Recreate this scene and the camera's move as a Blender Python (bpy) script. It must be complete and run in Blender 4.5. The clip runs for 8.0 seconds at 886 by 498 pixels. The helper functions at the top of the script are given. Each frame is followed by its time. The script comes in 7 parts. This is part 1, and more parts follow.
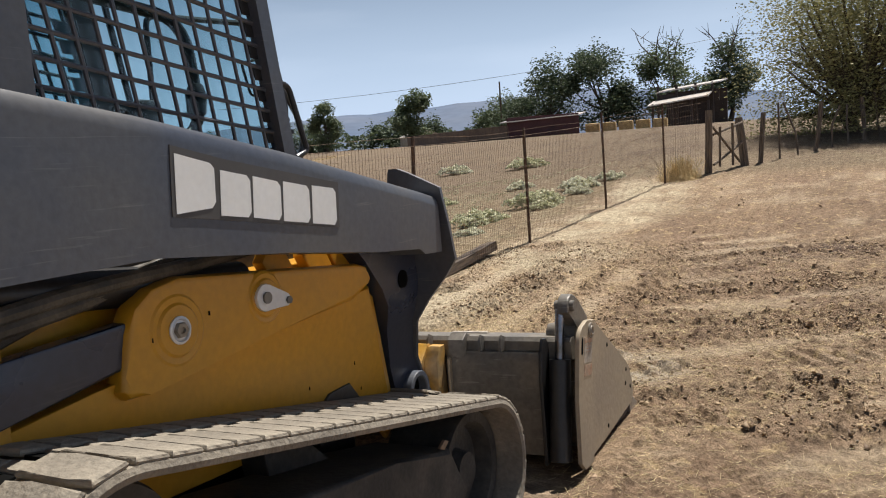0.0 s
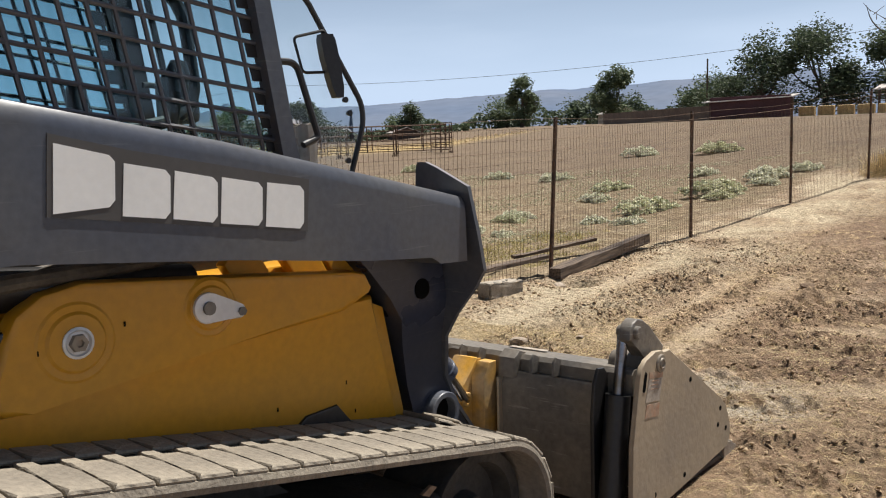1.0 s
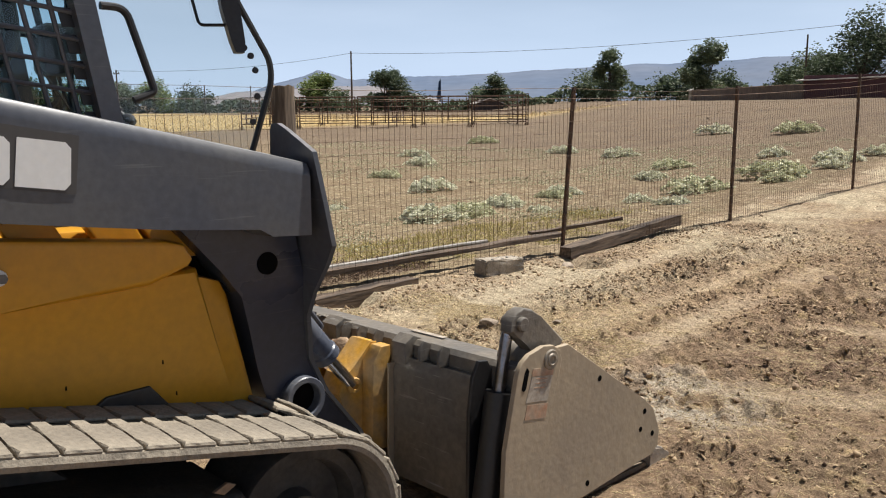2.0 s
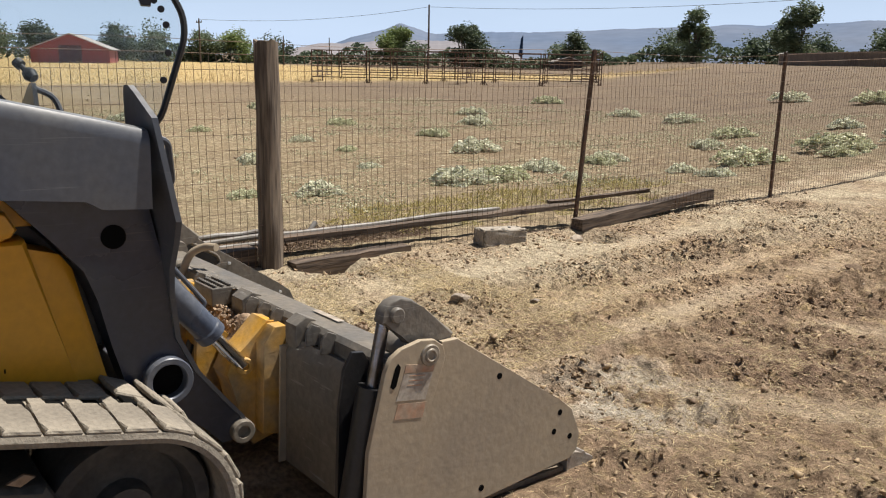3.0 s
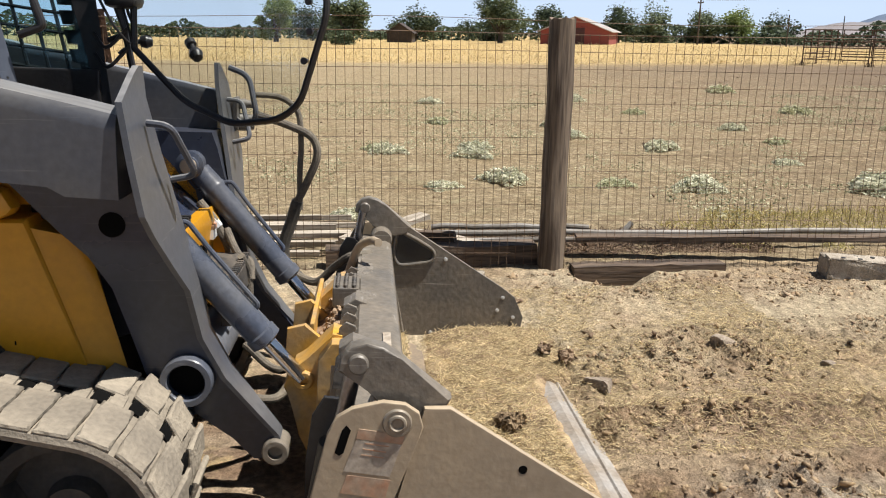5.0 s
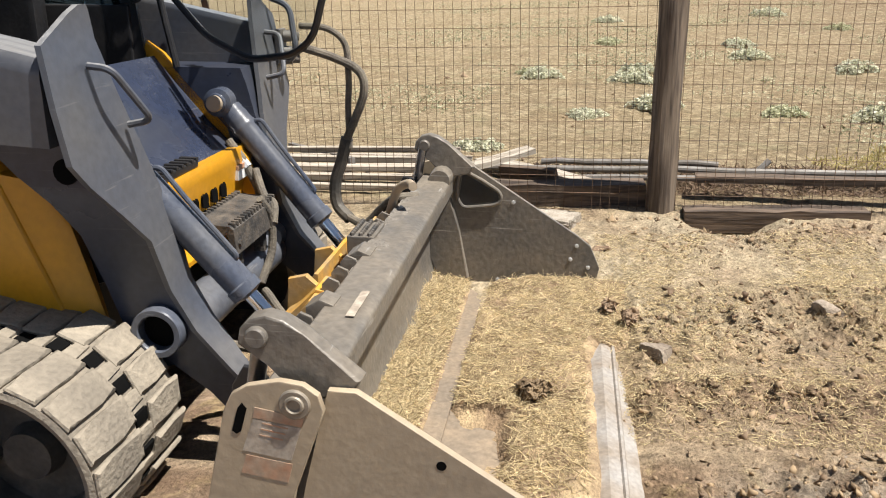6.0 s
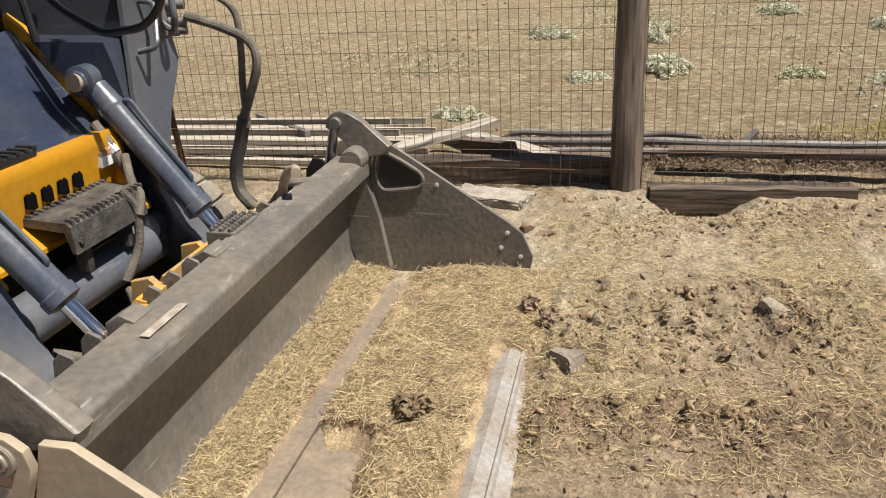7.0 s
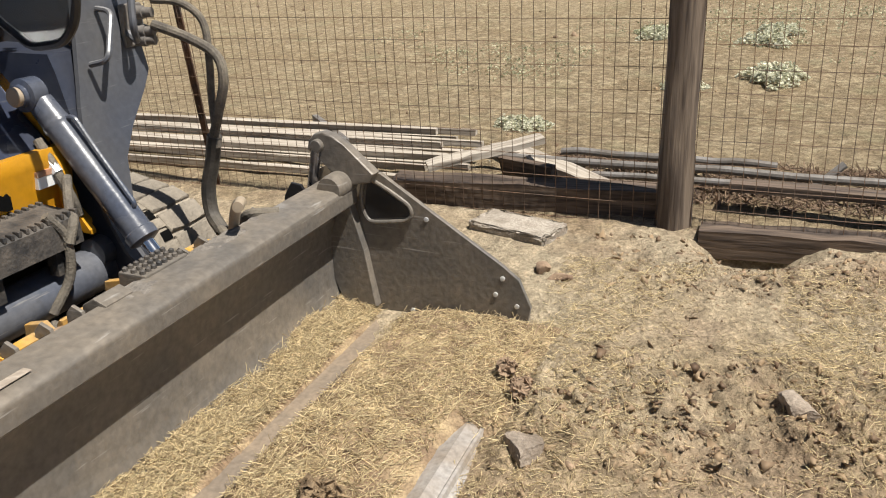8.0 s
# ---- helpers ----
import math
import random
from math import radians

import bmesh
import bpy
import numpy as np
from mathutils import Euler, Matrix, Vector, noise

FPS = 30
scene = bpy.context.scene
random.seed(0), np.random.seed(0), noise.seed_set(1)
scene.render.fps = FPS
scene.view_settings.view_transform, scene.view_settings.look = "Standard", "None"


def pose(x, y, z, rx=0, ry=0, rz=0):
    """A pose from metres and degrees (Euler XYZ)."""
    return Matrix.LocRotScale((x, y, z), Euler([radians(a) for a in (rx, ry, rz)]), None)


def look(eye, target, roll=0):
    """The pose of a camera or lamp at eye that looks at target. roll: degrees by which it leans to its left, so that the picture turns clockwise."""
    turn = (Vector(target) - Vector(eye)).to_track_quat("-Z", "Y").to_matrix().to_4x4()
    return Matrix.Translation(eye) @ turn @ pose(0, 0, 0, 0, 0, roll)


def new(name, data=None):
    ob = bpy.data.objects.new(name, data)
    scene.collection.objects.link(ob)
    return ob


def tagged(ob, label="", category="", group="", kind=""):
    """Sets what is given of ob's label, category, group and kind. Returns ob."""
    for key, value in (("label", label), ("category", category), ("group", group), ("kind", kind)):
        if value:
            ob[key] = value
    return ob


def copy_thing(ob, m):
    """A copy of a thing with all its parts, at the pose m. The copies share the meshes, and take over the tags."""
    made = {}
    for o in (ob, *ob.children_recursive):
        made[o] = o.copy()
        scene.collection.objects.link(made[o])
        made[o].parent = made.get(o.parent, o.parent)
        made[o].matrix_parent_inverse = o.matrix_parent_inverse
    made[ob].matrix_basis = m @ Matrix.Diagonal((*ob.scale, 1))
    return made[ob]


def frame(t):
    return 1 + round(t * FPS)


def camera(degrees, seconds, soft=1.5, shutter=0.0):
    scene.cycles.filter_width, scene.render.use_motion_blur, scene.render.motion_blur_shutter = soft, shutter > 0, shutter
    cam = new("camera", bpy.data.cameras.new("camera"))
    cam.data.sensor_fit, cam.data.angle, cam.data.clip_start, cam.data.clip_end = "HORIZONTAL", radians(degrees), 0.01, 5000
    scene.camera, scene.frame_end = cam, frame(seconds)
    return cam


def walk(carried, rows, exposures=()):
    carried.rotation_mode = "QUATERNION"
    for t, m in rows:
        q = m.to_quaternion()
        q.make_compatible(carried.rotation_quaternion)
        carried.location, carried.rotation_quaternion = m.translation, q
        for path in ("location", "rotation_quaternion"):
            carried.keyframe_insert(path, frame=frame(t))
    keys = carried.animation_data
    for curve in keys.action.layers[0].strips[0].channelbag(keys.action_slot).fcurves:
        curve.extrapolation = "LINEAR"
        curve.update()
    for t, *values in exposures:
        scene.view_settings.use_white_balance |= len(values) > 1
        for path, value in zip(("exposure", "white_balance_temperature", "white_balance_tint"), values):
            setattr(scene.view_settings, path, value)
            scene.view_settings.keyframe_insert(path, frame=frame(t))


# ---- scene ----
cam = camera(56.1, 8.0, soft=1.1)
PATH = [
    (0, (2.14, -3.429, 1.469), (1.245, -1.658, 1.222), -4.2),
    (0.5, (2.312, -3.138, 1.456), (1.308, -1.432, 1.17), -1.9),
    (1, (2.391, -2.747, 1.494), (1.114, -1.234, 1.212), -2.0),
    (1.5, (2.583, -2.42, 1.496), (1.187, -1.011, 1.24), -1.3),
    (2, (2.714, -2.057, 1.448), (1.298, -0.687, 1.103), -0.4),
    (2.2, (2.726, -1.886, 1.455), (1.308, -0.549, 1.006), -0.4),
    (3.3, (2.977, -1.254, 1.497), (1.401, -0.102, 1.061), 1.3),
    (3.5, (2.994, -1.093, 1.513), (1.368, -0.015, 1.073), 1.1),
    (4, (3.02, -0.747, 1.528), (1.22, 0.009, 1.093), -0.2),
    (4.5, (2.986, -0.455, 1.522), (1.087, 0.014, 1.104), -0.3),
    (4.7, (2.902, -0.302, 1.486), (0.992, 0.073, 1.026), 0.6),
    (5.8, (2.651, 0.386, 1.502), (0.763, 0.13, 0.895), -1.7),
    (6, (2.527, 0.51, 1.5), (0.667, 0.24, 0.818), -1.6),
    (6.5, (2.322, 0.801, 1.484), (0.486, 0.505, 0.749), -3.3),
    (7, (2.095, 0.995, 1.469), (0.288, 0.608, 0.703), -3.1),
    (7.5, (1.774, 1.133, 1.507), (0.012, 0.577, 0.74), -2.8),
    (8, (1.544, 1.397, 1.483), (-0.167, 0.714, 0.706), -3.1),
]
walk(cam, [(t, look(eye, target, roll)) for t, eye, target, roll in PATH], ((0, 0.02), (1, 0.06), (3.5, 0.06), (4.5, 0.03), (5.8, 0.37), (6.5, 0.2), (7, 0.07), (8, 0.06)))

# ---- light ----
SUN_EL, SUN_AZ = 64.0, 11.0
world = bpy.data.worlds.new("sky")
scene.world = world
world.use_nodes = True
wn = world.node_tree.nodes
wl = world.node_tree.links
sky = wn.new("ShaderNodeTexSky")
sky.sky_type, sky.sun_disc = 'NISHITA', False
sky.sun_elevation, sky.sun_rotation = radians(SUN_EL), radians(SUN_AZ)
sky.air_density, sky.dust_density, sky.ozone_density = 1.0, 0.7, 2.5
wc = wn.new("ShaderNodeTexCoord")
wmap = wn.new("ShaderNodeMapping")
wmap.inputs["Scale"].default_value = (1.2, 1.2, 7.0)
wl.new(wc.outputs["Generated"], wmap.inputs["Vector"])
cloud = wn.new("ShaderNodeTexNoise")
cloud.inputs["Scale"].default_value, cloud.inputs["Detail"].default_value = 1.6, 6.0
wl.new(wmap.outputs["Vector"], cloud.inputs["Vector"])
cramp = wn.new("ShaderNodeMapRange")
cramp.inputs[1].default_value, cramp.inputs[2].default_value = 0.48, 0.8
cramp.inputs[3].default_value, cramp.inputs[4].default_value = 0.0, 0.42
wl.new(cloud.outputs[0], cramp.inputs[0])
wmix = wn.new("ShaderNodeMixRGB")
wmix.inputs[2].default_value = (15.0, 16.0, 17.2, 1)
wl.new(cramp.outputs[0], wmix.inputs[0])
# the clear upper sky is a deep dry-season blue
deep = wn.new("ShaderNodeMixRGB")
deep.blend_type = 'MULTIPLY'
deep.inputs[0].default_value, deep.inputs[2].default_value = 1.0, (0.78, 0.8, 0.82, 1)
wl.new(sky.outputs[0], deep.inputs[1])
wl.new(deep.outputs[0], wmix.inputs[1])
# pale haze low over the horizon
wsep = wn.new("ShaderNodeSeparateXYZ")
wl.new(wc.outputs["Generated"], wsep.inputs[0])
haze = wn.new("ShaderNodeMapRange")
haze.interpolation_type = 'SMOOTHSTEP'
haze.inputs[1].default_value, haze.inputs[2].default_value = -0.02, 0.36
haze.inputs[3].default_value, haze.inputs[4].default_value = 0.85, 0.0
wl.new(wsep.outputs[2], haze.inputs[0])
whaze = wn.new("ShaderNodeMixRGB")
whaze.inputs[2].default_value = (14.2, 17.6, 23.0, 1)
wl.new(haze.outputs[0], whaze.inputs[0])
wl.new(wmix.outputs[0], whaze.inputs[1])
wl.new(whaze.outputs[0], wn["Background"].inputs["Color"])
wn["Background"].inputs["Strength"].default_value = 0.047
sun = new("sun", bpy.data.lights.new("sun", 'SUN'))
sun.data.energy, sun.data.angle, sun.data.color = 7.2, radians(0.53), (1.0, 0.955, 0.88)
_sd = Vector((math.sin(radians(SUN_AZ)) * math.cos(radians(SUN_EL)), math.cos(radians(SUN_AZ)) * math.cos(radians(SUN_EL)), math.sin(radians(SUN_EL))))
sun.matrix_world = look(_sd * 50, (0, 0, 0))
scene.view_settings.exposure = 0.0


# ---- materials ----
def mat(name, base, rough=0.6, metal=0.0, var=0.25, scale=6.0, fine=60.0, bump=0.3, second=None, spec=0.5, amount=0.5, rnd=0.0):
    """Procedural surface: base colour broken up at two scales towards a second colour, with bump."""
    m = bpy.data.materials.new(name)
    m.use_nodes = True
    n, l = m.node_tree.nodes, m.node_tree.links
    b = n["Principled BSDF"]
    tc = n.new("ShaderNodeTexCoord")
    big, small = n.new("ShaderNodeTexNoise"), n.new("ShaderNodeTexNoise")
    for t, s, d in ((big, scale, 6.0), (small, fine, 4.0)):
        t.inputs["Scale"].default_value, t.inputs["Detail"].default_value = s, d
        l.new(tc.outputs["Object"], t.inputs["Vector"])
    second = second or tuple(c * (1 - var) for c in base)
    mr = n.new("ShaderNodeMapRange")
    mr.inputs[1].default_value, mr.inputs[2].default_value, mr.inputs[4].default_value = 0.35, 0.7, amount * 2
    l.new(big.outputs[0], mr.inputs[0])
    mx = n.new("ShaderNodeMixRGB")
    mx.inputs[1].default_value, mx.inputs[2].default_value = (*base, 1), (*second, 1)
    l.new(mr.outputs[0], mx.inputs[0])
    mr2 = n.new("ShaderNodeMapRange")
    mr2.inputs[1].default_value, mr2.inputs[2].default_value = 0.3, 0.7
    mr2.inputs[3].default_value, mr2.inputs[4].default_value = 1 - var * 0.6, 1 + var * 0.6
    l.new(small.outputs[0], mr2.inputs[0])
    hsv = n.new("ShaderNodeHueSaturation")
    l.new(mx.outputs[0], hsv.inputs["Color"])
    last = mr2.outputs[0]
    if rnd:
        oi = n.new("ShaderNodeObjectInfo")
        mr3 = n.new("ShaderNodeMapRange")
        mr3.inputs[3].default_value, mr3.inputs[4].default_value = 1 - rnd, 1 + rnd
        l.new(oi.outputs["Random"], mr3.inputs[0])
        mul = n.new("ShaderNodeMath")
        mul.operation = 'MULTIPLY'
        l.new(mr3.outputs[0], mul.inputs[0])
        l.new(last, mul.inputs[1])
        last = mul.outputs[0]
    l.new(last, hsv.inputs["Value"])
    l.new(hsv.outputs[0], b.inputs["Base Color"])
    b.inputs["Metallic"].default_value = metal
    b.inputs["Specular IOR Level"].default_value = spec
    mr4 = n.new("ShaderNodeMapRange")
    mr4.inputs[3].default_value, mr4.inputs[4].default_value = max(0.03, rough - 0.12), min(1, rough + 0.12)
    l.new(big.outputs[0], mr4.inputs[0])
    l.new(mr4.outputs[0], b.inputs["Roughness"])
    if bump:
        bp = n.new("ShaderNodeBump")
        bp.inputs["Strength"].default_value, bp.inputs["Distance"].default_value = bump, 0.01
        l.new(small.outputs[0], bp.inputs["Height"])
        l.new(bp.outputs[0], b.inputs["Normal"])
    return m


def dusty(m, colour, amount, lo=0.45, hi=0.95):
    """Settled dust, and a painted top highlight, on a material's upper faces, in patches."""
    n, l = m.node_tree.nodes, m.node_tree.links
    b = n["Principled BSDF"]
    old = b.inputs["Base Color"].links[0].from_socket
    g, sep, mr, mx = n.new("ShaderNodeNewGeometry"), n.new("ShaderNodeSeparateXYZ"), n.new("ShaderNodeMapRange"), n.new("ShaderNodeMixRGB")
    l.new(g.outputs["Normal"], sep.inputs[0])
    mr.inputs[1].default_value, mr.inputs[2].default_value, mr.inputs[4].default_value = lo, hi, amount
    l.new(sep.outputs[2], mr.inputs[0])
    nz, mz, mu = n.new("ShaderNodeTexNoise"), n.new("ShaderNodeMapRange"), n.new("ShaderNodeMath")
    nz.inputs["Scale"].default_value, nz.inputs["Detail"].default_value = 12.0, 8.0
    mz.inputs[1].default_value, mz.inputs[2].default_value, mz.inputs[3].default_value = 0.3, 0.6, 0.45
    l.new(nz.outputs[0], mz.inputs[0])
    mu.operation = 'MULTIPLY'
    l.new(mr.outputs[0], mu.inputs[0])
    l.new(mz.outputs[0], mu.inputs[1])
    l.new(mu.outputs[0], mx.inputs[0])
    l.new(old, mx.inputs[1])
    mx.inputs[2].default_value = (*colour, 1)
    l.new(mx.outputs[0], b.inputs["Base Color"])
    return m


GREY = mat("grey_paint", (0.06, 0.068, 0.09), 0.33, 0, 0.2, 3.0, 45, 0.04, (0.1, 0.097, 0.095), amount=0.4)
# darker copy of the grey; the knee's and cowl's shade is in its colour
GREY_DARK_SHADED = mat("dark_and_shaded_grey_paint", (0.026, 0.034, 0.062), 0.28, 0, 0.2, 3.0, 45, 0.04, (0.05, 0.052, 0.06), amount=0.4)
# near-black that paints the shade inside holes, slots and windows
VOID = mat("hole_shade_black", (0.005, 0.005, 0.005), 0.9, 0, 0.1, 3, 20, 0, spec=0.05)
STEEL_WORN = mat("worn_grey_bucket_steel", (0.13, 0.12, 0.108), 0.45, 0.1, 0.3, 4.0, 45, 0.2, (0.21, 0.178, 0.14), amount=0.5)
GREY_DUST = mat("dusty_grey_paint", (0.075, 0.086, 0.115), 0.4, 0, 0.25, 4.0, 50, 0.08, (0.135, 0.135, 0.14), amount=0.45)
# upper faces lightened for dust and for the boom edge's sunlit highlight
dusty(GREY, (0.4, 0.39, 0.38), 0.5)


def scratched(m, colour, amount):
    """Fine long scratches and rubbed marks in the paint."""
    n, l = m.node_tree.nodes, m.node_tree.links
    b = n["Principled BSDF"]
    old = b.inputs["Base Color"].links[0].from_socket
    tc, mp, nz, mr, mx = n.new("ShaderNodeTexCoord"), n.new("ShaderNodeMapping"), n.new("ShaderNodeTexNoise"), n.new("ShaderNodeMapRange"), n.new("ShaderNodeMixRGB")
    mp.inputs["Rotation"].default_value, mp.inputs["Scale"].default_value = (0.15, 0, 0), (2, 1.2, 34)
    l.new(tc.outputs["Object"], mp.inputs[0])
    l.new(mp.outputs[0], nz.inputs["Vector"])
    nz.inputs["Scale"].default_value, nz.inputs["Detail"].default_value = 3.0, 6.0
    mr.inputs[1].default_value, mr.inputs[2].default_value, mr.inputs[4].default_value = 0.64, 0.74, amount
    l.new(nz.outputs[0], mr.inputs[0])
    l.new(mr.outputs[0], mx.inputs[0])
    l.new(old, mx.inputs[1])
    mx.inputs[2].default_value = (*colour, 1)
    l.new(mx.outputs[0], b.inputs["Base Color"])


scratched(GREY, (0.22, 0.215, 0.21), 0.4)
scratched(GREY_DARK_SHADED, (0.12, 0.12, 0.12), 0.35)
YELLOW = mat("yellow_paint", (0.56, 0.262, 0.01), 0.38, 0, 0.12, 3.0, 40, 0.04, (0.46, 0.235, 0.025), amount=0.35)
YELLOW_DUST = mat("dusty_yellow_paint", (0.58, 0.3, 0.03), 0.6, 0, 0.25, 8.0, 50, 0.15, (0.36, 0.25, 0.13), amount=0.6)
BLACK = mat("black_paint", (0.012, 0.012, 0.014), 0.4, 0, 0.3, 6, 60, 0.1, (0.035, 0.032, 0.03), amount=0.3)
scratched(GREY_DUST, (0.34, 0.32, 0.29), 0.6)
RUBBER_DUST = mat("dusty_rubber", (0.29, 0.25, 0.195), 0.95, 0, 0.25, 5, 55, 0.7, (0.185, 0.16, 0.128), amount=0.6, rnd=0.08)
RUBBER = mat("black_rubber", (0.03, 0.029, 0.028), 0.75, 0, 0.3, 8, 60, 0.3, (0.1, 0.09, 0.075), amount=0.4)
HOSE = mat("hose_rubber", (0.028, 0.027, 0.026), 0.6, 0, 0.3, 9, 90, 0.25, (0.13, 0.11, 0.085), amount=0.45)
HOSE_DUST = mat("dusty_hose_sleeve", (0.17, 0.145, 0.11), 0.85, 0, 0.3, 14, 120, 0.4, (0.08, 0.07, 0.06), amount=0.5)
STEEL_DUST = mat("dusty_bucket_steel", (0.37, 0.295, 0.205), 0.6, 0.0, 0.14, 2.5, 40, 0.12, (0.29, 0.235, 0.175), amount=0.5)
STEEL_DARK = mat("worn_dark_steel", (0.13, 0.13, 0.13), 0.5, 0.3, 0.3, 3.0, 40, 0.15, (0.27, 0.23, 0.18), amount=0.6)
scratched(STEEL_WORN, (0.42, 0.4, 0.37), 0.6)
scratched(STEEL_DUST, (0.26, 0.215, 0.165), 0.4)
CHROME = mat("chrome_rod", (0.75, 0.76, 0.78), 0.12, 1.0, 0.05, 20, 90, 0.0)
DULL_CHROME = mat("dusty_chrome", (0.3, 0.32, 0.38), 0.28, 1.0, 0.2, 12, 80, 0.05, (0.2, 0.18, 0.16), amount=0.5)
BRIGHT = mat("bright_worn_steel", (0.62, 0.62, 0.62), 0.4, 0.6, 0.2, 8, 80, 0.15, (0.42, 0.38, 0.33), amount=0.5)
ZINC = mat("zinc_plate", (0.68, 0.69, 0.7), 0.4, 0.3, 0.1, 12, 60, 0.05)
WHITE = mat("white_vinyl", (0.82, 0.82, 0.8), 0.5, 0, 0.05, 6, 50, 0.0)
DECAL_DARK = mat("dark_vinyl", (0.07, 0.065, 0.062), 0.5, 0, 0.1, 6, 50, 0.0)
DECAL_RED = mat("faded_orange_vinyl", (0.42, 0.21, 0.12), 0.6, 0, 0.3, 18, 60, 0.05, (0.38, 0.28, 0.2), amount=0.75)
DECAL_PALE = mat("worn_pale_vinyl", (0.45, 0.39, 0.32), 0.6, 0, 0.3, 25, 80, 0.05, (0.3, 0.25, 0.2), amount=0.7)
SEAT = mat("black_seat_cloth", (0.02, 0.02, 0.022), 0.8, 0, 0.3, 10, 120, 0.3)
RUST = mat("rusty_steel", (0.13, 0.065, 0.035), 0.85, 0.1, 0.35, 9, 90, 0.4, (0.05, 0.035, 0.028), amount=0.6)
WIRE = mat("rusty_wire", (0.17, 0.095, 0.05), 0.7, 0.2, 0.3, 5, 60, 0.0, (0.1, 0.07, 0.05), amount=0.6)
GALV = mat("galvanised_pipe", (0.22, 0.205, 0.19), 0.6, 0.2, 0.25, 6, 70, 0.2, (0.13, 0.11, 0.09), amount=0.5)
CONCRETE = mat("concrete", (0.4, 0.35, 0.29), 0.95, 0, 0.35, 12, 90, 0.9, (0.25, 0.21, 0.165), amount=0.5)
STONE = mat("fieldstone", (0.34, 0.28, 0.22), 0.9, 0, 0.35, 14, 80, 0.8, (0.2, 0.155, 0.115), amount=0.5, rnd=0.2)
CLOD = mat("dry_soil_clod", (0.34, 0.24, 0.155), 0.95, 0, 0.35, 5, 60, 0.6, (0.17, 0.112, 0.074), amount=0.6)
STRAW = mat("dry_straw", (0.62, 0.45, 0.2), 0.75, 0, 0.3, 4, 40, 0.1, (0.42, 0.29, 0.13), amount=0.6)
BARNRED = mat("red_barn_boards", (0.26, 0.06, 0.055), 0.8, 0, 0.25, 1.5, 12, 0.2, (0.25, 0.06, 0.05))
ROOFTIN = mat("pale_tin_roof", (0.55, 0.54, 0.52), 0.45, 0.4, 0.25, 2.0, 14, 0.1, (0.42, 0.33, 0.27))
SHEDWOOD = mat("dark_boards_and_barn_shade", (0.04, 0.032, 0.03), 0.9, 0, 0.35, 1.4, 12, 0.3, (0.07, 0.052, 0.045))
REDWALL = mat("dark_red_tarp", (0.085, 0.035, 0.04), 0.85, 0, 0.3, 1.0, 8, 0.2, (0.06, 0.03, 0.033))
BARK = mat("bark", (0.1, 0.075, 0.055), 0.95, 0, 0.35, 6, 40, 0.6, (0.05, 0.04, 0.03))


def leaf_mat(name, c1, c2):
    m = bpy.data.materials.new(name)
    m.use_nodes = True
    n, l = m.node_tree.nodes, m.node_tree.links
    b = n["Principled BSDF"]
    g = n.new("ShaderNodeNewGeometry")
    mx = n.new("ShaderNodeMixRGB")
    mx.inputs[1].default_value, mx.inputs[2].default_value = (*c1, 1), (*c2, 1)
    l.new(g.outputs["Random Per Island"], mx.inputs[0])
    l.new(mx.outputs[0], b.inputs["Base Color"])
    b.inputs["Roughness"].default_value = 0.65
    tr = n.new("ShaderNodeBsdfTranslucent")
    l.new(mx.outputs[0], tr.inputs[0])
    ms = n.new("ShaderNodeMixShader")
    ms.inputs[0].default_value = 0.3
    l.new(b.outputs[0], ms.inputs[1])
    l.new(tr.outputs[0], ms.inputs[2])
    l.new(ms.outputs[0], n["Material Output"].inputs[0])
    return m


LEAF_DARK = leaf_mat("dark_foliage", (0.04, 0.062, 0.036), (0.1, 0.13, 0.07))
LEAF_MID = leaf_mat("grey_green_foliage", (0.075, 0.105, 0.058), (0.15, 0.185, 0.095))
LEAF_LIGHT = leaf_mat("yellow_green_foliage", (0.15, 0.21, 0.06), (0.24, 0.28, 0.1))
LEAF_OLIVE = leaf_mat("olive_foliage", (0.15, 0.155, 0.06), (0.36, 0.33, 0.15))
LEAF_WEED = leaf_mat("silvery_weed", (0.3, 0.31, 0.2), (0.88, 0.85, 0.68))
LEAF_WEEDG = leaf_mat("green_weed", (0.26, 0.28, 0.15), (0.78, 0.75, 0.54))
LEAF_DRY = leaf_mat("dry_grass", (0.62, 0.47, 0.24), (0.76, 0.62, 0.37))
LEAF_STRAW = leaf_mat("loose_straw", (0.28, 0.2, 0.11), (0.93, 0.78, 0.48))
LEAF_MULCH = leaf_mat("brown_litter", (0.09, 0.055, 0.038), (0.34, 0.235, 0.15))
CRUMB = leaf_mat("soil_crumbs", (0.17, 0.108, 0.066), (0.52, 0.375, 0.225))
LEAF_SCRUB = leaf_mat("yellow_green_scrub", (0.3, 0.27, 0.09), (0.62, 0.5, 0.2))


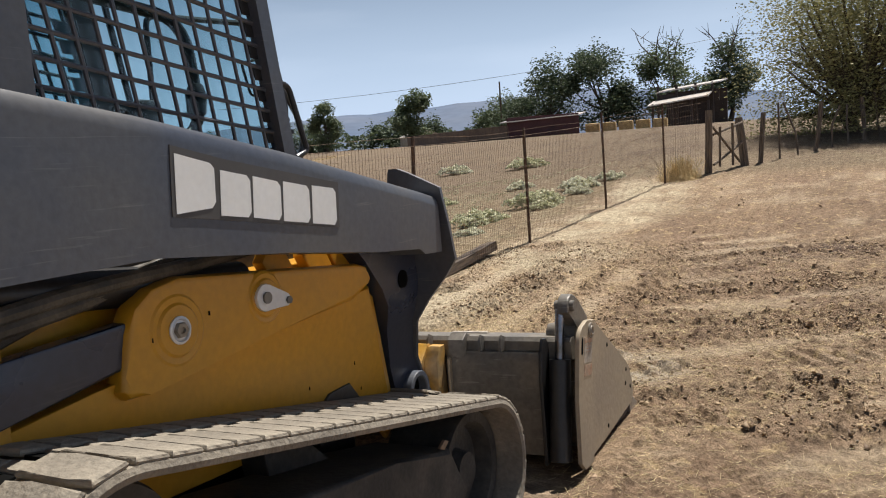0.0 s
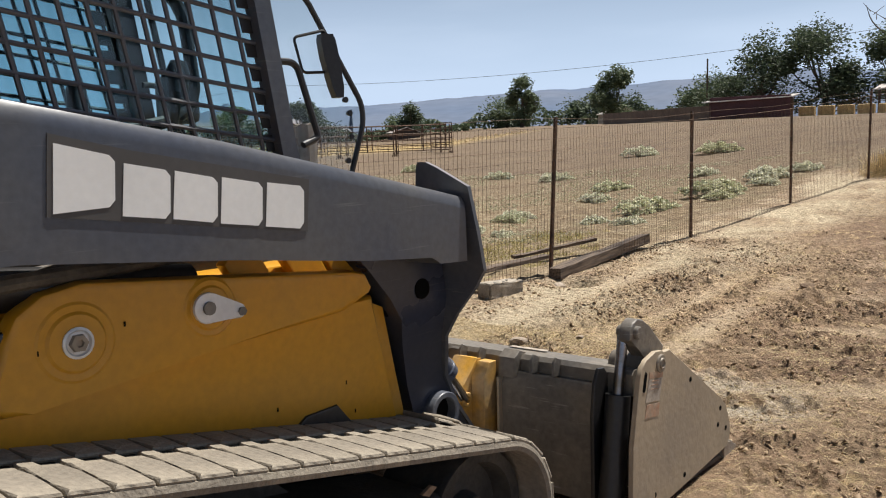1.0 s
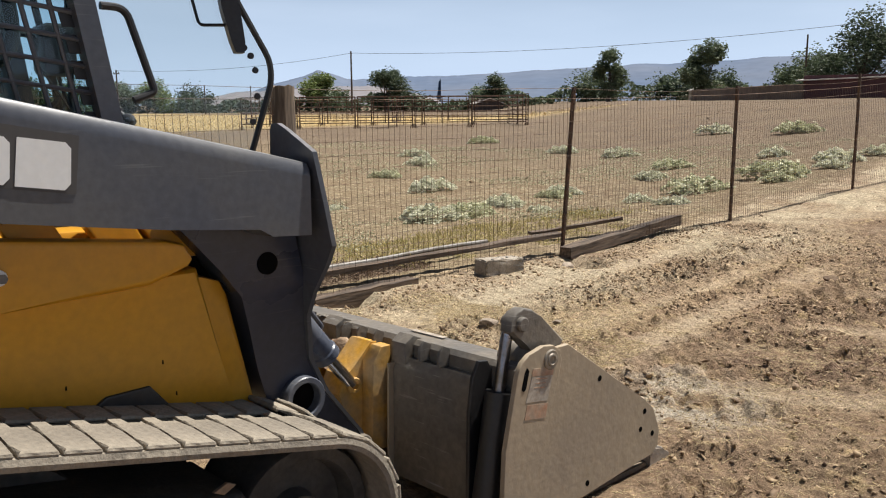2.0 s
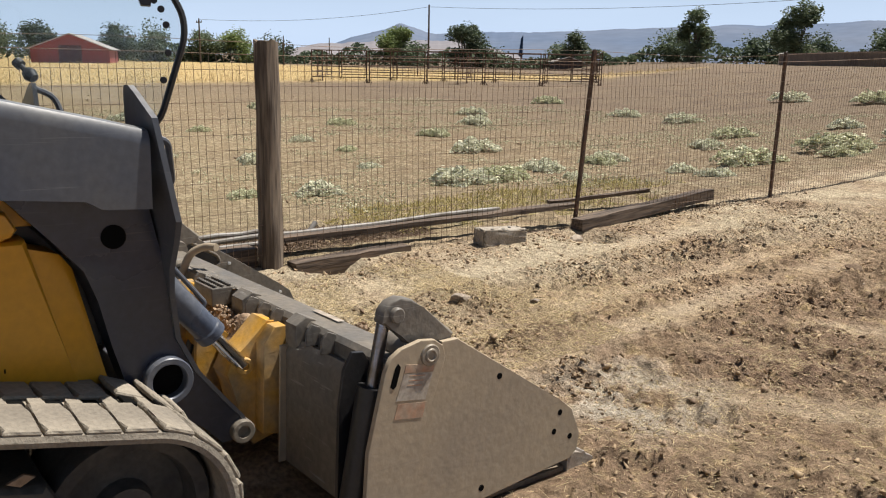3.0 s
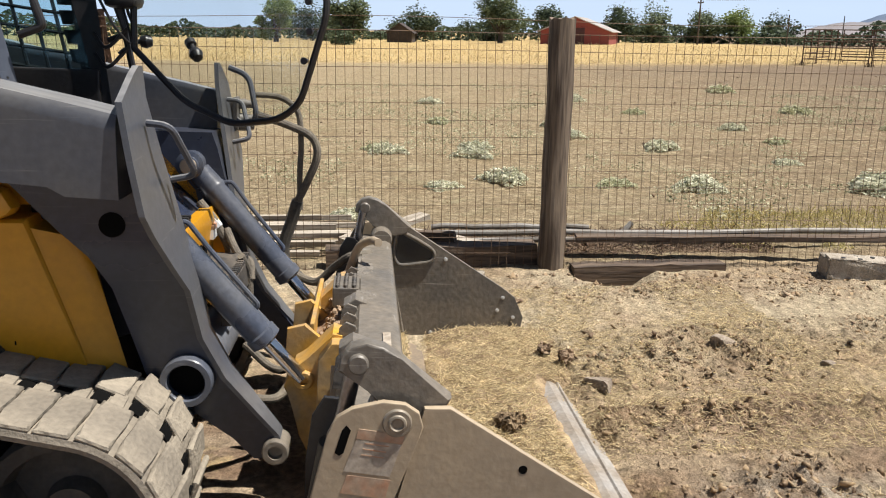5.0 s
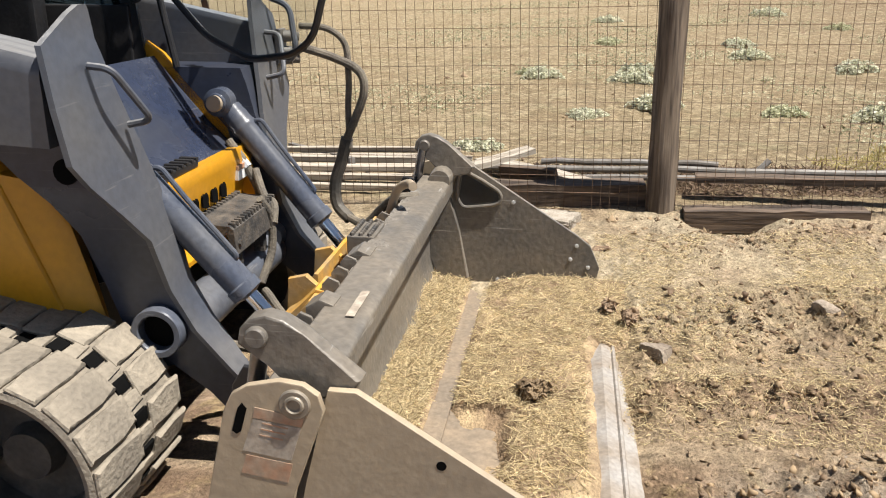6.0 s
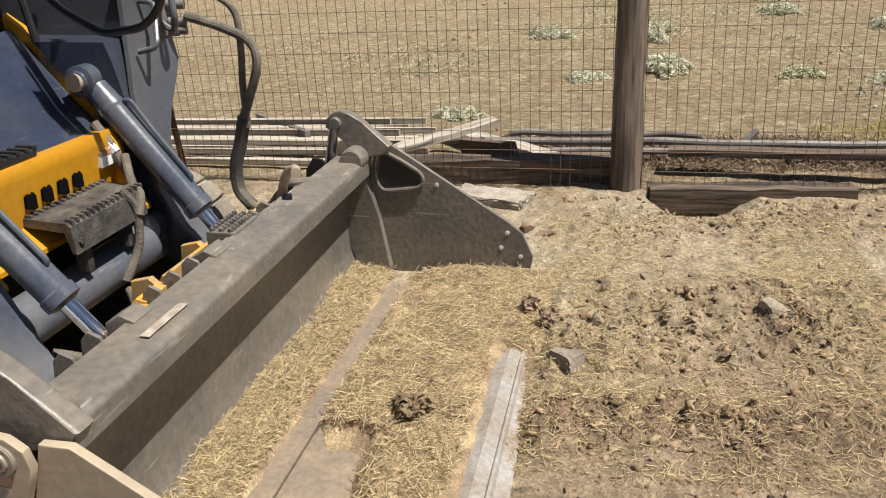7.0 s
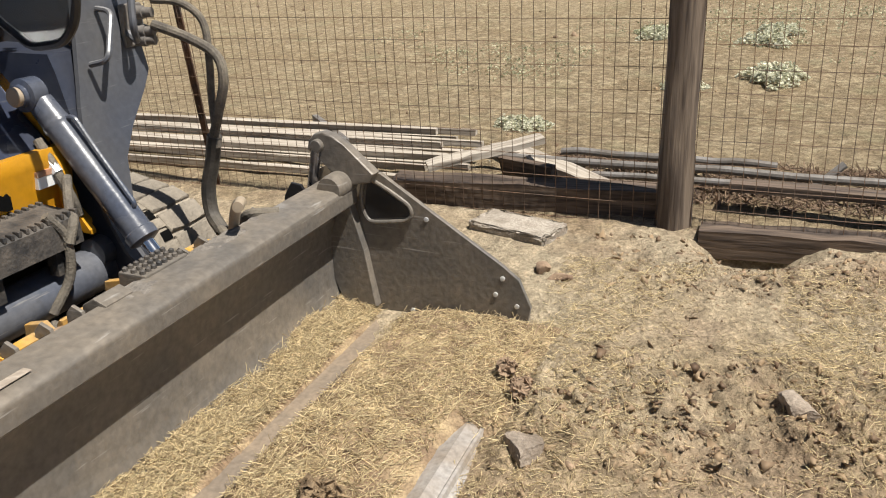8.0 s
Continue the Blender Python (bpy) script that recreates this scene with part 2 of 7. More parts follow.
def glass_mat(name, tint, gloss=0.06, rough=0.02):
    m = bpy.data.materials.new(name)
    m.use_nodes = True
    n, l = m.node_tree.nodes, m.node_tree.links
    n.remove(n["Principled BSDF"])
    t, g, lw = n.new("ShaderNodeBsdfTransparent"), n.new("ShaderNodeBsdfGlossy"), n.new("ShaderNodeLayerWeight")
    t.inputs[0].default_value = (*tint, 1)
    g.inputs["Roughness"].default_value = rough
    f, f2 = n.new("ShaderNodeMath"), n.new("ShaderNodeMath")
    f2.operation, f.operation = 'POWER', 'MULTIPLY_ADD'
    l.new(lw.outputs["Facing"], f2.inputs[0])
    f2.inputs[1].default_value = 4.0
    l.new(f2.outputs[0], f.inputs[0])
    f.inputs[1].default_value, f.inputs[2].default_value = 0.7, gloss * .5
    ms = n.new("ShaderNodeMixShader")
    l.new(f.outputs[0], ms.inputs[0])
    l.new(t.outputs[0], ms.inputs[1])
    l.new(g.outputs[0], ms.inputs[2])
    l.new(ms.outputs[0], n["Material Output"].inputs[0])
    return m


GLASS = glass_mat("tinted_cab_glass", (0.68, 0.81, 0.845))
DOORGLASS = glass_mat("hazy_door_glass", (0.9, 0.92, 0.92), rough=0.1)


def ground_material():
    m = bpy.data.materials.new("dry_soil")
    m.use_nodes = True
    n, l = m.node_tree.nodes, m.node_tree.links
    b = n["Principled BSDF"]
    tc = n.new("ShaderNodeTexCoord")
    pos = tc.outputs["Object"]

    def noise_node(scale, detail=6.0, stretch=None, rough=0.6):
        t = n.new("ShaderNodeTexNoise")
        t.inputs["Scale"].default_value, t.inputs["Detail"].default_value, t.inputs["Roughness"].default_value = scale, detail, rough
        if stretch:
            mp = n.new("ShaderNodeMapping")
            mp.inputs["Rotation"].default_value, mp.inputs["Scale"].default_value = (0, 0, stretch[0]), (stretch[1], stretch[2], 1)
            l.new(pos, mp.inputs["Vector"])
            l.new(mp.outputs[0], t.inputs["Vector"])
        else:
            l.new(pos, t.inputs["Vector"])
        return t.outputs[0]

    def ramp(value, a, b_, lo=0.0, hi=1.0):
        r = n.new("ShaderNodeMapRange")
        r.inputs[1].default_value, r.inputs[2].default_value, r.inputs[3].default_value, r.inputs[4].default_value = a, b_, lo, hi
        l.new(value, r.inputs[0])
        return r.outputs[0]

    def mix(fac, c1, c2):
        x = n.new("ShaderNodeMixRGB")
        for i, c in ((0, fac), (1, c1), (2, c2)):
            if isinstance(c, tuple):
                x.inputs[i].default_value = (*c, 1)
            elif isinstance(c, float):
                x.inputs[i].default_value = c
            else:
                l.new(c, x.inputs[i])
        return x.outputs[0]

    def mul(a, c):
        x = n.new("ShaderNodeMath")
        x.operation = 'MULTIPLY'
        l.new(a, x.inputs[0])
        l.new(c, x.inputs[1])
        return x.outputs[0]

    sep = n.new("ShaderNodeSeparateXYZ")
    l.new(pos, sep.inputs[0])
    X, Y = sep.outputs[0], sep.outputs[1]
    def stored(name):
        at = n.new("ShaderNodeAttribute")
        at.attribute_name = name
        return at.outputs["Fac"]

    yard = mix(ramp(noise_node(0.9), 0.4, 0.62), (0.54, 0.4, 0.25), (0.42, 0.29, 0.185))
    yard = mix(ramp(noise_node(2.3, 8.0, (0.05, 1.0, 0.35)), 0.52, 0.68, 0, 0.7), yard, (0.27, 0.175, 0.115))
    yard = mix(ramp(noise_node(1.7, 7.0, (0.05, 1.0, 0.3)), 0.54, 0.7, 0, 0.8), yard, (0.66, 0.55, 0.4))
    fieldc = mix(ramp(noise_node(0.35), 0.4, 0.65), (0.285, 0.208, 0.128), (0.212, 0.149, 0.094))
    fieldc = mix(ramp(noise_node(3.0, 8.0), 0.5, 0.7, 0, 0.7), fieldc, (0.42, 0.345, 0.235))
    fieldc = mix(ramp(noise_node(1.2, 8.0), 0.6, 0.75, 0, 0.4), fieldc, (0.29, 0.28, 0.18))
    fieldc = mix(ramp(Y, 8.0, 2.0, 0.0, 0.75), fieldc, mix(ramp(noise_node(1.1, 8.0), 0.4, 0.62), (0.4, 0.315, 0.196), (0.33, 0.25, 0.148)))
    yard = mix(ramp(Y, 4.0, 7.5, 0.0, 0.6), yard, mix(ramp(noise_node(1.1, 8.0, (0.9, 1.0, 0.3)), 0.42, 0.6), (0.36, 0.26, 0.175), (0.19, 0.128, 0.092)))
    yard = mix(ramp(X, -0.1, 1.1, 0.0, 0.65), yard, mix(ramp(noise_node(1.4, 8.0, (0.5, 1.0, 0.4)), 0.4, 0.62), (0.35, 0.245, 0.165), (0.21, 0.14, 0.098)))
    yard = mix(ramp(noise_node(0.55, 5.0, (0.1, 1.0, 0.4)), 0.5, 0.62, 0, 0.55), yard, (0.29, 0.19, 0.135))
    yard = mix(mul(stored("crumb"), ramp(noise_node(6.5, 8.0), 0.4, 0.6, 0.15, 0.7)), yard, (0.27, 0.178, 0.115))
    yard = mix(ramp(noise_node(5.5, 8.0), 0.54, 0.66, 0, 0.6), yard, (0.24, 0.155, 0.1))
    yard = mix(ramp(noise_node(9.0, 8.0), 0.54, 0.66, 0, 0.6), yard, (0.64, 0.48, 0.26))
    yard = mix(mul(stored("rut"), ramp(noise_node(3.0, 7.0), 0.3, 0.6, 0.3, 0.8)), yard, (0.62, 0.49, 0.34))
    # stains of their own: bleached salty patch, darker damp earth
    for (cx, cy), rad, colr, amt in (((.82, 1.28), .55, (0.68, 0.6, 0.48), .8), ((.95, 2.25), .7, (0.24, 0.155, 0.11), .7), ((1.8, 6.0), .8, (0.13, 0.09, 0.075), .8), ((-.75, 1.25), 1.3, (0.56, 0.44, 0.28), .85), ((.1, 1.55), .6, (0.3, 0.2, 0.14), .7), ((2.3, 3.6), .8, (0.2, 0.14, 0.1), .6), ((.9, 5.2), .9, (0.22, 0.15, 0.105), .7)):
        dv = n.new("ShaderNodeVectorMath")
        dv.operation = 'DISTANCE'
        flat = n.new("ShaderNodeCombineXYZ")
        l.new(X, flat.inputs[0])
        l.new(Y, flat.inputs[1])
        l.new(flat.outputs[0], dv.inputs[0])
        dv.inputs[1].default_value = (cx, cy, 0)
        fall = ramp(dv.outputs["Value"], rad * .3, rad, amt, 0.0)
        yard = mix(mul(fall, ramp(noise_node(4.0 + cx, 7.0), 0.42, 0.56)), yard, colr)
    # wobble the borders between the zones
    wob = ramp(noise_node(1.5), 0.3, 0.7, -0.35, 0.35)
    xw = n.new("ShaderNodeMath")
    xw.operation = 'ADD'
    l.new(X, xw.inputs[0])
    l.new(wob, xw.inputs[1])
    # pale, bleached strip along the fence
    strip = mul(ramp(xw.outputs[0], -2.3, -1.9), ramp(xw.outputs[0], -0.9, -0.2, 1.0, 0.0))
    yard = mix(mul(strip, ramp(noise_node(1.1), 0.35, 0.6)), yard, (0.6, 0.495, 0.345))
    fieldc = mix(ramp(noise_node(7.0, 8.0), 0.5, 0.66, 0, 0.6), fieldc, (0.52, 0.43, 0.28))
    fieldc = mix(ramp(noise_node(2.1, 8.0), 0.55, 0.68, 0, 0.35), fieldc, (0.36, 0.34, 0.2))
    fieldc = mix(ramp(Y, 8.0, 20.0, 0.0, 0.75), fieldc, mix(ramp(noise_node(0.5, 8.0), 0.4, 0.62), (0.215, 0.16, 0.115), (0.155, 0.112, 0.085)))
    col = mix(mul(ramp(xw.outputs[0], -2.3, -1.9), ramp(Y, 14.5, 13.0)), fieldc, yard)
    wob2 = n.new("ShaderNodeMath")
    wob2.operation = 'MULTIPLY_ADD'
    l.new(wob, wob2.inputs[0])
    wob2.inputs[1].default_value = 8.0
    l.new(X, wob2.inputs[2])
    gold = mul(ramp(wob2.outputs[0], -44.0, -37.0, 1.0, 0.0), ramp(Y, 62.0, 50.0, 0.0, 1.0))
    col = mix(gold, col, mix(ramp(noise_node(0.25, 8.0), 0.35, 0.65), (0.62, 0.455, 0.215), (0.5, 0.365, 0.175)))
    fine = noise_node(55.0, 8.0, None, 0.7)
    grit = noise_node(14.0, 8.0, None, 0.7)
    hs = n.new("ShaderNodeHueSaturation")
    l.new(col, hs.inputs["Color"])
    l.new(mul(ramp(fine, 0.32, 0.68, 0.53, 1.24), ramp(grit, 0.32, 0.68, 0.52, 1.25)), hs.inputs["Value"])
    l.new(hs.outputs[0], b.inputs["Base Color"])
    b.inputs["Roughness"].default_value = 0.95
    b.inputs["Specular IOR Level"].default_value = 0.15
    bp, bp2 = n.new("ShaderNodeBump"), n.new("ShaderNodeBump")
    bp.inputs["Strength"].default_value, bp.inputs["Distance"].default_value = 1.0, 0.05
    bp2.inputs["Strength"].default_value, bp2.inputs["Distance"].default_value = 0.9, 0.012
    l.new(grit, bp.inputs["Height"])
    l.new(fine, bp2.inputs["Height"])
    l.new(bp.outputs[0], bp2.inputs["Normal"])
    l.new(bp2.outputs[0], b.inputs["Normal"])
    return m


SOIL = ground_material()


def wood_mat(name, c1, c2, axis_scale):
    m = bpy.data.materials.new(name)
    m.use_nodes = True
    n, l = m.node_tree.nodes, m.node_tree.links
    b = n["Principled BSDF"]
    tc, mp, t = n.new("ShaderNodeTexCoord"), n.new("ShaderNodeMapping"), n.new("ShaderNodeTexNoise")
    mp.inputs["Scale"].default_value = axis_scale
    l.new(tc.outputs["Object"], mp.inputs["Vector"])
    l.new(mp.outputs[0], t.inputs["Vector"])
    t.inputs["Scale"].default_value, t.inputs["Detail"].default_value = 6.0, 8.0
    mr, mx, bp = n.new("ShaderNodeMapRange"), n.new("ShaderNodeMixRGB"), n.new("ShaderNodeBump")
    mr.inputs[1].default_value, mr.inputs[2].default_value = 0.38, 0.62
    l.new(t.outputs[0], mr.inputs[0])
    mx.inputs[1].default_value, mx.inputs[2].default_value = (*c1, 1), (*c2, 1)
    l.new(mr.outputs[0], mx.inputs[0])
    l.new(mx.outputs[0], b.inputs["Base Color"])
    b.inputs["Roughness"].default_value = 0.9
    bp.inputs["Strength"].default_value, bp.inputs["Distance"].default_value = 0.8, 0.01
    l.new(t.outputs[0], bp.inputs["Height"])
    l.new(bp.outputs[0], b.inputs["Normal"])
    return m


POSTWOOD = wood_mat("weathered_post_wood", (0.2, 0.155, 0.115), (0.075, 0.055, 0.042), (7, 7, 0.5))
TIEWOOD = wood_mat("weathered_timber", (0.15, 0.108, 0.078), (0.05, 0.036, 0.028), (7, 0.5, 7))
BOARDWOOD = wood_mat("bleached_boards", (0.46, 0.405, 0.335), (0.26, 0.22, 0.175), (7, 0.5, 7))


# ---- mesh helpers ----
def finish(ob_mesh, material, smooth=True):
    ob_mesh.materials.append(material)
    if smooth:
        for p in ob_mesh.polygons:
            p.use_smooth = True
        ob_mesh.set_sharp_from_angle(angle=radians(35))


def thing(name, label, category, group="", at=None, kind=""):
    ob = new(name)
    if at is not None:
        ob.matrix_world = at
    return tagged(ob, label, category, group, kind)


def part(name, bm, material, parent=None, label="", kind="", smooth=True):
    me = bpy.data.meshes.new(name)
    bmesh.ops.recalc_face_normals(bm, faces=bm.faces)
    bm.to_mesh(me)
    bm.free()
    finish(me, material, smooth)
    ob = new(name, me)
    if smooth and len(me.polygons) < 20000:
        wn_ = ob.modifiers.new("flat_faces", 'WEIGHTED_NORMAL')
        wn_.keep_sharp, wn_.weight = True, 60
    if parent is not None:
        ob.parent = parent
    return tagged(ob, label, kind=kind)


def solo(name, bm, material, label, category, group="", kind="", at=None):
    ob = part(name, bm, material)
    if at is not None:
        ob.matrix_world = at
    return tagged(ob, label, category, group, kind)


def B():
    return bmesh.new()


def bev(bm, geom, w, seg=2):
    if w > 0:
        edges = [e for e in geom if isinstance(e, bmesh.types.BMEdge)]
        bmesh.ops.bevel(bm, geom=edges, offset=w, segments=seg, affect='EDGES', profile=0.5, clamp_overlap=True)


def box(bm, x0, x1, y0, y1, z0, z1, w=0.004, m=None):
    r = bmesh.ops.create_cube(bm, size=1.0)
    vs = r["verts"]
    for v in vs:
        v.co = Vector((x0 + (v.co.x + .5) * (x1 - x0), y0 + (v.co.y + .5) * (y1 - y0), z0 + (v.co.z + .5) * (z1 - z0)))
        if m is not None:
            v.co = m @ v.co
    es = {e for v in vs for e in v.link_edges}
    bev(bm, list(es), w)
    return bm


def prism(bm, poly, x0, x1, w=0.004, axis=0):
    """A polygon of (a, b) pairs in the plane across axis, drawn out from x0 to x1."""
    def co(a, b, x):
        return (x, a, b) if axis == 0 else ((a, x, b) if axis == 1 else (a, b, x))
    v0 = [bm.verts.new(co(a, b, x0)) for a, b in poly]
    v1 = [bm.verts.new(co(a, b, x1)) for a, b in poly]
    fs = [bm.faces.new(v0), bm.faces.new(v1[::-1])]
    k = len(poly)
    for i in range(k):
        fs.append(bm.faces.new((v0[i], v1[i], v1[(i + 1) % k], v0[(i + 1) % k])))
    if w > 0:
        es = {e for f in fs[:2] for e in f.edges}
        bev(bm, list(es), w)
    return bm


def frame_of(d):
    d = Vector(d).normalized()
    u = d.cross(Vector((0, 0, 1)))
    if u.length < 1e-3:
        u = Vector((1, 0, 0))
    u.normalize()
    return u, d.cross(u).normalized()


def sweep(bm, pts, r, seg=10, cap=True):
    """A round tube along pts; r is one radius or one for each point."""
    pts = [Vector(p) for p in pts]
    rs = r if isinstance(r, (list, tuple)) else [r] * len(pts)
    rings, u0 = [], None
    for i, p in enumerate(pts):
        d = (pts[min(i + 1, len(pts) - 1)] - pts[max(i - 1, 0)]).normalized()
        if u0 is None:
            u, _ = frame_of(d)
        else:
            u = (u0 - d * u0.dot(d)).normalized()
        u0 = u
        w = d.cross(u)
        rings.append([bm.verts.new(p + (u * math.cos(2 * math.pi * k / seg) + w * math.sin(2 * math.pi * k / seg)) * rs[i]) for k in range(seg)])
    for a, b in zip(rings, rings[1:]):
        for k in range(seg):
            bm.faces.new((a[k], a[(k + 1) % seg], b[(k + 1) % seg], b[k]))
    if cap:
        bm.faces.new(rings[0][::-1])
        bm.faces.new(rings[-1])
    return bm


def spline(pts, n=8):
    """Catmull-Rom points through pts."""
    P = [Vector(p) for p in pts]
    P = [2 * P[0] - P[1]] + P + [2 * P[-1] - P[-2]]
    out = []
    for i in range(1, len(P) - 2):
        for k in range(n):
            t = k / n
            a, b, c, d = P[i - 1], P[i], P[i + 1], P[i + 2]
            out.append(0.5 * ((2 * b) + (c - a) * t + (2 * a - 5 * b + 4 * c - d) * t * t + (3 * b - a - 3 * c + d) * t ** 3))
    out.append(P[-2])
    return out


def rounded(pts, r=0.05, n=5):
    """A polyline with its inner corners rounded."""
    P = [Vector(p) for p in pts]
    out = [P[0]]
    for a, b, c in zip(P, P[1:], P[2:]):
        d1, d2 = (a - b), (c - b)
        k = min(r, d1.length * .48, d2.length * .48)
        s, e = b + d1.normalized() * k, b + d2.normalized() * k
        for i in range(n + 1):
            t = i / n
            out.append(s * (1 - t) ** 2 + b * 2 * t * (1 - t) + e * t * t)
    out.append(P[-1])
    return out


def lathe(bm, centre, axis, profile, seg=24):
    """Rings of (distance along axis, radius), closed at both ends."""
    c, d = Vector(centre), Vector(axis).normalized()
    u, w = frame_of(d)
    rings = []
    for a, r in profile:
        rings.append([bm.verts.new(c + d * a + (u * math.cos(2 * math.pi * k / seg) + w * math.sin(2 * math.pi * k / seg)) * r) for k in range(seg)])
    for a, b in zip(rings, rings[1:]):
        for k in range(seg):
            bm.faces.new((a[k], a[(k + 1) % seg], b[(k + 1) % seg], b[k]))
    if profile[0][1] > 1e-4:
        bm.faces.new(rings[0][::-1])
    if profile[-1][1] > 1e-4:
        bm.faces.new(rings[-1])
    return bm


def loft(bm, rows, w=0.0):
    """Closed cross-sections with equal point counts, skinned and capped."""
    rings = [[bm.verts.new(p) for p in row] for row in rows]
    k = len(rings[0])
    for a, b in zip(rings, rings[1:]):
        for i in range(k):
            bm.faces.new((a[i], a[(i + 1) % k], b[(i + 1) % k], b[i]))
    bm.faces.new(rings[0][::-1])
    bm.faces.new(rings[-1])
    if w:
        bev(bm, [e for e in bm.edges if len(e.link_faces) == 2 and e.calc_face_angle(0) > 0.6], w)
    return bm


def raw(name, verts, faces, material, parent=None, label="", category="", kind="", smooth=False):
    """A mesh from arrays of vertices and triangles or quads."""
    verts, faces = np.asarray(verts, np.float32), np.asarray(faces, np.int32)
    me = bpy.data.meshes.new(name)
    me.vertices.add(len(verts))
    me.vertices.foreach_set("co", verts.ravel())
    k = faces.shape[1]
    me.loops.add(faces.size)
    me.loops.foreach_set("vertex_index", faces.ravel())
    me.polygons.add(len(faces))
    me.polygons.foreach_set("loop_start", np.arange(0, faces.size, k, dtype=np.int32))
    me.polygons.foreach_set("loop_total", np.full(len(faces), k, np.int32))
    if smooth:
        me.polygons.foreach_set("use_smooth", np.ones(len(faces), bool))
    me.update(calc_edges=True)
    me.materials.append(material)
    ob = new(name, me)
    if parent is not None:
        ob.parent = parent
    return tagged(ob, label, category, kind=kind)


def scatter(tv, tf, mats):
    """Copies of one small template (verts, faces) under an array of 3x4 matrices."""
    tv, tf, mats = np.asarray(tv, float), np.asarray(tf), np.asarray(mats)
    v = np.einsum('nij,kj->nki', mats[:, :, :3], tv) + mats[:, None, :, 3]
    f = tf[None] + (np.arange(len(mats)) * len(tv))[:, None, None]
    return v.reshape(-1, 3), f.reshape(-1, tf.shape[1])


def turns(rng, n, flat=False):
    """Random 3x3 rotations; flat: about z alone."""
    a = rng.uniform(0, 2 * np.pi, n)
    c, s = np.cos(a), np.sin(a)
    Z = np.zeros((n, 3, 3))
    Z[:, 0, 0], Z[:, 0, 1], Z[:, 1, 0], Z[:, 1, 1], Z[:, 2, 2] = c, -s, s, c, 1
    if flat:
        return Z
    b = rng.uniform(0, 2 * np.pi, n)
    c, s = np.cos(b), np.sin(b)
    X = np.zeros((n, 3, 3))
    X[:, 1, 1], X[:, 1, 2], X[:, 2, 1], X[:, 2, 2], X[:, 0, 0] = c, -s, s, c, 1
    return Z @ X


# ---- ground ----
def vnoise(x, y, seed=0):
    xi, yi = np.floor(x).astype(np.int64), np.floor(y).astype(np.int64)
    fx, fy = x - xi, y - yi
    fx, fy = fx * fx * (3 - 2 * fx), fy * fy * (3 - 2 * fy)

    def h(i, j):
        k = (i * 374761393 + j * 668265263 + seed * 1442695041) & 0xffffffff
        k = ((k ^ (k >> 13)) * 1274126177) & 0xffffffff
        return ((k ^ (k >> 16)) & 0xffff) / 65535.0
    return (h(xi, yi) * (1 - fx) + h(xi + 1, yi) * fx) * (1 - fy) + (h(xi, yi + 1) * (1 - fx) + h(xi + 1, yi + 1) * fx) * fy


def fbm(x, y, seed=0, octaves=4):
    out, a, tot = 0, 1.0, 0
    for o in range(octaves):
        out = out + a * (vnoise(x, y, seed + o * 17) - 0.5)
        tot += a
        x, y, a = x * 2.03 + 5.1, y * 2.03 + 1.7, a * 0.52
    return out / tot


def step(a, b, v):
    t = np.clip((v - a) / (b - a), 0, 1)
    return t * t * (3 - 2 * t)


def shape(x, y):
    """The lie of the land, without the fine roughness."""
    x, y = np.asarray(x, float), np.asarray(y, float)
    s = np.maximum(0, (y - 4.5) + 1.0 * np.minimum(x + 2, 0))
    h = 0.085 + 1.55 * (1 - np.exp(-(s / 17.0) ** 1.9))
    h = h - 0.17 * step(-2.6, -5.5, x) * (1 - step(6, 30, y))
    h = h - 0.04 * step(0.3, -1.2, y) * step(-1.8, -1.0, x)
    return h + 0.12 * step(-30, -120, x)


def wheelings(x, y):
    """Worn wheelings and churned rows that run along the fence: (smooth and pale, crumbly and dark), each 0 to 1."""
    x, y = np.asarray(x, float), np.asarray(y, float)
    u = x + 0.07 * (y - 2) + 0.05 * np.sin(y * 0.9) + 0.16 * fbm(x * 0.8, y * 0.5, 63, 3)
    gaps = step(-0.16, 0.02, fbm(x * 1.3, y * 0.55, 65, 3))
    smooth, crumb = 0, 0
    for c, w, k in ((-1.12, .15, 1), (-.18, .07, .6), (.24, .12, .8)):
        smooth = np.maximum(smooth, np.exp(-((u - c) / w) ** 4) * (gaps * k if c > -1 else 1))
    for c, w in ((-1.52, .13), (-.62, .26), (.06, .1), (.58, .17)):
        crumb = np.maximum(crumb, np.exp(-((u - c) / w) ** 4))
    # further out the marks run slantwise and break up into patches
    out = step(.45, .95, u)
    v = -0.5 * x + 0.86 * y
    churn = fbm(x * 0.9 + y * 0.5, v * 3.2, 69, 4)
    smooth = smooth * (1 - out) * step(6.0, 3.6, y) + out * step(.06, .2, -churn) * .7
    crumb = crumb * (1 - out) * step(6.5, 4.0, y) + np.maximum(out, step(4.0, 6.5, y)) * step(-.02, .12, churn)
    yard = step(-2.0, -1.75, x)
    return smooth * yard, np.clip(crumb * step(-0.25, 0.0, fbm(x * 1.1, y * 0.7, 67, 3)), 0, 1) * yard


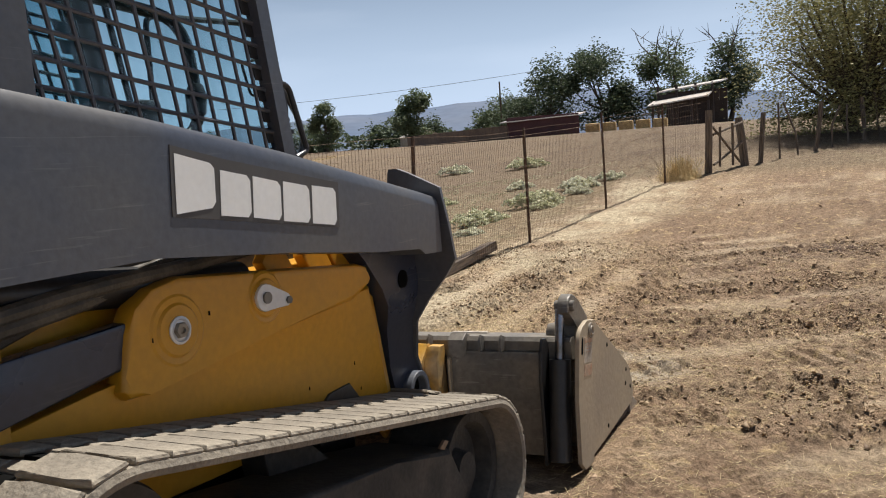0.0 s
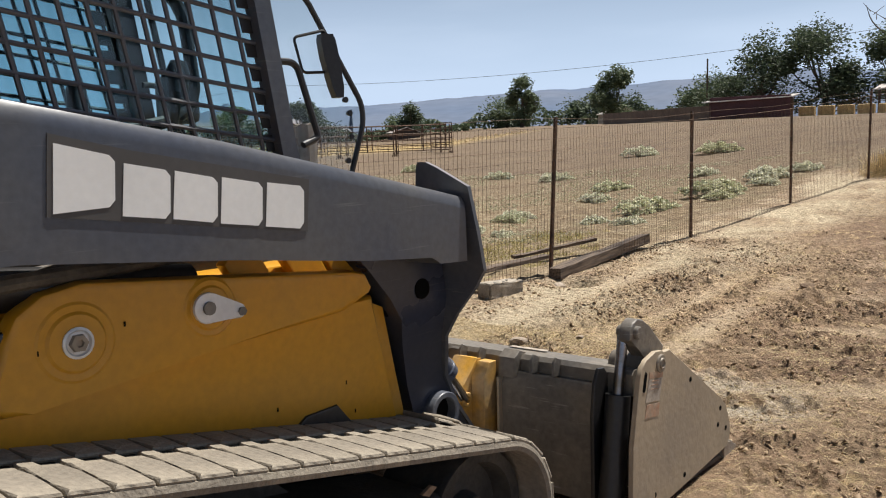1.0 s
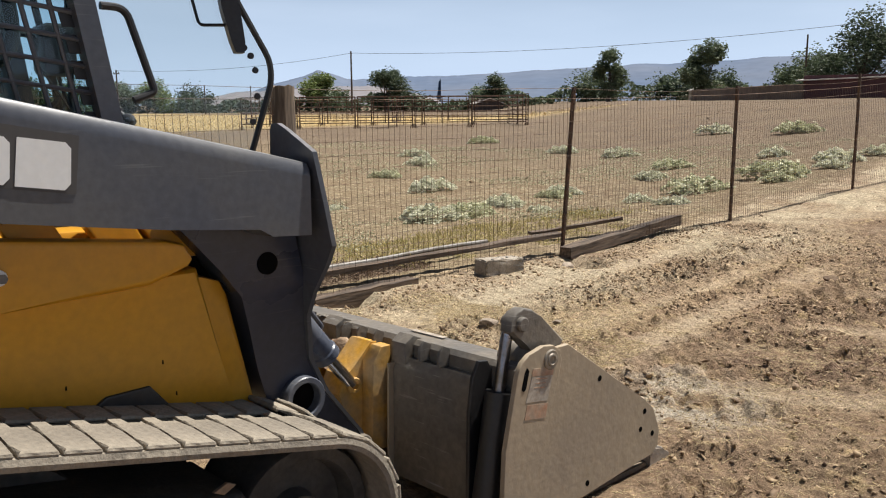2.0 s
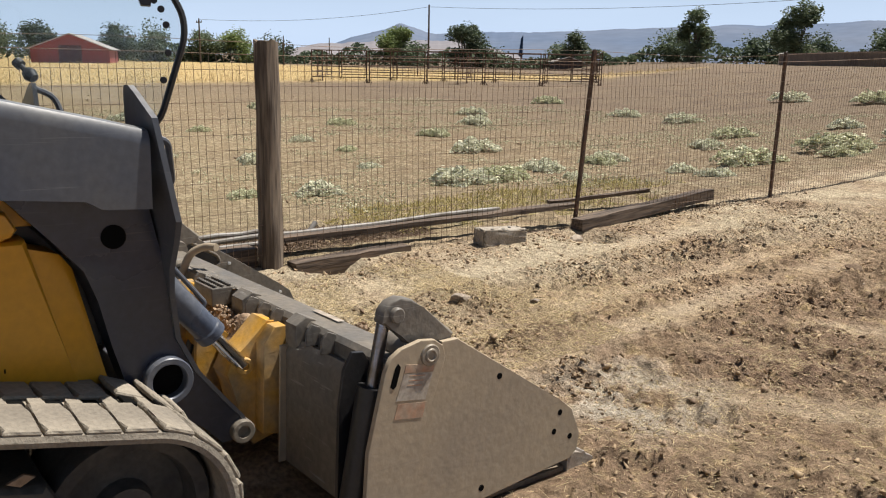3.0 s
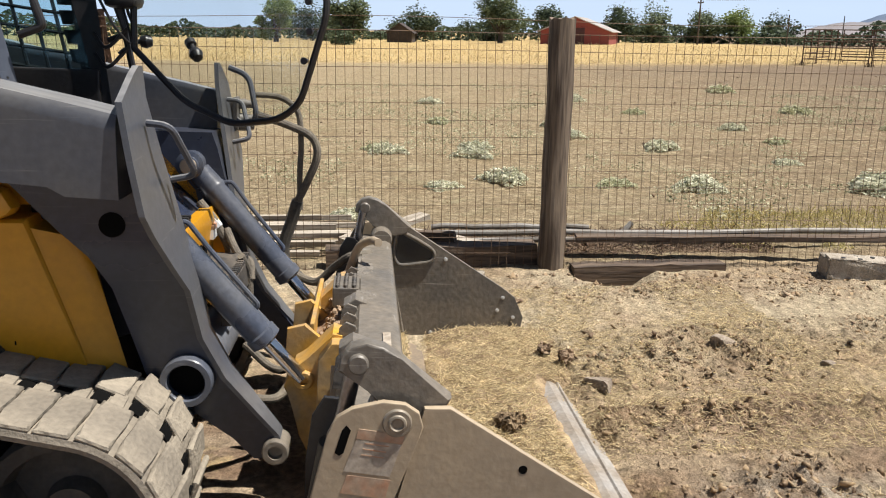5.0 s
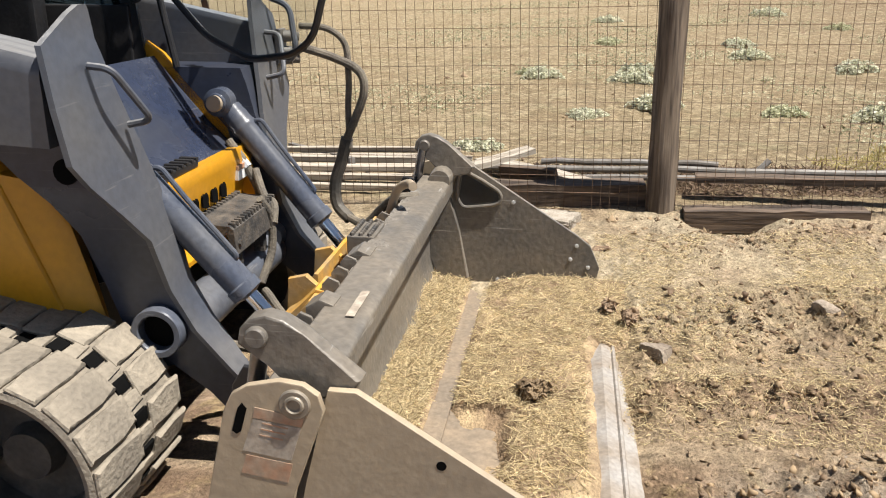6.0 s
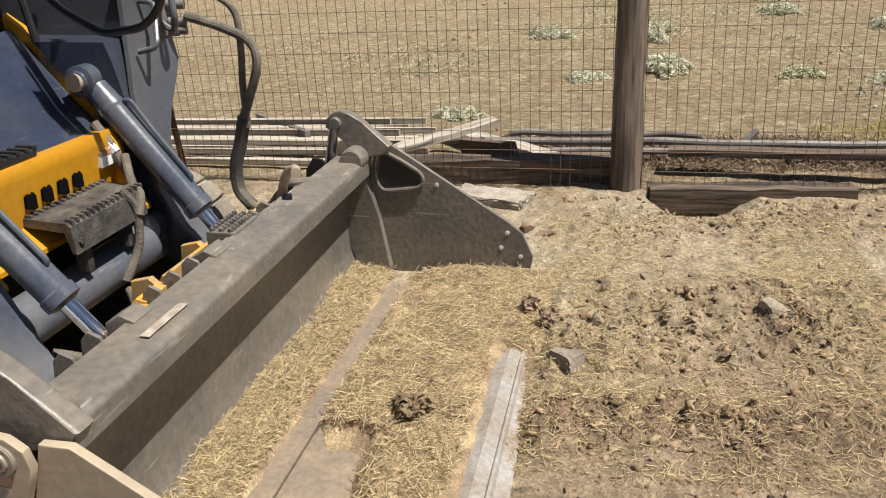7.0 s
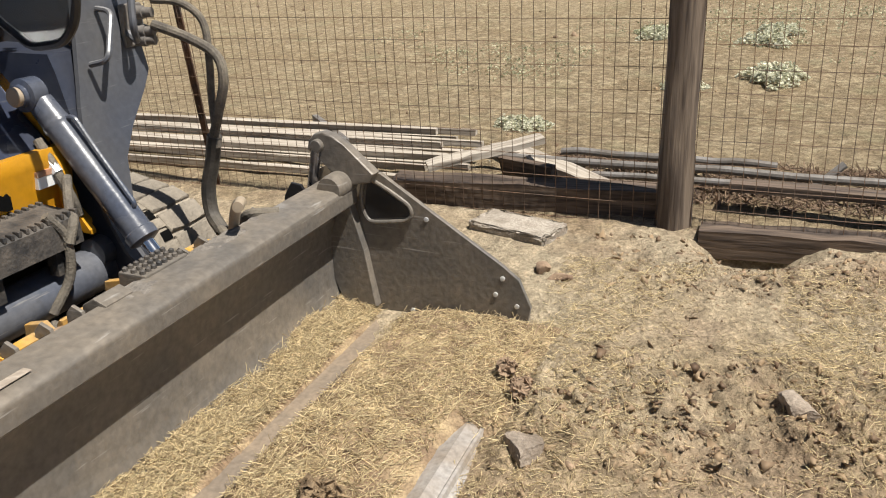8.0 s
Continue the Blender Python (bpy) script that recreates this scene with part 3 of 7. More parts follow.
def height(x, y):
    x, y = np.asarray(x, float), np.asarray(y, float)
    h = shape(x, y)
    yard = step(-2.4, -1.8, x)
    near = np.exp(-((x / 14) ** 2 + ((y - 3) / 16) ** 2))
    smooth, crumb = wheelings(x, y)
    rough = fbm(x * 2.6, y * 1.1, 3, 5) * 0.05 + fbm(x * 7, y * 7, 9, 3) * 0.024 + np.maximum(0, fbm(x * 9, y * 9, 21, 3) - 0.05) * 0.065 + fbm(x * 17, y * 17, 23, 3) * 0.05 + np.maximum(0, fbm(x * 24, y * 24, 27, 2) - 0.05) * 0.07
    calm = 1 - 0.6 * np.exp(-((x + 1.6) / 0.4) ** 2)
    rough = calm * (rough * (0.75 + 0.75 * crumb) * (1 - 0.78 * smooth) - 0.014 * smooth + 0.008 * crumb)
    for ox_, oy_, wd in ((1.6, 1.6, .2), (1.9, 0.9, .2), (0.6, 3.9, .2)):
        al, ac = (x - ox_) * 0.83 + (y - oy_) * 0.56, -(x - ox_) * 0.56 + (y - oy_) * 0.83 + 0.12 * np.sin(((x - ox_) * 0.83 + (y - oy_) * 0.56) * 0.9)
        band = np.exp(-(ac / wd) ** 6) * step(-1.2, -0.6, al) * step(5.5, 4.0, al)
        rough = rough * (1 - 0.6 * band) + band * (-0.02 + 0.02 * np.sign(np.sin(al * 2 * np.pi / 0.13)) * (fbm(x * 2, y * 2, 33, 2) > 0.03))
    inside = step(-1.25, -1.05, x) * step(1.2, 1.05, x) * step(-0.5, -0.3, y) * step(0.85, 0.75, y)
    under = step(1.35, 1.1, np.abs(x)) * step(-0.2, -0.5, y)
    h = h + near * (yard * rough * (1 - 0.93 * inside) * (1 - 0.6 * under) + (1 - yard) * (fbm(x * 2, y * 2, 5, 4) * 0.05 + fbm(x * 9, y * 9, 6, 2) * 0.02))
    h = h - 0.035 * inside
    for cx, cy, r, d in ((-1.86, 1.42, 0.17, 0.15), (-1.52, 3.75, 0.17, 0.15), (-1.72, 1.15, 0.14, -0.02), (-1.6, 1.75, 0.2, -0.025)):
        h = h - d * np.exp(-(((x - cx) / r) ** 2 + ((y - cy) / (r * 1.2)) ** 2) ** 1.5)
    return h


def axis_coords(lo, hi, stepsize, far, grow=1.13):
    mid = list(np.arange(lo, hi, stepsize))
    up, s = [mid[-1] + stepsize], stepsize
    while up[-1] < far:
        s *= grow
        up.append(up[-1] + s)
    dn, s = [mid[0] - stepsize], stepsize
    while dn[-1] > -far:
        s *= grow
        dn.append(dn[-1] - s)
    return np.array(dn[::-1] + mid + up)


gx, gy = axis_coords(-2.4, 2.9, 0.017, 2600, 1.12), axis_coords(-0.6, 6.5, 0.017, 2600, 1.09)
GX, GY = np.meshgrid(gx, gy)
gv = np.stack([GX, GY, height(GX, GY)], -1).reshape(-1, 3)
nx, ny = len(gx), len(gy)
ii = (np.arange(ny - 1)[:, None] * nx + np.arange(nx - 1)[None]).ravel()
land = raw("ground", gv, np.stack([ii, ii + 1, ii + nx + 1, ii + nx], 1), SOIL, None, "dry tan soil, clods and bleached dirt beside a bare field", "ground", "structure", True)
for key, val in zip(("rut", "crumb"), wheelings(GX, GY)):
    land.data.attributes.new(key, 'FLOAT', 'POINT').data.foreach_set("value", val.ravel().astype(np.float32))


def on(x, y, dz=0.0):
    return float(height(x, y)) + dz


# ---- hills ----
# distance haze is mixed straight into the hills' base colours
HILL = mat("haze_tinted_hill", (0.115, 0.15, 0.22), 1.0, 0, 0.12, 0.004, 0.03, 0, (0.15, 0.175, 0.23), spec=0)
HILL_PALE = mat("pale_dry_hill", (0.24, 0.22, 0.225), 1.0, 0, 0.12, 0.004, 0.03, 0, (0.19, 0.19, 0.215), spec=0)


def ridge(name, a0, a1, dist, prof, seed, material):
    """A far ridge between two bearings (degrees left of +y), its crest heights from a profile."""
    n = 160
    v = []
    for i in range(n + 1):
        t = i / n
        a = radians(a0 + (a1 - a0) * t)
        z = np.interp(t, [p[0] for p in prof], [p[1] for p in prof]) + 9 * float(fbm(np.array(t * 22.0), np.array(seed * 3.1), seed, 4))
        for r, k in ((dist, 0.0), (dist + 250, 0.55), (dist + 500, 1.0), (dist + 900, 0.9)):
            v.append((-math.sin(a) * r, math.cos(a) * r, max(-5, z * k - 3)))
    f = [(i * 4 + j, i * 4 + j + 1, i * 4 + j + 5, i * 4 + j + 4) for i in range(n) for j in range(3)]
    raw(name, v, f, material, None, "long hill ridge across the valley, haze in its colour", "hill", "structure", True)


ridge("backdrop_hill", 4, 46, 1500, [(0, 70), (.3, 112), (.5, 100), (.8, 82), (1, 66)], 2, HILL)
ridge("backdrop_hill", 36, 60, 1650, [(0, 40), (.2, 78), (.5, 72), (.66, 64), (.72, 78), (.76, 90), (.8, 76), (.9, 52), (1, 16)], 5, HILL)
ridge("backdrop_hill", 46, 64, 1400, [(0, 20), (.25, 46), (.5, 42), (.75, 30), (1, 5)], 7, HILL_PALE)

# ---- track loader ----
LOADER = pose(0.0321, -0.0242, -0.0194, -1.516, -1.732, -0.889)
loader = thing("track_loader", "grey and yellow compact track loader, dusty, parked on dirt", "track loader", at=LOADER)


# tracks
def hull(points):
    pts = sorted(points)

    def half(seq):
        out = []
        for p in seq:
            while len(out) > 1 and (out[-1][0] - out[-2][0]) * (p[1] - out[-2][1]) - (out[-1][1] - out[-2][1]) * (p[0] - out[-2][0]) <= 0:
                out.pop()
            out.append(p)
        return out
    lo, up = half(pts), half(pts[::-1])
    return lo[:-1] + up[:-1]


WHEELS = ((-0.80, 0.265, 0.245), (-2.38, 0.60, 0.235), (-2.72, 0.235, 0.215))
loop = hull([(cy + r * math.cos(a), cz + r * math.sin(a)) for cy, cz, r in WHEELS for a in np.linspace(0, 2 * math.pi, 90, endpoint=False)])
loop = np.array(loop + loop[:1])
seg_len = np.hypot(*np.diff(loop, axis=0).T)
cum = np.concatenate([[0], np.cumsum(seg_len)])
PITCHES = 60


def along(s):
    s = s % cum[-1]
    i = min(np.searchsorted(cum, s, side="right") - 1, len(seg_len) - 1)
    k = (s - cum[i]) / seg_len[i]
    p = loop[i] * (1 - k) + loop[i + 1] * k
    d = (loop[i + 1] - loop[i]) / seg_len[i]
    return p, d, np.array([d[1], -d[0]])


def lug_mesh():
    bm = B()
    p = cum[-1] / PITCHES
    # local: x across from the inner edge, y along, z outwards
    prism(bm, [(0.226, -0.44 * p), (0.30, -0.465 * p), (0.37, -0.43 * p), (0.44, -0.435 * p), (0.44, 0.485 * p), (0.37, 0.49 * p), (0.30, 0.455 * p), (0.226, 0.48 * p)], 0.0, 0.017, 0.010, 2)
    prism(bm, [(0.0, 0.03 * p), (0.08, 0.05 * p), (0.166, 0.02 * p), (0.166, 0.93 * p), (0.08, 0.96 * p), (0.0, 0.94 * p)], 0.0, 0.017, 0.010, 2)
    prism(bm, [(0.15, -0.05 * p), (0.24, -0.12 * p), (0.24, 0.36 * p), (0.15, 0.32 * p)], 0.0, 0.012, 0.004, 2)
    me = bpy.data.meshes.new("tread_lug")
    bmesh.ops.recalc_face_normals(bm, faces=bm.faces)
    bm.to_mesh(me)
    bm.free()
    finish(me, RUBBER_DUST)
    return me


LUG = lug_mesh()
bm = B()
box(bm, 0.168, 0.224, 0.42 * cum[-1] / PITCHES, 0.84 * cum[-1] / PITCHES, -0.004, 0.0052, 0.001)
WINDOW = bpy.data.meshes.new("sprocket_window")
bm.to_mesh(WINDOW)
bm.free()
finish(WINDOW, VOID)
for side in (1, -1):
    track = new("track")
    track.parent = loader
    tagged(track, "dusty rubber crawler track")
    bm = B()
    n = 240
    rings = []
    for i in range(n):
        p, d, nn = along(cum[-1] * i / n)
        a, b = p - nn * 0.012, p + nn * 0.016
        rings.append([bm.verts.new((side * x, q[0], q[1])) for x, q in ((0.53, a), (0.53, b), (0.97, b), (0.975, (a + b) / 2), (0.97, a))])
    for i in range(n):
        r, q = rings[i], rings[(i + 1) % n]
        for k in range(5):
            bm.faces.new((r[k], r[(k + 1) % 5], q[(k + 1) % 5], q[k]))
    part("belt", bm, RUBBER_DUST, track, "dusty rubber belt")
    for i in range(PITCHES):
        p, d, nn = along(cum[-1] * i / PITCHES)
        ob = new("tread_lug", LUG)
        ob.parent = track
        q = p + nn * 0.013
        m = Matrix(((side, 0, 0, side * 0.53), (0, d[0], nn[0], q[0]), (0, d[1], nn[1], q[1]), (0, 0, 0, 1)))
        if side < 0:
            m = Matrix(((-1, 0, 0, -0.53), (0, d[0], nn[0], q[0]), (0, d[1], nn[1], q[1]), (0, 0, 0, 1)))
        ob.matrix_basis = m
        ob = new("sprocket_window", WINDOW)
        ob.parent = track
        ob.matrix_basis = m
    # wheels
    for k, (cy, cz, r) in enumerate(WHEELS):
        bm = B()
        rr = r - 0.022
        lathe(bm, (side * 0.75, cy, cz), (side, 0, 0), [(-0.13, rr * .9), (-0.12, rr), (0.10, rr), (0.12, rr * .96), (0.115, rr * .8), (0.05, rr * .74), (0.05, rr * .35), (0.10, rr * .3), (0.10, 0.03)], 32)
        part(("idler_wheel", "drive_sprocket", "idler_wheel")[k], bm, RUBBER, track, "dark dusty track wheel")
    for k in range(4):
        bm = B()
        lathe(bm, (side * 0.75, -1.12 - 0.40 * k, 0.115), (side, 0, 0), [(-0.12, 0.06), (-0.11, 0.095), (0.11, 0.095), (0.13, 0.06), (0.13, 0.02)], 20)
        part("track_roller", bm, RUBBER, track, "small dark roller")
    bm = B()
    prism(bm, [(-0.90, 0.24), (-1.0, 0.42), (-1.35, 0.49), (-1.9, 0.58), (-2.35, 0.50), (-2.55, 0.26), (-2.5, 0.16), (-0.98, 0.13)], *sorted((side * 0.58, side * 0.90)), 0.02)
    part("roller_frame", bm, RUBBER, track, "black steel roller frame")
    bm = B()
    prism(bm, [(-1.25, 0.40), (-1.5, 0.62), (-1.66, 0.64), (-1.62, 0.40)], *sorted((side * 0.56, side * 0.66)), 0.01)
    part("frame_post", bm, RUBBER, track, "dark dusty frame post")
    if side == 1:
        rngc = random.Random(4)
        bm = B()
        for _ in range(5):
            y0, z0 = rngc.uniform(-2.3, -0.95), rngc.uniform(0.40, 0.5)
            c = Vector((0.9 + rngc.uniform(-.01, .01), y0, z0 - 0.03))
            prism(bm, [(c.y - .03, c.z), (c.y + .01, c.z + .016), (c.y + .035, c.z + .004), (c.y, c.z - .014)], 0.895, 0.907, 0.002)
        part("dried_mud", bm, CLOD, track, "flakes of pale dried mud", "stuff")

# body
bm = B()
box(bm, -0.50, 0.50, -3.15, -1.02, 0.60, 1.10, 0.03)
body = part("chassis", bm, YELLOW, loader, "yellow steel chassis")
# black box added so the gap behind the tracks looks shaded
bm = B()
box(bm, -0.49, 0.49, -3.1, -0.95, 0.16, 0.60, 0.03)
part("underside_dark_box", bm, BLACK, loader, "added black box that darkens the underside")
bm = B()
box(bm, -0.62, 0.62, -3.6, -2.32, 0.62, 1.98, 0.08)
part("engine_cover", bm, YELLOW, loader, "yellow engine cover")
for side in (1, -1):
    bm = B()
    prism(bm, [(-3.1, 0.62), (-3.1, 0.80), (-2.13, 0.91), (-1.6, 0.95), (-0.955, 0.975), (-0.835, 0.545), (-0.825, 0.50), (-1.6, 0.56)], *sorted((side * 0.50, side * 0.605)), 0.012)
    for v in bm.verts:
        if abs(v.co.x) > .55:
            v.co.x -= side * .045 * max(0, .95 - v.co.z) / .45
    panel = part("side_panel", bm, YELLOW, loader, "yellow steel side panel")
    bm = B()
    loft(bm, [[(side * .50, -.86, .50), (side * .555, -.85, .52), (side * .598, -.955, .95), (side * .50, -.96, .955)], [(side * .47, -.79, .48), (side * .535, -.765, .52), (side * .555, -.865, .92), (side * .47, -.88, .93)], [(side * .44, -.77, .46), (side * .51, -.735, .50), (side * .52, -.825, .87), (side * .45, -.84, .87)]], .006)
    part("front_corner", bm, YELLOW, panel, "folded yellow front corner")
    bm = B()
    top = [(-2.08, 0.895), (-2.07, 0.93), (-2.05, 1.03), (-2.02, 1.085), (-1.96, 1.125), (-1.87, 1.141), (-1.05, 1.064), (-1.0, 1.05), (-0.975, 1.005), (-0.99, 0.985), (-1.10, 0.945), (-1.6, 0.915), (-2.0, 0.872), (-2.06, 0.872)]
    prism(bm, top, *sorted((side * 0.56, side * 0.634)), 0.02)
    part("pivot_plate", bm, YELLOW, panel, "raised yellow pivot plate")
    for cy, cz, r in ((-1.895, 1.008, 0.085), (-1.55, 1.032, 0.07)):
        bm = B()
        lathe(bm, (side * 0.632, cy, cz), (side, 0, 0), [(-0.01, r * 1.15), (0.0, r * 1.12), (0.006, r), (0.004, r * .82), (0.010, r * .74), (0.010, 0.02)], 32)
        part("pivot_boss", bm, YELLOW, panel, "round pressed boss")
    bm = B()
    lathe(bm, (side * 0.642, -1.895, 1.008), (side, 0, 0), [(-0.004, 0.036), (0.004, 0.036), (0.006, 0.030), (0.001, 0.026), (0.001, 0.002)], 20)
    part("pivot_washer", bm, ZINC, panel, "pale zinc pivot washer")
    bm = B()
    lathe(bm, (side * 0.642, -1.895, 1.008), (side, 0, 0), [(0.0, 0.022), (0.012, 0.020), (0.012, 0.010), (0.006, 0.008), (0.006, 0.001)], 6)
    part("pivot_bolt", bm, STEEL_DARK, panel, "dark hexagonal pivot bolt")
    bm = B()
    keeper = [(-1.565 + 0.04 * math.cos(a), 1.034 + 0.04 * math.sin(a)) for a in np.linspace(radians(60), radians(300), 12)] + [(-1.475 + 0.02 * math.cos(a), 1.014 + 0.02 * math.sin(a)) for a in np.linspace(radians(-80), radians(80), 8)]
    prism(bm, keeper, *sorted((side * 0.64, side * 0.652)), 0.003)
    part("pin_keeper", bm, ZINC, panel, "pale zinc pin keeper plate")
    for cy, cz, r in ((-1.565, 1.034, 0.017), (-1.468, 1.012, 0.012)):
        bm = B()
        lathe(bm, (side * 0.652, cy, cz), (side, 0, 0), [(-0.002, r), (0.007, r), (0.007, r * .3)], 6 if r < .015 else 16)
        part("keeper_bolt", bm, STEEL_DARK, panel, "dark bolt head")
    bm = B()
    for cy, cz in ((-1.98, 1.0), (-1.78, 1.03), (-1.32, .70), (-1.06, .72), (-1.02, .62)):
        box(bm, *sorted((side * (0.6 if cz > .9 else 0.55), side * (0.638 if cz > .9 else 0.607 - .1 * (.95 - cz)))), cy - .002, cy + .002, cz - .006, cz + .006, 0.001)
    part("clip_slot", bm, VOID, panel, "small dark clip slots", "stuff")
    # black block at the foot of the panel, painting the shade of a cut-out
    bm = B()
    prism(bm, [(-1.30, 0.60), (-1.22, 0.655), (-1.10, 0.66), (-1.05, 0.60), (-1.05, 0.5), (-1.3, 0.5)], *sorted((side * 0.53, side * 0.585)), 0.006)
    part("frame_cutout", bm, BLACK, panel, "black block painting a cut-out's shade at the panel foot")
    # boom: box section with rounded top edge
    rows = []
    for y, zt, zb in ((-3.3, 1.70, 1.30), (-2.45, 1.578, 1.20), (-2.05, 1.522, 1.205), (-1.55, 1.437, 1.158), (-1.10, 1.345, 1.105), (-0.84, 1.292, 1.085), (-0.80, 1.284, 1.062), (-0.672, 1.256, 1.056)):
        r = 0.035
        rows.append([(side * 0.60, y, zb), (side * 0.60, y, zt - .01), (side * 0.612, y, zt + .012), (side * 0.70, y, zt + .012), (side * (0.757 - r * .5), y, zt + .006), (side * (0.757 - r * .13), y, zt - r * .35), (side * 0.757, y, zt - r), (side * 0.757, y, zb)])
    bm = B()
    loft(bm, rows)
    boom = part("boom_arm", bm, GREY, loader, "grey painted steel lift arm")
    # knee web
    rows = []
    for z, y0, y1, x1 in ((1.12, -1.04, -0.66, 0.615), (1.06, -0.98, -0.64, 0.615), (0.95, -0.88, -0.615, 0.61), (0.87, -0.81, -0.585, 0.585), (0.77, -0.765, -0.555, 0.54), (0.62, -0.725, -0.535, 0.515), (0.50, -0.69, -0.48, 0.51), (0.40, -0.58, -0.395, 0.505), (0.30, -0.45, -0.32, 0.50), (0.235, -0.39, -0.30, 0.50)):
        rows.append([(side * 0.41, y0, z), (side * 0.41, y1, z), (side * x1, y1, z), (side * x1, y0, z)])
    bm = B()
    # the shade under the boom is put into the web's colour
    loft(bm, rows, 0.006)
    knee = part("boom_knee", bm, GREY_DARK_SHADED, boom, "boxed boom knee in shade-darkened grey")
    # front flange
    rows = []
    for z, y, xo, xi in ((1.378, -0.655, 0.59, 0.555), (1.36, -0.655, 0.635, 0.548), (1.295, -0.652, 0.765, 0.54), (1.15, -0.628, 0.778, 0.50), (1.02, -0.604, 0.782, 0.46), (0.96, -0.594, 0.735, 0.44), (0.86, -0.575, 0.635, 0.415), (0.77, -0.55, 0.558, 0.40), (0.62, -0.525, 0.528, 0.40), (0.50, -0.465, 0.522, 0.40), (0.40, -0.385, 0.516, 0.42), (0.315, -0.315, 0.51, 0.44), (0.245, -0.292, 0.508, 0.44)):
        rows.append([(side * xi, y - .016, z), (side * xi, y, z), (side * xo, y, z), (side * xo, y - .016, z)])
    bm = B()
    loft(bm, rows, 0.003)
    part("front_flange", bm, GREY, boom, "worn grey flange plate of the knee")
    bm = B()
    lathe(bm, (side * 0.612, -0.735, 0.965), (side, 0, 0), [(-0.01, 0.034), (0.003, 0.034), (0.003, 0.002)], 18)
    part("weld_hole", bm, VOID, boom, "dark round hole")
    # tube stub at the foot of the knee
    bm = B()
    lathe(bm, (side * 0.46, -0.572, 0.495), (side, 0, 0), [(0, 0.074), (0.090, 0.074), (0.094, 0.071), (0.094, 0.056), (0.090, 0.053), (0.0, 0.053), (-0.1, 0.05)], 32)
    part("tube_end", bm, GREY_DUST, boom, "open steel tube end")
    bm = B()
    lathe(bm, (side * 0.516, -0.572, 0.495), (side, 0, 0), [(-0.02, 0.0525), (0.0, 0.0525), (0.0, 0.001)], 24)
    part("tube_bore", bm, VOID, boom, "dark tube bore")
    bm = B()
    lathe(bm, (side * 0.44, -0.325, 0.265), (side, 0, 0), [(0, 0.04), (0.085, 0.04), (0.088, 0.036), (0.088, 0.022), (0.07, 0.02)], 24)
    part("coupler_pin", bm, STEEL_DARK, boom, "dusty coupler pin")
    # handle on the flange
    bm = B()
    sweep(bm, rounded([(side * .615, -.635, 1.235), (side * .615, -.575, 1.23), (side * .52, -.53, 1.09), (side * .515, -.60, 1.075)], .03), 0.0095, 8)
    part("grab_handle", bm, GREY, boom, "grey bent rod handle")
    # link bar from the pivot backwards
    bm = B()
    prism(bm, [(-2.02, 0.95), (-2.02, 1.055), (-2.6, 1.02), (-3.1, 0.99), (-3.1, 0.86), (-2.6, 0.865)], *sorted((side * 0.56, side * 0.618)), 0.01)
    part("lift_link", bm, GREY_DARK_SHADED, loader, "dark grey lift link bar")

# hoses above the link bar, near side
for pts, r in (([(.56, -3.2, 1.02), (.57, -2.6, 1.07), (.57, -2.1, 1.12), (.55, -1.7, 1.2), (.54, -1.3, 1.26)], .022), ([(.60, -3.2, 1.06), (.60, -2.6, 1.10), (.60, -2.15, 1.145), (.58, -1.75, 1.16), (.55, -1.2, 1.19)], .02), ([(.53, -3.2, .98), (.55, -2.5, 1.03), (.54, -2.0, 1.15), (.52, -1.6, 1.17)], .018)):
    bm = B()
    sweep(bm, spline(pts, 6), r, 10)
    part("hydraulic_hose", bm, HOSE, loader, "black hydraulic hose")
# lift cylinder behind the panel and hook plates
bm = B()
sweep(bm, [(.54, -1.55, 1.09), (.55, -2.9, 1.22)], .05, 16)
part("lift_cylinder", bm, BLACK, loader, "black lift cylinder")
for y in (-1.36, -1.16, -1.02):
    bm = B()
    prism(bm, [(y, 1.0), (y - .08, 1.12), (y - .05, 1.16), (y + .03, 1.155), (y + .12, 1.0)], .50, .545, .008)
    part("frame_hook", bm, YELLOW, loader, "yellow frame hook")

# brand decal as plain blocks
bm = B()
prism(bm, [(-1.975, 1.462), (-1.80, 1.425), (-1.31, 1.343), (-1.325, 1.208), (-1.99, 1.295)], 0.757, 0.7595, 0.0)
decal = part("decal", bm, DECAL_DARK, loader, "dark decal with five plain white blocks")
for y0, y1, za, zb, zc, zd in ((-1.965, -1.838, 1.442, 1.416, 1.306, 1.30), (-1.818, -1.71, 1.398, 1.381, 1.272, 1.285), (-1.698, -1.588, 1.378, 1.36, 1.254, 1.27), (-1.575, -1.46, 1.359, 1.342, 1.236, 1.25), (-1.445, -1.33, 1.341, 1.328, 1.218, 1.232)):
    bm = B()
    prism(bm, [(y0, za), (y1 - .012, zb), (y1, zb - .014), (y1 - .006, zc + .014), (y1 - .02, zc), (y0 - .012, zd)], 0.7595, 0.7608, 0.0)
    part("white_block", bm, WHITE, decal, "plain white vinyl block")


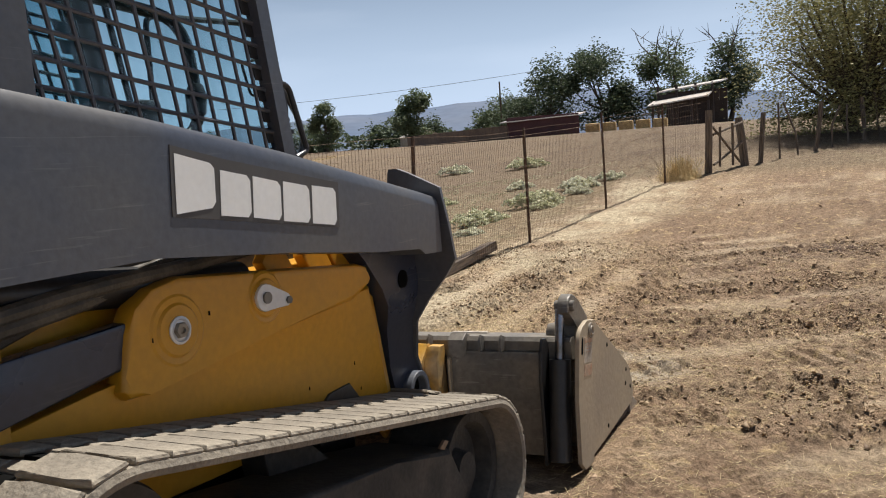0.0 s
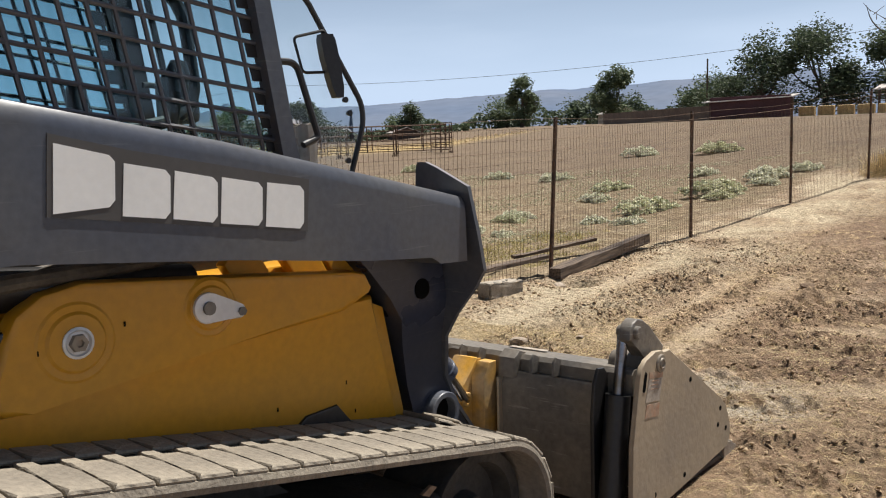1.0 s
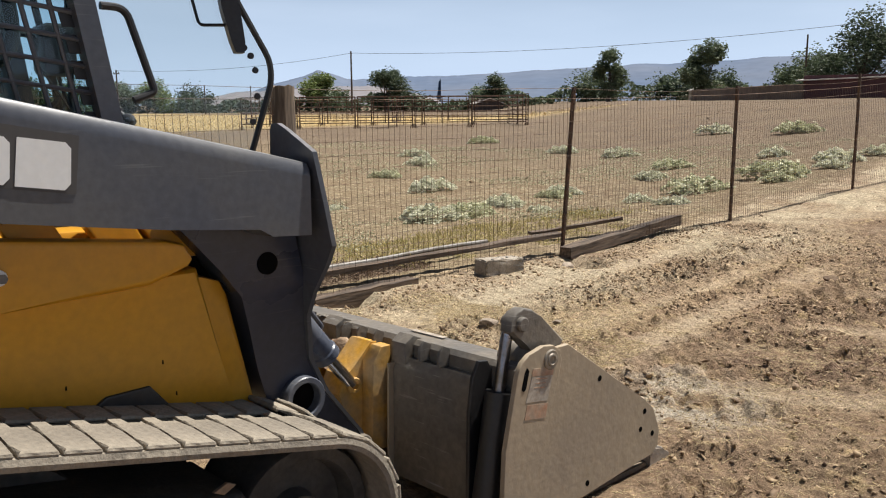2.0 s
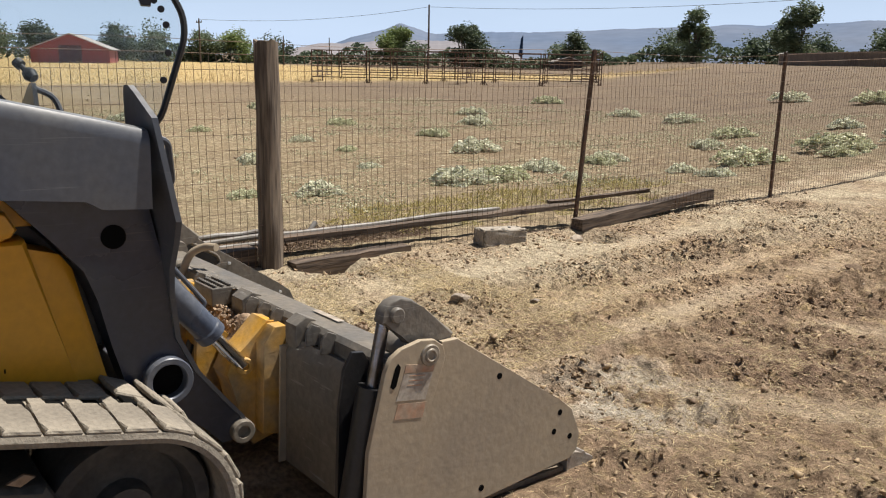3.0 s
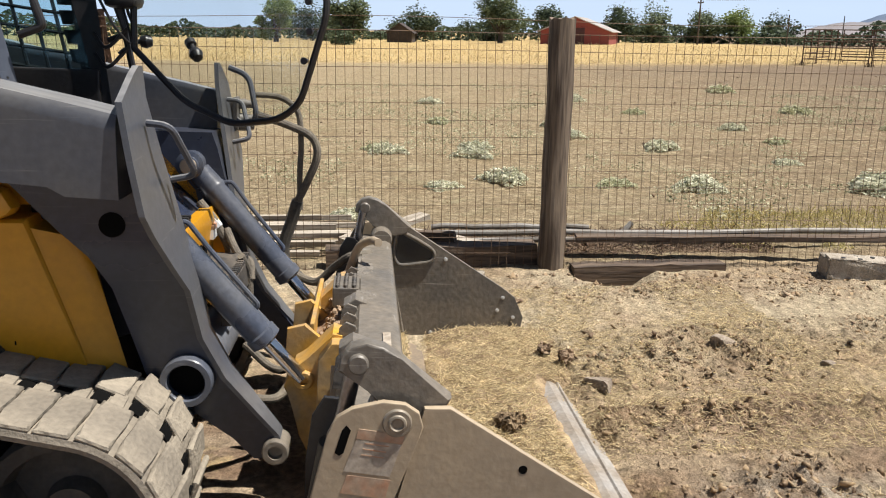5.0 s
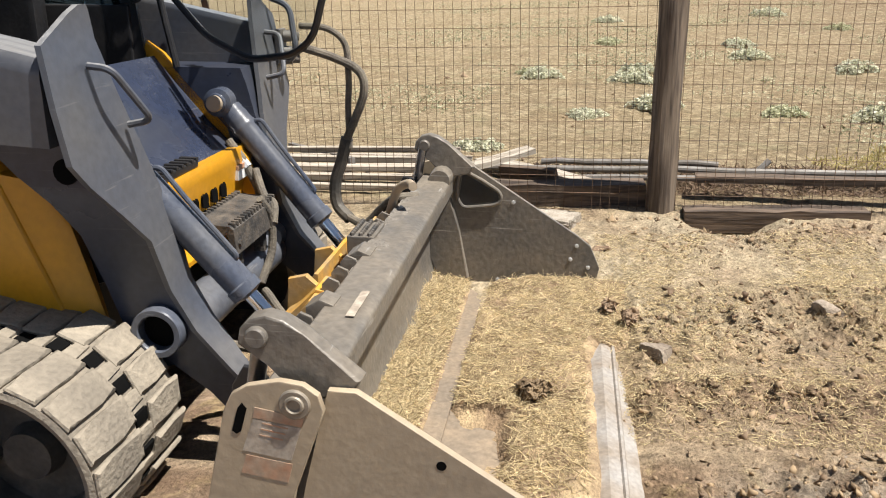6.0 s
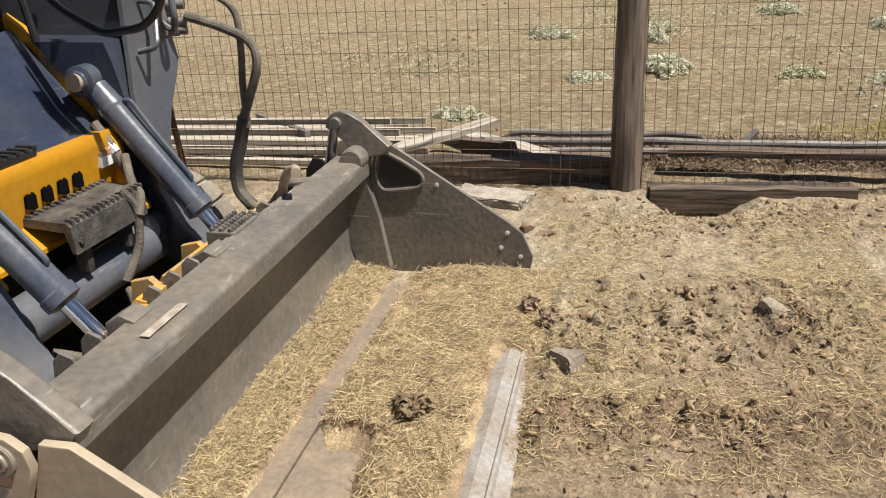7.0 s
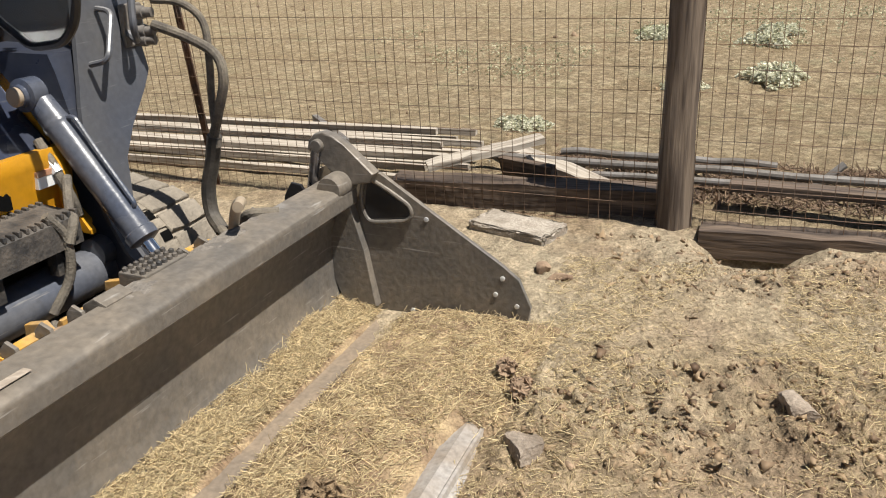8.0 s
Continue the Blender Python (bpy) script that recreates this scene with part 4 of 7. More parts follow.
# cab
for s in (1, -1):
    bm = B()
    ya, lean = (-.995, .21) if s == 1 else (-1.0, .125)
    wd = .078 if s == 1 else .09
    loft(bm, [[(s * (.375 + k * .05), ya - k * lean, 1.10 + k * 1.05), (s * (.425 + k * .05), ya - .02 - k * lean, 1.10 + k * 1.05), (s * (.425 + k * .05), ya - wd - k * lean, 1.10 + k * 1.05), (s * (.375 + k * .05), ya - wd - k * lean, 1.10 + k * 1.05)] for k in (0, .5, 1)], 0.008)
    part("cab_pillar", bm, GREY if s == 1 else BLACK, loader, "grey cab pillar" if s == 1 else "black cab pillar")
    bm = B()
    loft(bm, [[(s * (.375 + k * .05), -2.06 - k * .03, 1.10 + k * 1.05), (s * (.43 + k * .05), -2.06 - k * .03, 1.10 + k * 1.05), (s * (.43 + k * .05), -2.30, 1.10 + k * 1.05), (s * (.375 + k * .05), -2.30, 1.10 + k * 1.05)] for k in (0, .5, 1)], 0.008)
    part("cab_pillar", bm, GREY, loader, "grey cab pillar")
    bm = B()
    box(bm, *sorted((s * .37, s * .42)), -2.2, -1.05, 1.08, 1.34, .01)
    part("cab_sill", bm, BLACK, loader, "black cab side sill")

    def sp(y, z):
        return Vector((s * (.392 + (z - 1.1) / 1.05 * .05), y, z))
    # screen of crossing bars
    bm = B()
    sweep(bm, [sp(-1.07, 1.33), sp(-1.24, 2.1), sp(-2.15, 2.1), sp(-2.1, 1.33), sp(-1.07, 1.33)], .008, 6)
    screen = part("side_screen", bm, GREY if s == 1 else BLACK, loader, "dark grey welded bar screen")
    for k in range(15):
        y0 = -1.09 - k * .073
        bm = B()
        sweep(bm, [sp(y0 - .0, 1.33), sp(y0 - .17, 2.1)], .0068, 6)
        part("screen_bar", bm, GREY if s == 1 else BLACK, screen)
    for k in range(13):
        z0 = 1.275 + k * .070
        bm = B()
        sweep(bm, [sp(-1.06 - (z0 - 1.33) * .22, z0 - .03), sp(-2.2, z0 + .10)], .0068, 6)
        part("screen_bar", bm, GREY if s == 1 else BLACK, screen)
    bm = B()
    for k in range(10):
        z0 = 1.36 + k * .068
        yy = -1.115 - (z0 - 1.33) * .22
        prism(bm, [(yy + .035, z0), (yy - .03, z0), (yy - .042, z0 + .05), (yy + .022, z0 + .05)], *sorted((s * (.385 + (z0 - 1.1) * .048), s * (.391 + (z0 - 1.1) * .048))), .002)
    part("screen_edge", bm, BLACK, screen, "black slotted screen edge")
    bm = B()
    loft(bm, [[sp(-1.08, 1.32) - Vector((s * .02, 0, 0)), sp(-1.08, 1.32) - Vector((s * .026, 0, 0)), sp(-2.1, 1.32) - Vector((s * .026, 0, 0)), sp(-2.1, 1.32) - Vector((s * .02, 0, 0))],
              [sp(-1.27, 2.12) - Vector((s * .02, 0, 0)), sp(-1.27, 2.12) - Vector((s * .026, 0, 0)), sp(-2.1, 2.12) - Vector((s * .026, 0, 0)), sp(-2.1, 2.12) - Vector((s * .02, 0, 0))]])
    g = part("side_window", bm, GLASS, loader, "blue-tinted side window")
    g.visible_shadow = False
    bm = B()
    sweep(bm, rounded([(s * .395, -1.10, 1.70), (s * .395, -1.03, 1.70), (s * .395, -.965, 1.50), (s * .395, -.955, 1.47), (s * .395, -1.02, 1.445)], .035), .011, 10)
    part("cab_grab_rail", bm, BLACK, loader, "black bent grab rail")
bm = B()
box(bm, -.50, .50, -2.36, -1.22, 2.12, 2.2, .03)
part("cab_roof", bm, GREY, loader, "grey cab roof")
bm = B()
box(bm, -.40, .40, -2.32, -2.24, 1.1, 1.5, .01)
part("cab_rear_wall", bm, BLACK, loader, "black cab rear wall")
bm = B()
box(bm, -.40, .40, -2.2, -1.0, .98, 1.1, .01)
part("cab_floor", bm, BLACK, loader, "black cab floor")
bm = B()
box(bm, -.24, .24, -2.05, -1.62, 1.1, 1.30, .05)
seat = part("seat", bm, SEAT, loader, "black suspension seat")
bm = B()
loft(bm, [[(-.24, -2.02, 1.28), (.24, -2.02, 1.28), (.24, -1.9, 1.28), (-.24, -1.9, 1.28)], [(-.23, -2.14, 1.7), (.23, -2.14, 1.7), (.23, -2.03, 1.7), (-.23, -2.03, 1.7)], [(-.16, -2.17, 1.82), (.16, -2.17, 1.82), (.16, -2.09, 1.82), (-.16, -2.09, 1.82)]], .03)
part("backrest", bm, SEAT, seat)
for s in (1, -1):
    bm = B()
    box(bm, *sorted((s * .27, s * .36)), -1.95, -1.35, 1.1, 1.42, .03)
    sweep(bm, spline([(s * .31, -1.45, 1.4), (s * .31, -1.42, 1.5), (s * .31, -1.40, 1.6)], 4), [.014] * 8 + [.03], 10)
    part("control_pod", bm, BLACK, loader, "black joystick armrest pod")
    bm = B()
    lathe(bm, (s * .31, -1.40, 1.58), (0, .1, 1), [(0, .012), (.02, .03), (.08, .034), (.11, .022), (.115, .002)], 14)
    part("joystick", bm, BLACK, loader, "black joystick grip")
# lap bar loop seen through the screen
bm = B()
sweep(bm, rounded([(.2, -1.75, 1.95), (.2, -1.3, 1.92), (.2, -1.26, 1.55), (.2, -1.5, 1.5)], .12), .02, 10)
part("lap_bar", bm, BLACK, loader, "black padded lap bar")
# lamp and monitor at the far front pillar
bm = B()
box(bm, -.47, -.33, -1.02, -.90, 1.56, 1.74, .025)
sweep(bm, spline([(-.40, -.95, 1.56), (-.42, -.93, 1.46), (-.38, -.98, 1.40)], 5), .006, 6)
part("work_lamp", bm, BLACK, loader, "black boxed lamp with its cable")
bm = B()
sweep(bm, spline([(-.39, -.96, 1.56), (-.36, -.93, 1.44), (-.33, -.98, 1.50), (-.36, -1.05, 1.62)], 6), .005, 6)
part("cable", bm, BLACK, loader, "thin black looped cable")
for p, q in (((-.546, -.924, 1.447), (-.52, -1.02, 1.44)), ((-.395, -.707, 1.407), (-.43, -.73, 1.44))):
    bm = B()
    lathe(bm, p, Vector(q) - Vector(p), [(-.026, .003), (-.022, .018), (0, .026), (.02, .02), (.025, .01), (.05, .01), (.052, .02), (.075, .02), (.076, .003)], 14)
    part("beacon_knob", bm, BLACK, loader, "black ball knob")

bm = B()
sweep(bm, [(-.40, -.90, 1.12), (-.40, -.936, 1.332), (-.40, -.992, 1.664), (-.41, -1.07, 2.12)], .013, 8)
part("door_post", bm, BLACK, loader, "thin black leaning door post")
for z_ in (1.40, 1.47):
    bm = B()
    sweep(bm, spline([(-.39, -1.07, z_), (-.37, -1.02, z_ - .05), (-.39, -.95, z_ + .02)], 5), .007, 8)
    part("cable", bm, BLACK, loader, "thin black looped cable")
# open front door
hx, hy, ox, oy = -.40, -1.0, -.17, -.215


def dp(s, z, off=0.0):
    return Vector((hx + (ox - hx) * s + off * .96, hy + (oy - hy) * s - off * .29, z))


outline = [(.10, 1.42), (.34, 1.235), (.56, 1.165), (.78, 1.19), (.88, 1.25), (1.0, 1.56), (.995, 1.64), (.80, 1.93), (.70, 2.08), (.12, 2.08)]
ro = rounded([(s, z, 0) for s, z in outline] + [(.10, 1.42, 0)], .05, 3)
bm = B()
fa, fb = [bm.verts.new(dp(p.x, p.y, 0)) for p in ro[:-1]], [bm.verts.new(dp(p.x, p.y, .006)) for p in ro[:-1]]
bm.faces.new(fa)
bm.faces.new(fb[::-1])
for i in range(len(fa)):
    j = (i + 1) % len(fa)
    bm.faces.new((fa[i], fa[j], fb[j], fb[i]))
door = part("cab_door", bm, DOORGLASS, loader, "clear glass cab door standing open, black rubber edge")
door.visible_shadow = False
bm = B()
sweep(bm, [dp(p.x, p.y, .003) for p in ro] + [dp(ro[1].x, ro[1].y, .003)], .0125, 8)
part("door_seal", bm, BLACK, door, "black rubber edge seal")
for s_, z_ in ((.955, 1.50), (.95, 1.60), (.93, 1.655), (.90, 1.685), (.93, 1.40), (.86, 1.82)):
    bm = B()
    c = dp(s_ - .03, z_)
    lathe(bm, c, (.96, -.29, 0), [(-.008, .010), (.012, .013), (.016, .010), (.016, .002)], 12)
    part("glass_bolt", bm, BLACK, door, "round glass bolt")
bm = B()
loft(bm, [[dp(.80 + k + a * q, z, .02 + o) for a, o in ((-.04, 0), (.04, 0), (.04, .05), (-.04, .05))] for z, k, q in ((1.66, .035, .5), (1.70, .028, .8), (1.82, .0, 1.05), (1.89, -.014, 1.0), (1.915, -.018, .75))], .015)
mir = part("door_mirror", bm, BLACK, door, "black rear-view mirror")
bm = B()
sweep(bm, rounded([dp(.80, 1.90, .03), dp(.79, 1.935, .03), dp(.62, 1.90, .03), dp(.66, 1.76, .03), dp(.78, 1.765, .03)], .02), .006, 8)
part("mirror_bracket", bm, BLACK, door, "bent black mirror rod")

# front of the body between the booms
bm = B()
prism(bm, [(-1.06, 1.12), (-.98, 1.16), (-.80, .92), (-.70, .84), (-.72, .60), (-1.06, .5)], -.40, .40, .01)
part("front_cowl", bm, GREY_DARK_SHADED, loader, "dark grey sloping front cowl")
for s in (1, -1):
    bm = B()
    prism(bm, [(-1.02, 1.21), (-.96, 1.17), (-.72, .90), (-.70, .80), (-.76, .82), (-1.04, 1.14)], *sorted((s * .41, s * .445)), .006)
    part("front_strut", bm, YELLOW, loader, "yellow front strut")
bm = B()
prism(bm, [(-.72, .62), (-.70, .84), (-.655, .845), (-.64, .80), (-.66, .66), (-.60, .60), (-.60, .585), (-.70, .58)], -.42, .42, .006)
crossmember = part("front_crossmember", bm, YELLOW, loader, "yellow folded crossmember")
bm = B()
box(bm, -.36, -.26, -.652, -.634, .735, .785, .002, None)
part("warning_decal", bm, WHITE, crossmember, "small white warning sticker")
for k in range(4):
    bm = B()
    x_ = -.16 + k * .075
    prism(bm, [(x_, .705), (x_, .745), (x_ + .01, .757), (x_ + .02, .750), (x_ + .03, .757), (x_ + .045, .752), (x_ + .045, .715), (x_ + .02, .705)], -.6465, -.640, 0, 1)
    part("cutout", bm, VOID, crossmember, "dark toothed cut-out")
bm = B()
box(bm, -.36, -.26, -.6515, -.632, .772, .79, .001, None)
part("decal_band", bm, DECAL_RED, crossmember, "red sticker band")
for s in (-.36, .36):
    bm = B()
    prism(bm, [(-.66, .84), (-.66, .64), (-.58, .57), (-.55, .57), (-.55, .585), (-.60, .64), (-.60, .70), (-.63, .80)], s - .012, s + .012, .004)
    part("foot_web", bm, YELLOW, crossmember, "yellow folded foot")
CYLPAINT = mat("blue_grey_cylinder_paint", (0.055, 0.066, 0.096), 0.28, 0, 0.25, 6, 60, 0.08, (0.12, 0.12, 0.125), amount=0.35)
STEP = mat("dusty_black_step", (0.035, 0.034, 0.034), 0.6, 0, 0.35, 18, 90, 0.3, (0.13, 0.11, 0.09), amount=0.45)
bm = B()
prism(bm, [(-.66, .66), (-.66, .69), (-.52, .682), (-.505, .67), (-.50, .585), (-.515, .585), (-.525, .655)], -.27, .12, .004)
for k in range(15):
    box(bm, -.268 + k * .026, -.256 + k * .026, -.53, -.505, .672, .690, .003)
    box(bm, -.262 + k * .026, -.250 + k * .026, -.655, -.632, .682, .698, .003)
for x_ in (-.24, .09):
    lathe(bm, (x_, -.502, .62), (0, 1, 0), [(0, .011), (.008, .011), (.009, .004)], 6)
box(bm, -.20, -.17, -.56, -.52, .5, .6, .004)
box(bm, .02, .05, -.56, -.52, .5, .6, .004)
part("step_tread", bm, STEP, loader, "black serrated step")
bm = B()
box(bm, .0, .24, -.72, -.66, .845, .87, .005)
for k in range(7):
    box(bm, .0 + k * .036, .016 + k * .036, -.72, -.658, .866, .878, .002)
part("step_tread", bm, BLACK, loader, "black serrated step")
bm = B()
sweep(bm, [(-.47, -.60, .43), (.47, -.60, .43)], .075, 28)
part("cross_tube", bm, GREY_DUST, loader, "dusty grey cross tube")
for s in (1, -1):
    bm = B()
    a, b_ = Vector((s * .405, -.735, 1.0)), Vector((s * .37, -.27, .455))
    d = (b_ - a).normalized()
    lathe(bm, a + d * .03, d, [(0, .03), (.01, .045), (.08, .047), (.09, .050), (.10, .050), (.11, .046), (.505, .046), (.51, .051), (.54, .051), (.545, .040), (.55, .028)], 24)
    barrel = part("tilt_cylinder", bm, CYLPAINT, loader, "grey hydraulic tilt cylinder")
    bm = B()
    sweep(bm, [a + d * .55, b_ + d * .02], .024, 18)
    part("piston_rod", bm, CHROME, barrel, "bright chrome rod")
    bm = B()
    lathe(bm, a, (1, 0, 0), [(-.055, .03), (-.05, .052), (.05, .052), (.055, .036), (.068, .034), (.07, .028), (.07, .004)], 24)
    part("cylinder_eye", bm, CYLPAINT, barrel, "grey cylinder eye")
    bm = B()
    lathe(bm, a, (1, 0, 0), [(.06, .030), (.082, .030), (.086, .026), (.086, .002)], 20)
    part("eye_pin", bm, STEEL_DUST, barrel, "dusty steel pin")
    bm = B()
    u = Vector((s * -.0, .05, .03))
    sweep(bm, rounded([a + d * .12 + u * .6, a + d * .13 + u * 1.25, a + d * .24 + u * 1.1, a + d * .46 + u * 1.0, a + d * .47 + u * .6], .02), .008, 8)
    part("steel_line", bm, CYLPAINT, barrel, "thin grey hydraulic line")
    bm = B()
    sweep(bm, spline([a + d * .10 + Vector((.05, -.03, -.06)), a + d * .2 + Vector((.06, -.04, -.05)), a + d * .32 + Vector((.05, -.07, -.06)), a + d * .42 + Vector((.03, -.13, -.05))], 6), .016, 10)
    part("cylinder_hose", bm, HOSE_DUST, barrel, "dusty black hose")
    bm = B()
    p0 = a + d * .17 + Vector((.06, -.04, -.055))
    sweep(bm, [p0, p0 + d * .06], .018, 8)
    part("hose_fitting", bm, ZINC, barrel, "silver hose fitting")
for pts in ([(-.16, -.52, .70), (-.20, -.50, .62), (-.19, -.50, .5), (-.12, -.52, .40)], [(-.34, -.60, .76), (-.28, -.55, .68), (-.24, -.50, .66), (-.20, -.49, .60)], [(-.1, -.5, .38), (.02, -.36, .33), (-.12, -.25, .40)], [(.3, -.5, .36), (.2, -.36, .30), (.1, -.3, .36)]):
    bm = B()
    sweep(bm, spline(pts, 6), .015, 10)
    part("hydraulic_hose", bm, HOSE_DUST, loader, "dusty black hydraulic hose")

# couplers on the far knee flange, and their hoses to the bucket
bm = B()
box(bm, -.80, -.70, -.63, -.61, 1.10, 1.24, .008)
for dy, z in ((0, 1.21), (0, 1.15), (.02, 1.12)):
    lathe(bm, (-.76, -.61, z), (-.25, 1, 0), [(0, .022), (.03, .022), (.032, .017), (.06, .017), (.062, .012)], 12)
part("coupler_block", bm, GALV, loader, "silver quick couplers on a plate")
bm = B()
sweep(bm, rounded([(-.70, -.64, 1.36), (-.70, -.56, 1.33), (-.64, -.52, 1.17), (-.70, -.56, 1.12), (-.72, -.62, 1.15)], .04), .012, 8)
part("coupler_guard", bm, GREY, loader, "grey bent guard rod")
for pts, r, m_ in (([(-.78, -.55, 1.25), (-.79, -.44, 1.24), (-.80, -.37, 1.18), (-.79, -.355, 1.05), (-.785, -.36, .92), (-.79, -.36, .76)], .013, HOSE_DUST), ([(-.77, -.55, 1.17), (-.78, -.42, 1.13), (-.77, -.31, 1.08), (-.76, -.285, 1.0), (-.77, -.33, .88), (-.79, -.38, .78)], .017, HOSE_DUST), ([(-.79, -.37, .80), (-.80, -.40, .70), (-.80, -.43, .60), (-.79, -.42, .51), (-.76, -.36, .46)], .026, HOSE), ([(-.76, -.37, .47), (-.70, -.28, .46), (-.66, -.20, .54), (-.61, -.13, .60), (-.66, -.05, .60)], .018, HOSE_DUST)):
    bm = B()
    sweep(bm, spline(pts, 7), r, 10)
    part("hydraulic_hose", bm, m_, loader, "looped dusty hydraulic hose")

# yellow coupler frame
bm = B()
prism(bm, [(-.262, .40), (-.262, .515), (-.252, .53), (-.238, .53), (-.238, .40)], -.50, .10, .004)
coupler = part("coupler_frame", bm, YELLOW_DUST, loader, "dusty yellow quick-attach frame")
for x0 in (.12, -.17):
    bm = B()
    prism(bm, [(-.335, .40), (-.325, .525), (-.265, .54), (-.20, .475), (-.16, .475), (-.145, .20), (-.22, .15), (-.30, .25)], x0, x0 + .025, .004)
    part("coupler_plate", bm, YELLOW_DUST, coupler, "yellow bracket plate")
for x0 in (.25, -.40):
    bm = B()
    prism(bm, [(-.315, .41), (-.285, .475), (-.24, .50), (-.165, .585), (-.135, .58), (-.14, .16), (-.22, .14), (-.27, .25), (-.29, .36)], x0, x0 + .12, .004)
    part("coupler_box", bm, YELLOW_DUST, coupler, "yellow boxed bracket")
for x0 in (.37, -.435):
    bm = B()
    prism(bm, [(-.215, .20), (-.205, .52), (-.165, .575), (-.122, .575), (-.122, .18)], x0, x0 + .065, .004)
    part("coupler_cheek", bm, YELLOW_DUST, coupler, "dusty yellow cheek plate")
for s in (1, -1):
    bm = B()
    lathe(bm, (s * .30, -.252, .437), (s, 0, 0), [(0, .03), (.085, .03), (.089, .026), (.089, .015), (.075, .013), (.075, .001)], 18)
    part("coupler_pin", bm, YELLOW_DUST, coupler, "pin boss")

# bucket
BLADE = mat("brown_dusty_blade", (0.26, 0.2, 0.14), 0.7, 0.0, 0.3, 6, 60, 0.15, (0.18, 0.145, 0.11), amount=0.6)
EDGE = mat("worn_edge_steel", (0.4, 0.375, 0.35), 0.5, 0.25, 0.3, 7, 70, 0.2, (0.3, 0.25, 0.2), amount=0.6)
bm = B()
prof = [(-.025, .515), (-.038, .49), (-.05, .42), (-.06, .33), (-.055, .22), (-.038, .15), (.0, .115), (.14, .092), (.195, .085)]
rows = prof + [(y - .014, z - .012) for y, z in prof[::-1]]
prism(bm, rows, -1.035, 1.035, 0)
bucket = part("bucket", bm, STEEL_WORN, loader, "dusty grey-brown four-in-one loader bucket")
bm = B()
prism(bm, [(-.10, .515), (-.10, .59), (-.085, .607), (.02, .603), (.04, .592), (.046, .578), (.046, .532), (.036, .522), (-.02, .512), (-.06, .505)], -1.03, 1.03, .003)
part("top_beam", bm, STEEL_WORN, bucket, "worn grey steel top beam")
bm = B()
box(bm, -1.03, 1.03, .135, .20, .088, .10, .002)
part("back_blade", bm, BLADE, bucket, "flat worn back blade")
bm = B()
box(bm, -1.035, 1.035, .12, .66, .055, .075, .002)
part("clam_floor", bm, BLADE, bucket, "dusty bucket floor")
bm = B()
prism(bm, [(.66, .055), (.66, .115), (.70, .125), (.735, .111), (.741, .118), (.749, .116), (.755, .102), (.79, .088), (.80, .075), (.74, .06)], -1.05, 1.05, .002)
part("cutting_edge", bm, EDGE, bucket, "bright worn steel cutting edge")
for s in (1, -1):
    bm = B()
    prism(bm, [(-.06, .055), (.02, .42), (.075, .642), (.135, .643), (.60, .345), (.66, .30), (.705, .20), (.695, .14), (.66, .115), (.2, .075)], *sorted((s * 1.040, s * 1.060)), .003)
    clam = part("side_plate", bm, STEEL_DUST if s == 1 else STEEL_WORN, bucket, "tan dusty bucket side plate" if s == 1 else "worn grey-brown bucket side plate")
    bm = B()
    prism(bm, [(-.215, .10), (-.20, .36), (-.145, .59), (-.125, .63), (-.09, .652), (-.02, .668), (.03, .662), (.062, .64), (.072, .605), (.06, .57), (-.005, .40), (-.055, .06), (-.17, .06)], *sorted((s * 1.063, s * 1.083)), .004)
    hp = part("hinge_plate", bm, STEEL_DUST, bucket, "tan hinge plate with slot and sticker")
    bm = B()
    lathe(bm, (s * 1.083, .012, .618), (s, 0, 0), [(-.01, .034), (.004, .034), (.007, .031), (.007, .022), (.011, .020), (.012, .016), (.007, .011), (.007, .001)], 20)
    part("hinge_pin", bm, STEEL_DARK, hp, "worn hinge pin")
    bm = B()
    prism(bm, [(-.112, .60), (-.102, .612), (-.092, .60), (-.108, .545), (-.118, .538), (-.128, .545)], *sorted((s * 1.082, s * 1.0845)), 0)
    part("slot", bm, VOID, hp, "dark slot")
    if s == 1:
        bm = B()
        prism(bm, [(-.074, .604), (.03, .588), (.024, .566), (-.08, .58)], 1.083, 1.0846, 0)
        part("warning_decal", bm, DECAL_RED, hp, "faded orange sticker band")
        bm = B()
        prism(bm, [(-.08, .577), (.023, .563), (-.002, .485), (-.108, .50)], 1.083, 1.0843, 0)
        part("warning_decal", bm, DECAL_PALE, hp, "worn pale sticker")
        for k in range(3):
            bm = B()
            z = .562 - k * .014
            prism(bm, [(-.06 - k * .004, z + .008), (-.005 - k * .006, z), (-.006 - k * .006, z - .003), (-.061 - k * .004, z + .005)], 1.0843, 1.0850, 0)
            part("text_bar", bm, DECAL_RED, hp, "illegible sticker line")
        bm = B()
        prism(bm, [(-.10, .49), (.0, .476), (-.012, .43), (-.115, .445)], 1.083, 1.0842, 0)
        part("warning_decal", bm, DECAL_RED, hp, "scuffed orange sticker rest")
    bm = B()
    prism(bm, [(-.125, .72), (-.118, .755), (-.095, .78), (-.06, .79), (-.02, .78), (.02, .752), (.14, .655), (.12, .62), (.03, .60), (-.02, .63), (-.05, .68), (-.09, .70)], *sorted((s * .985, s * 1.035)), .008)
    part("clam_arm", bm, STEEL_WORN, bucket, "curved clam arm")
    bm = B()
    lathe(bm, (s * .965, -.078, .742), (s, 0, 0), [(0, .02), (.004, .024), (.082, .024), (.086, .02), (.086, .002)], 18)
    part("clam_pin", bm, STEEL_WORN, bucket, "dusty clam pin")
    bm = B()
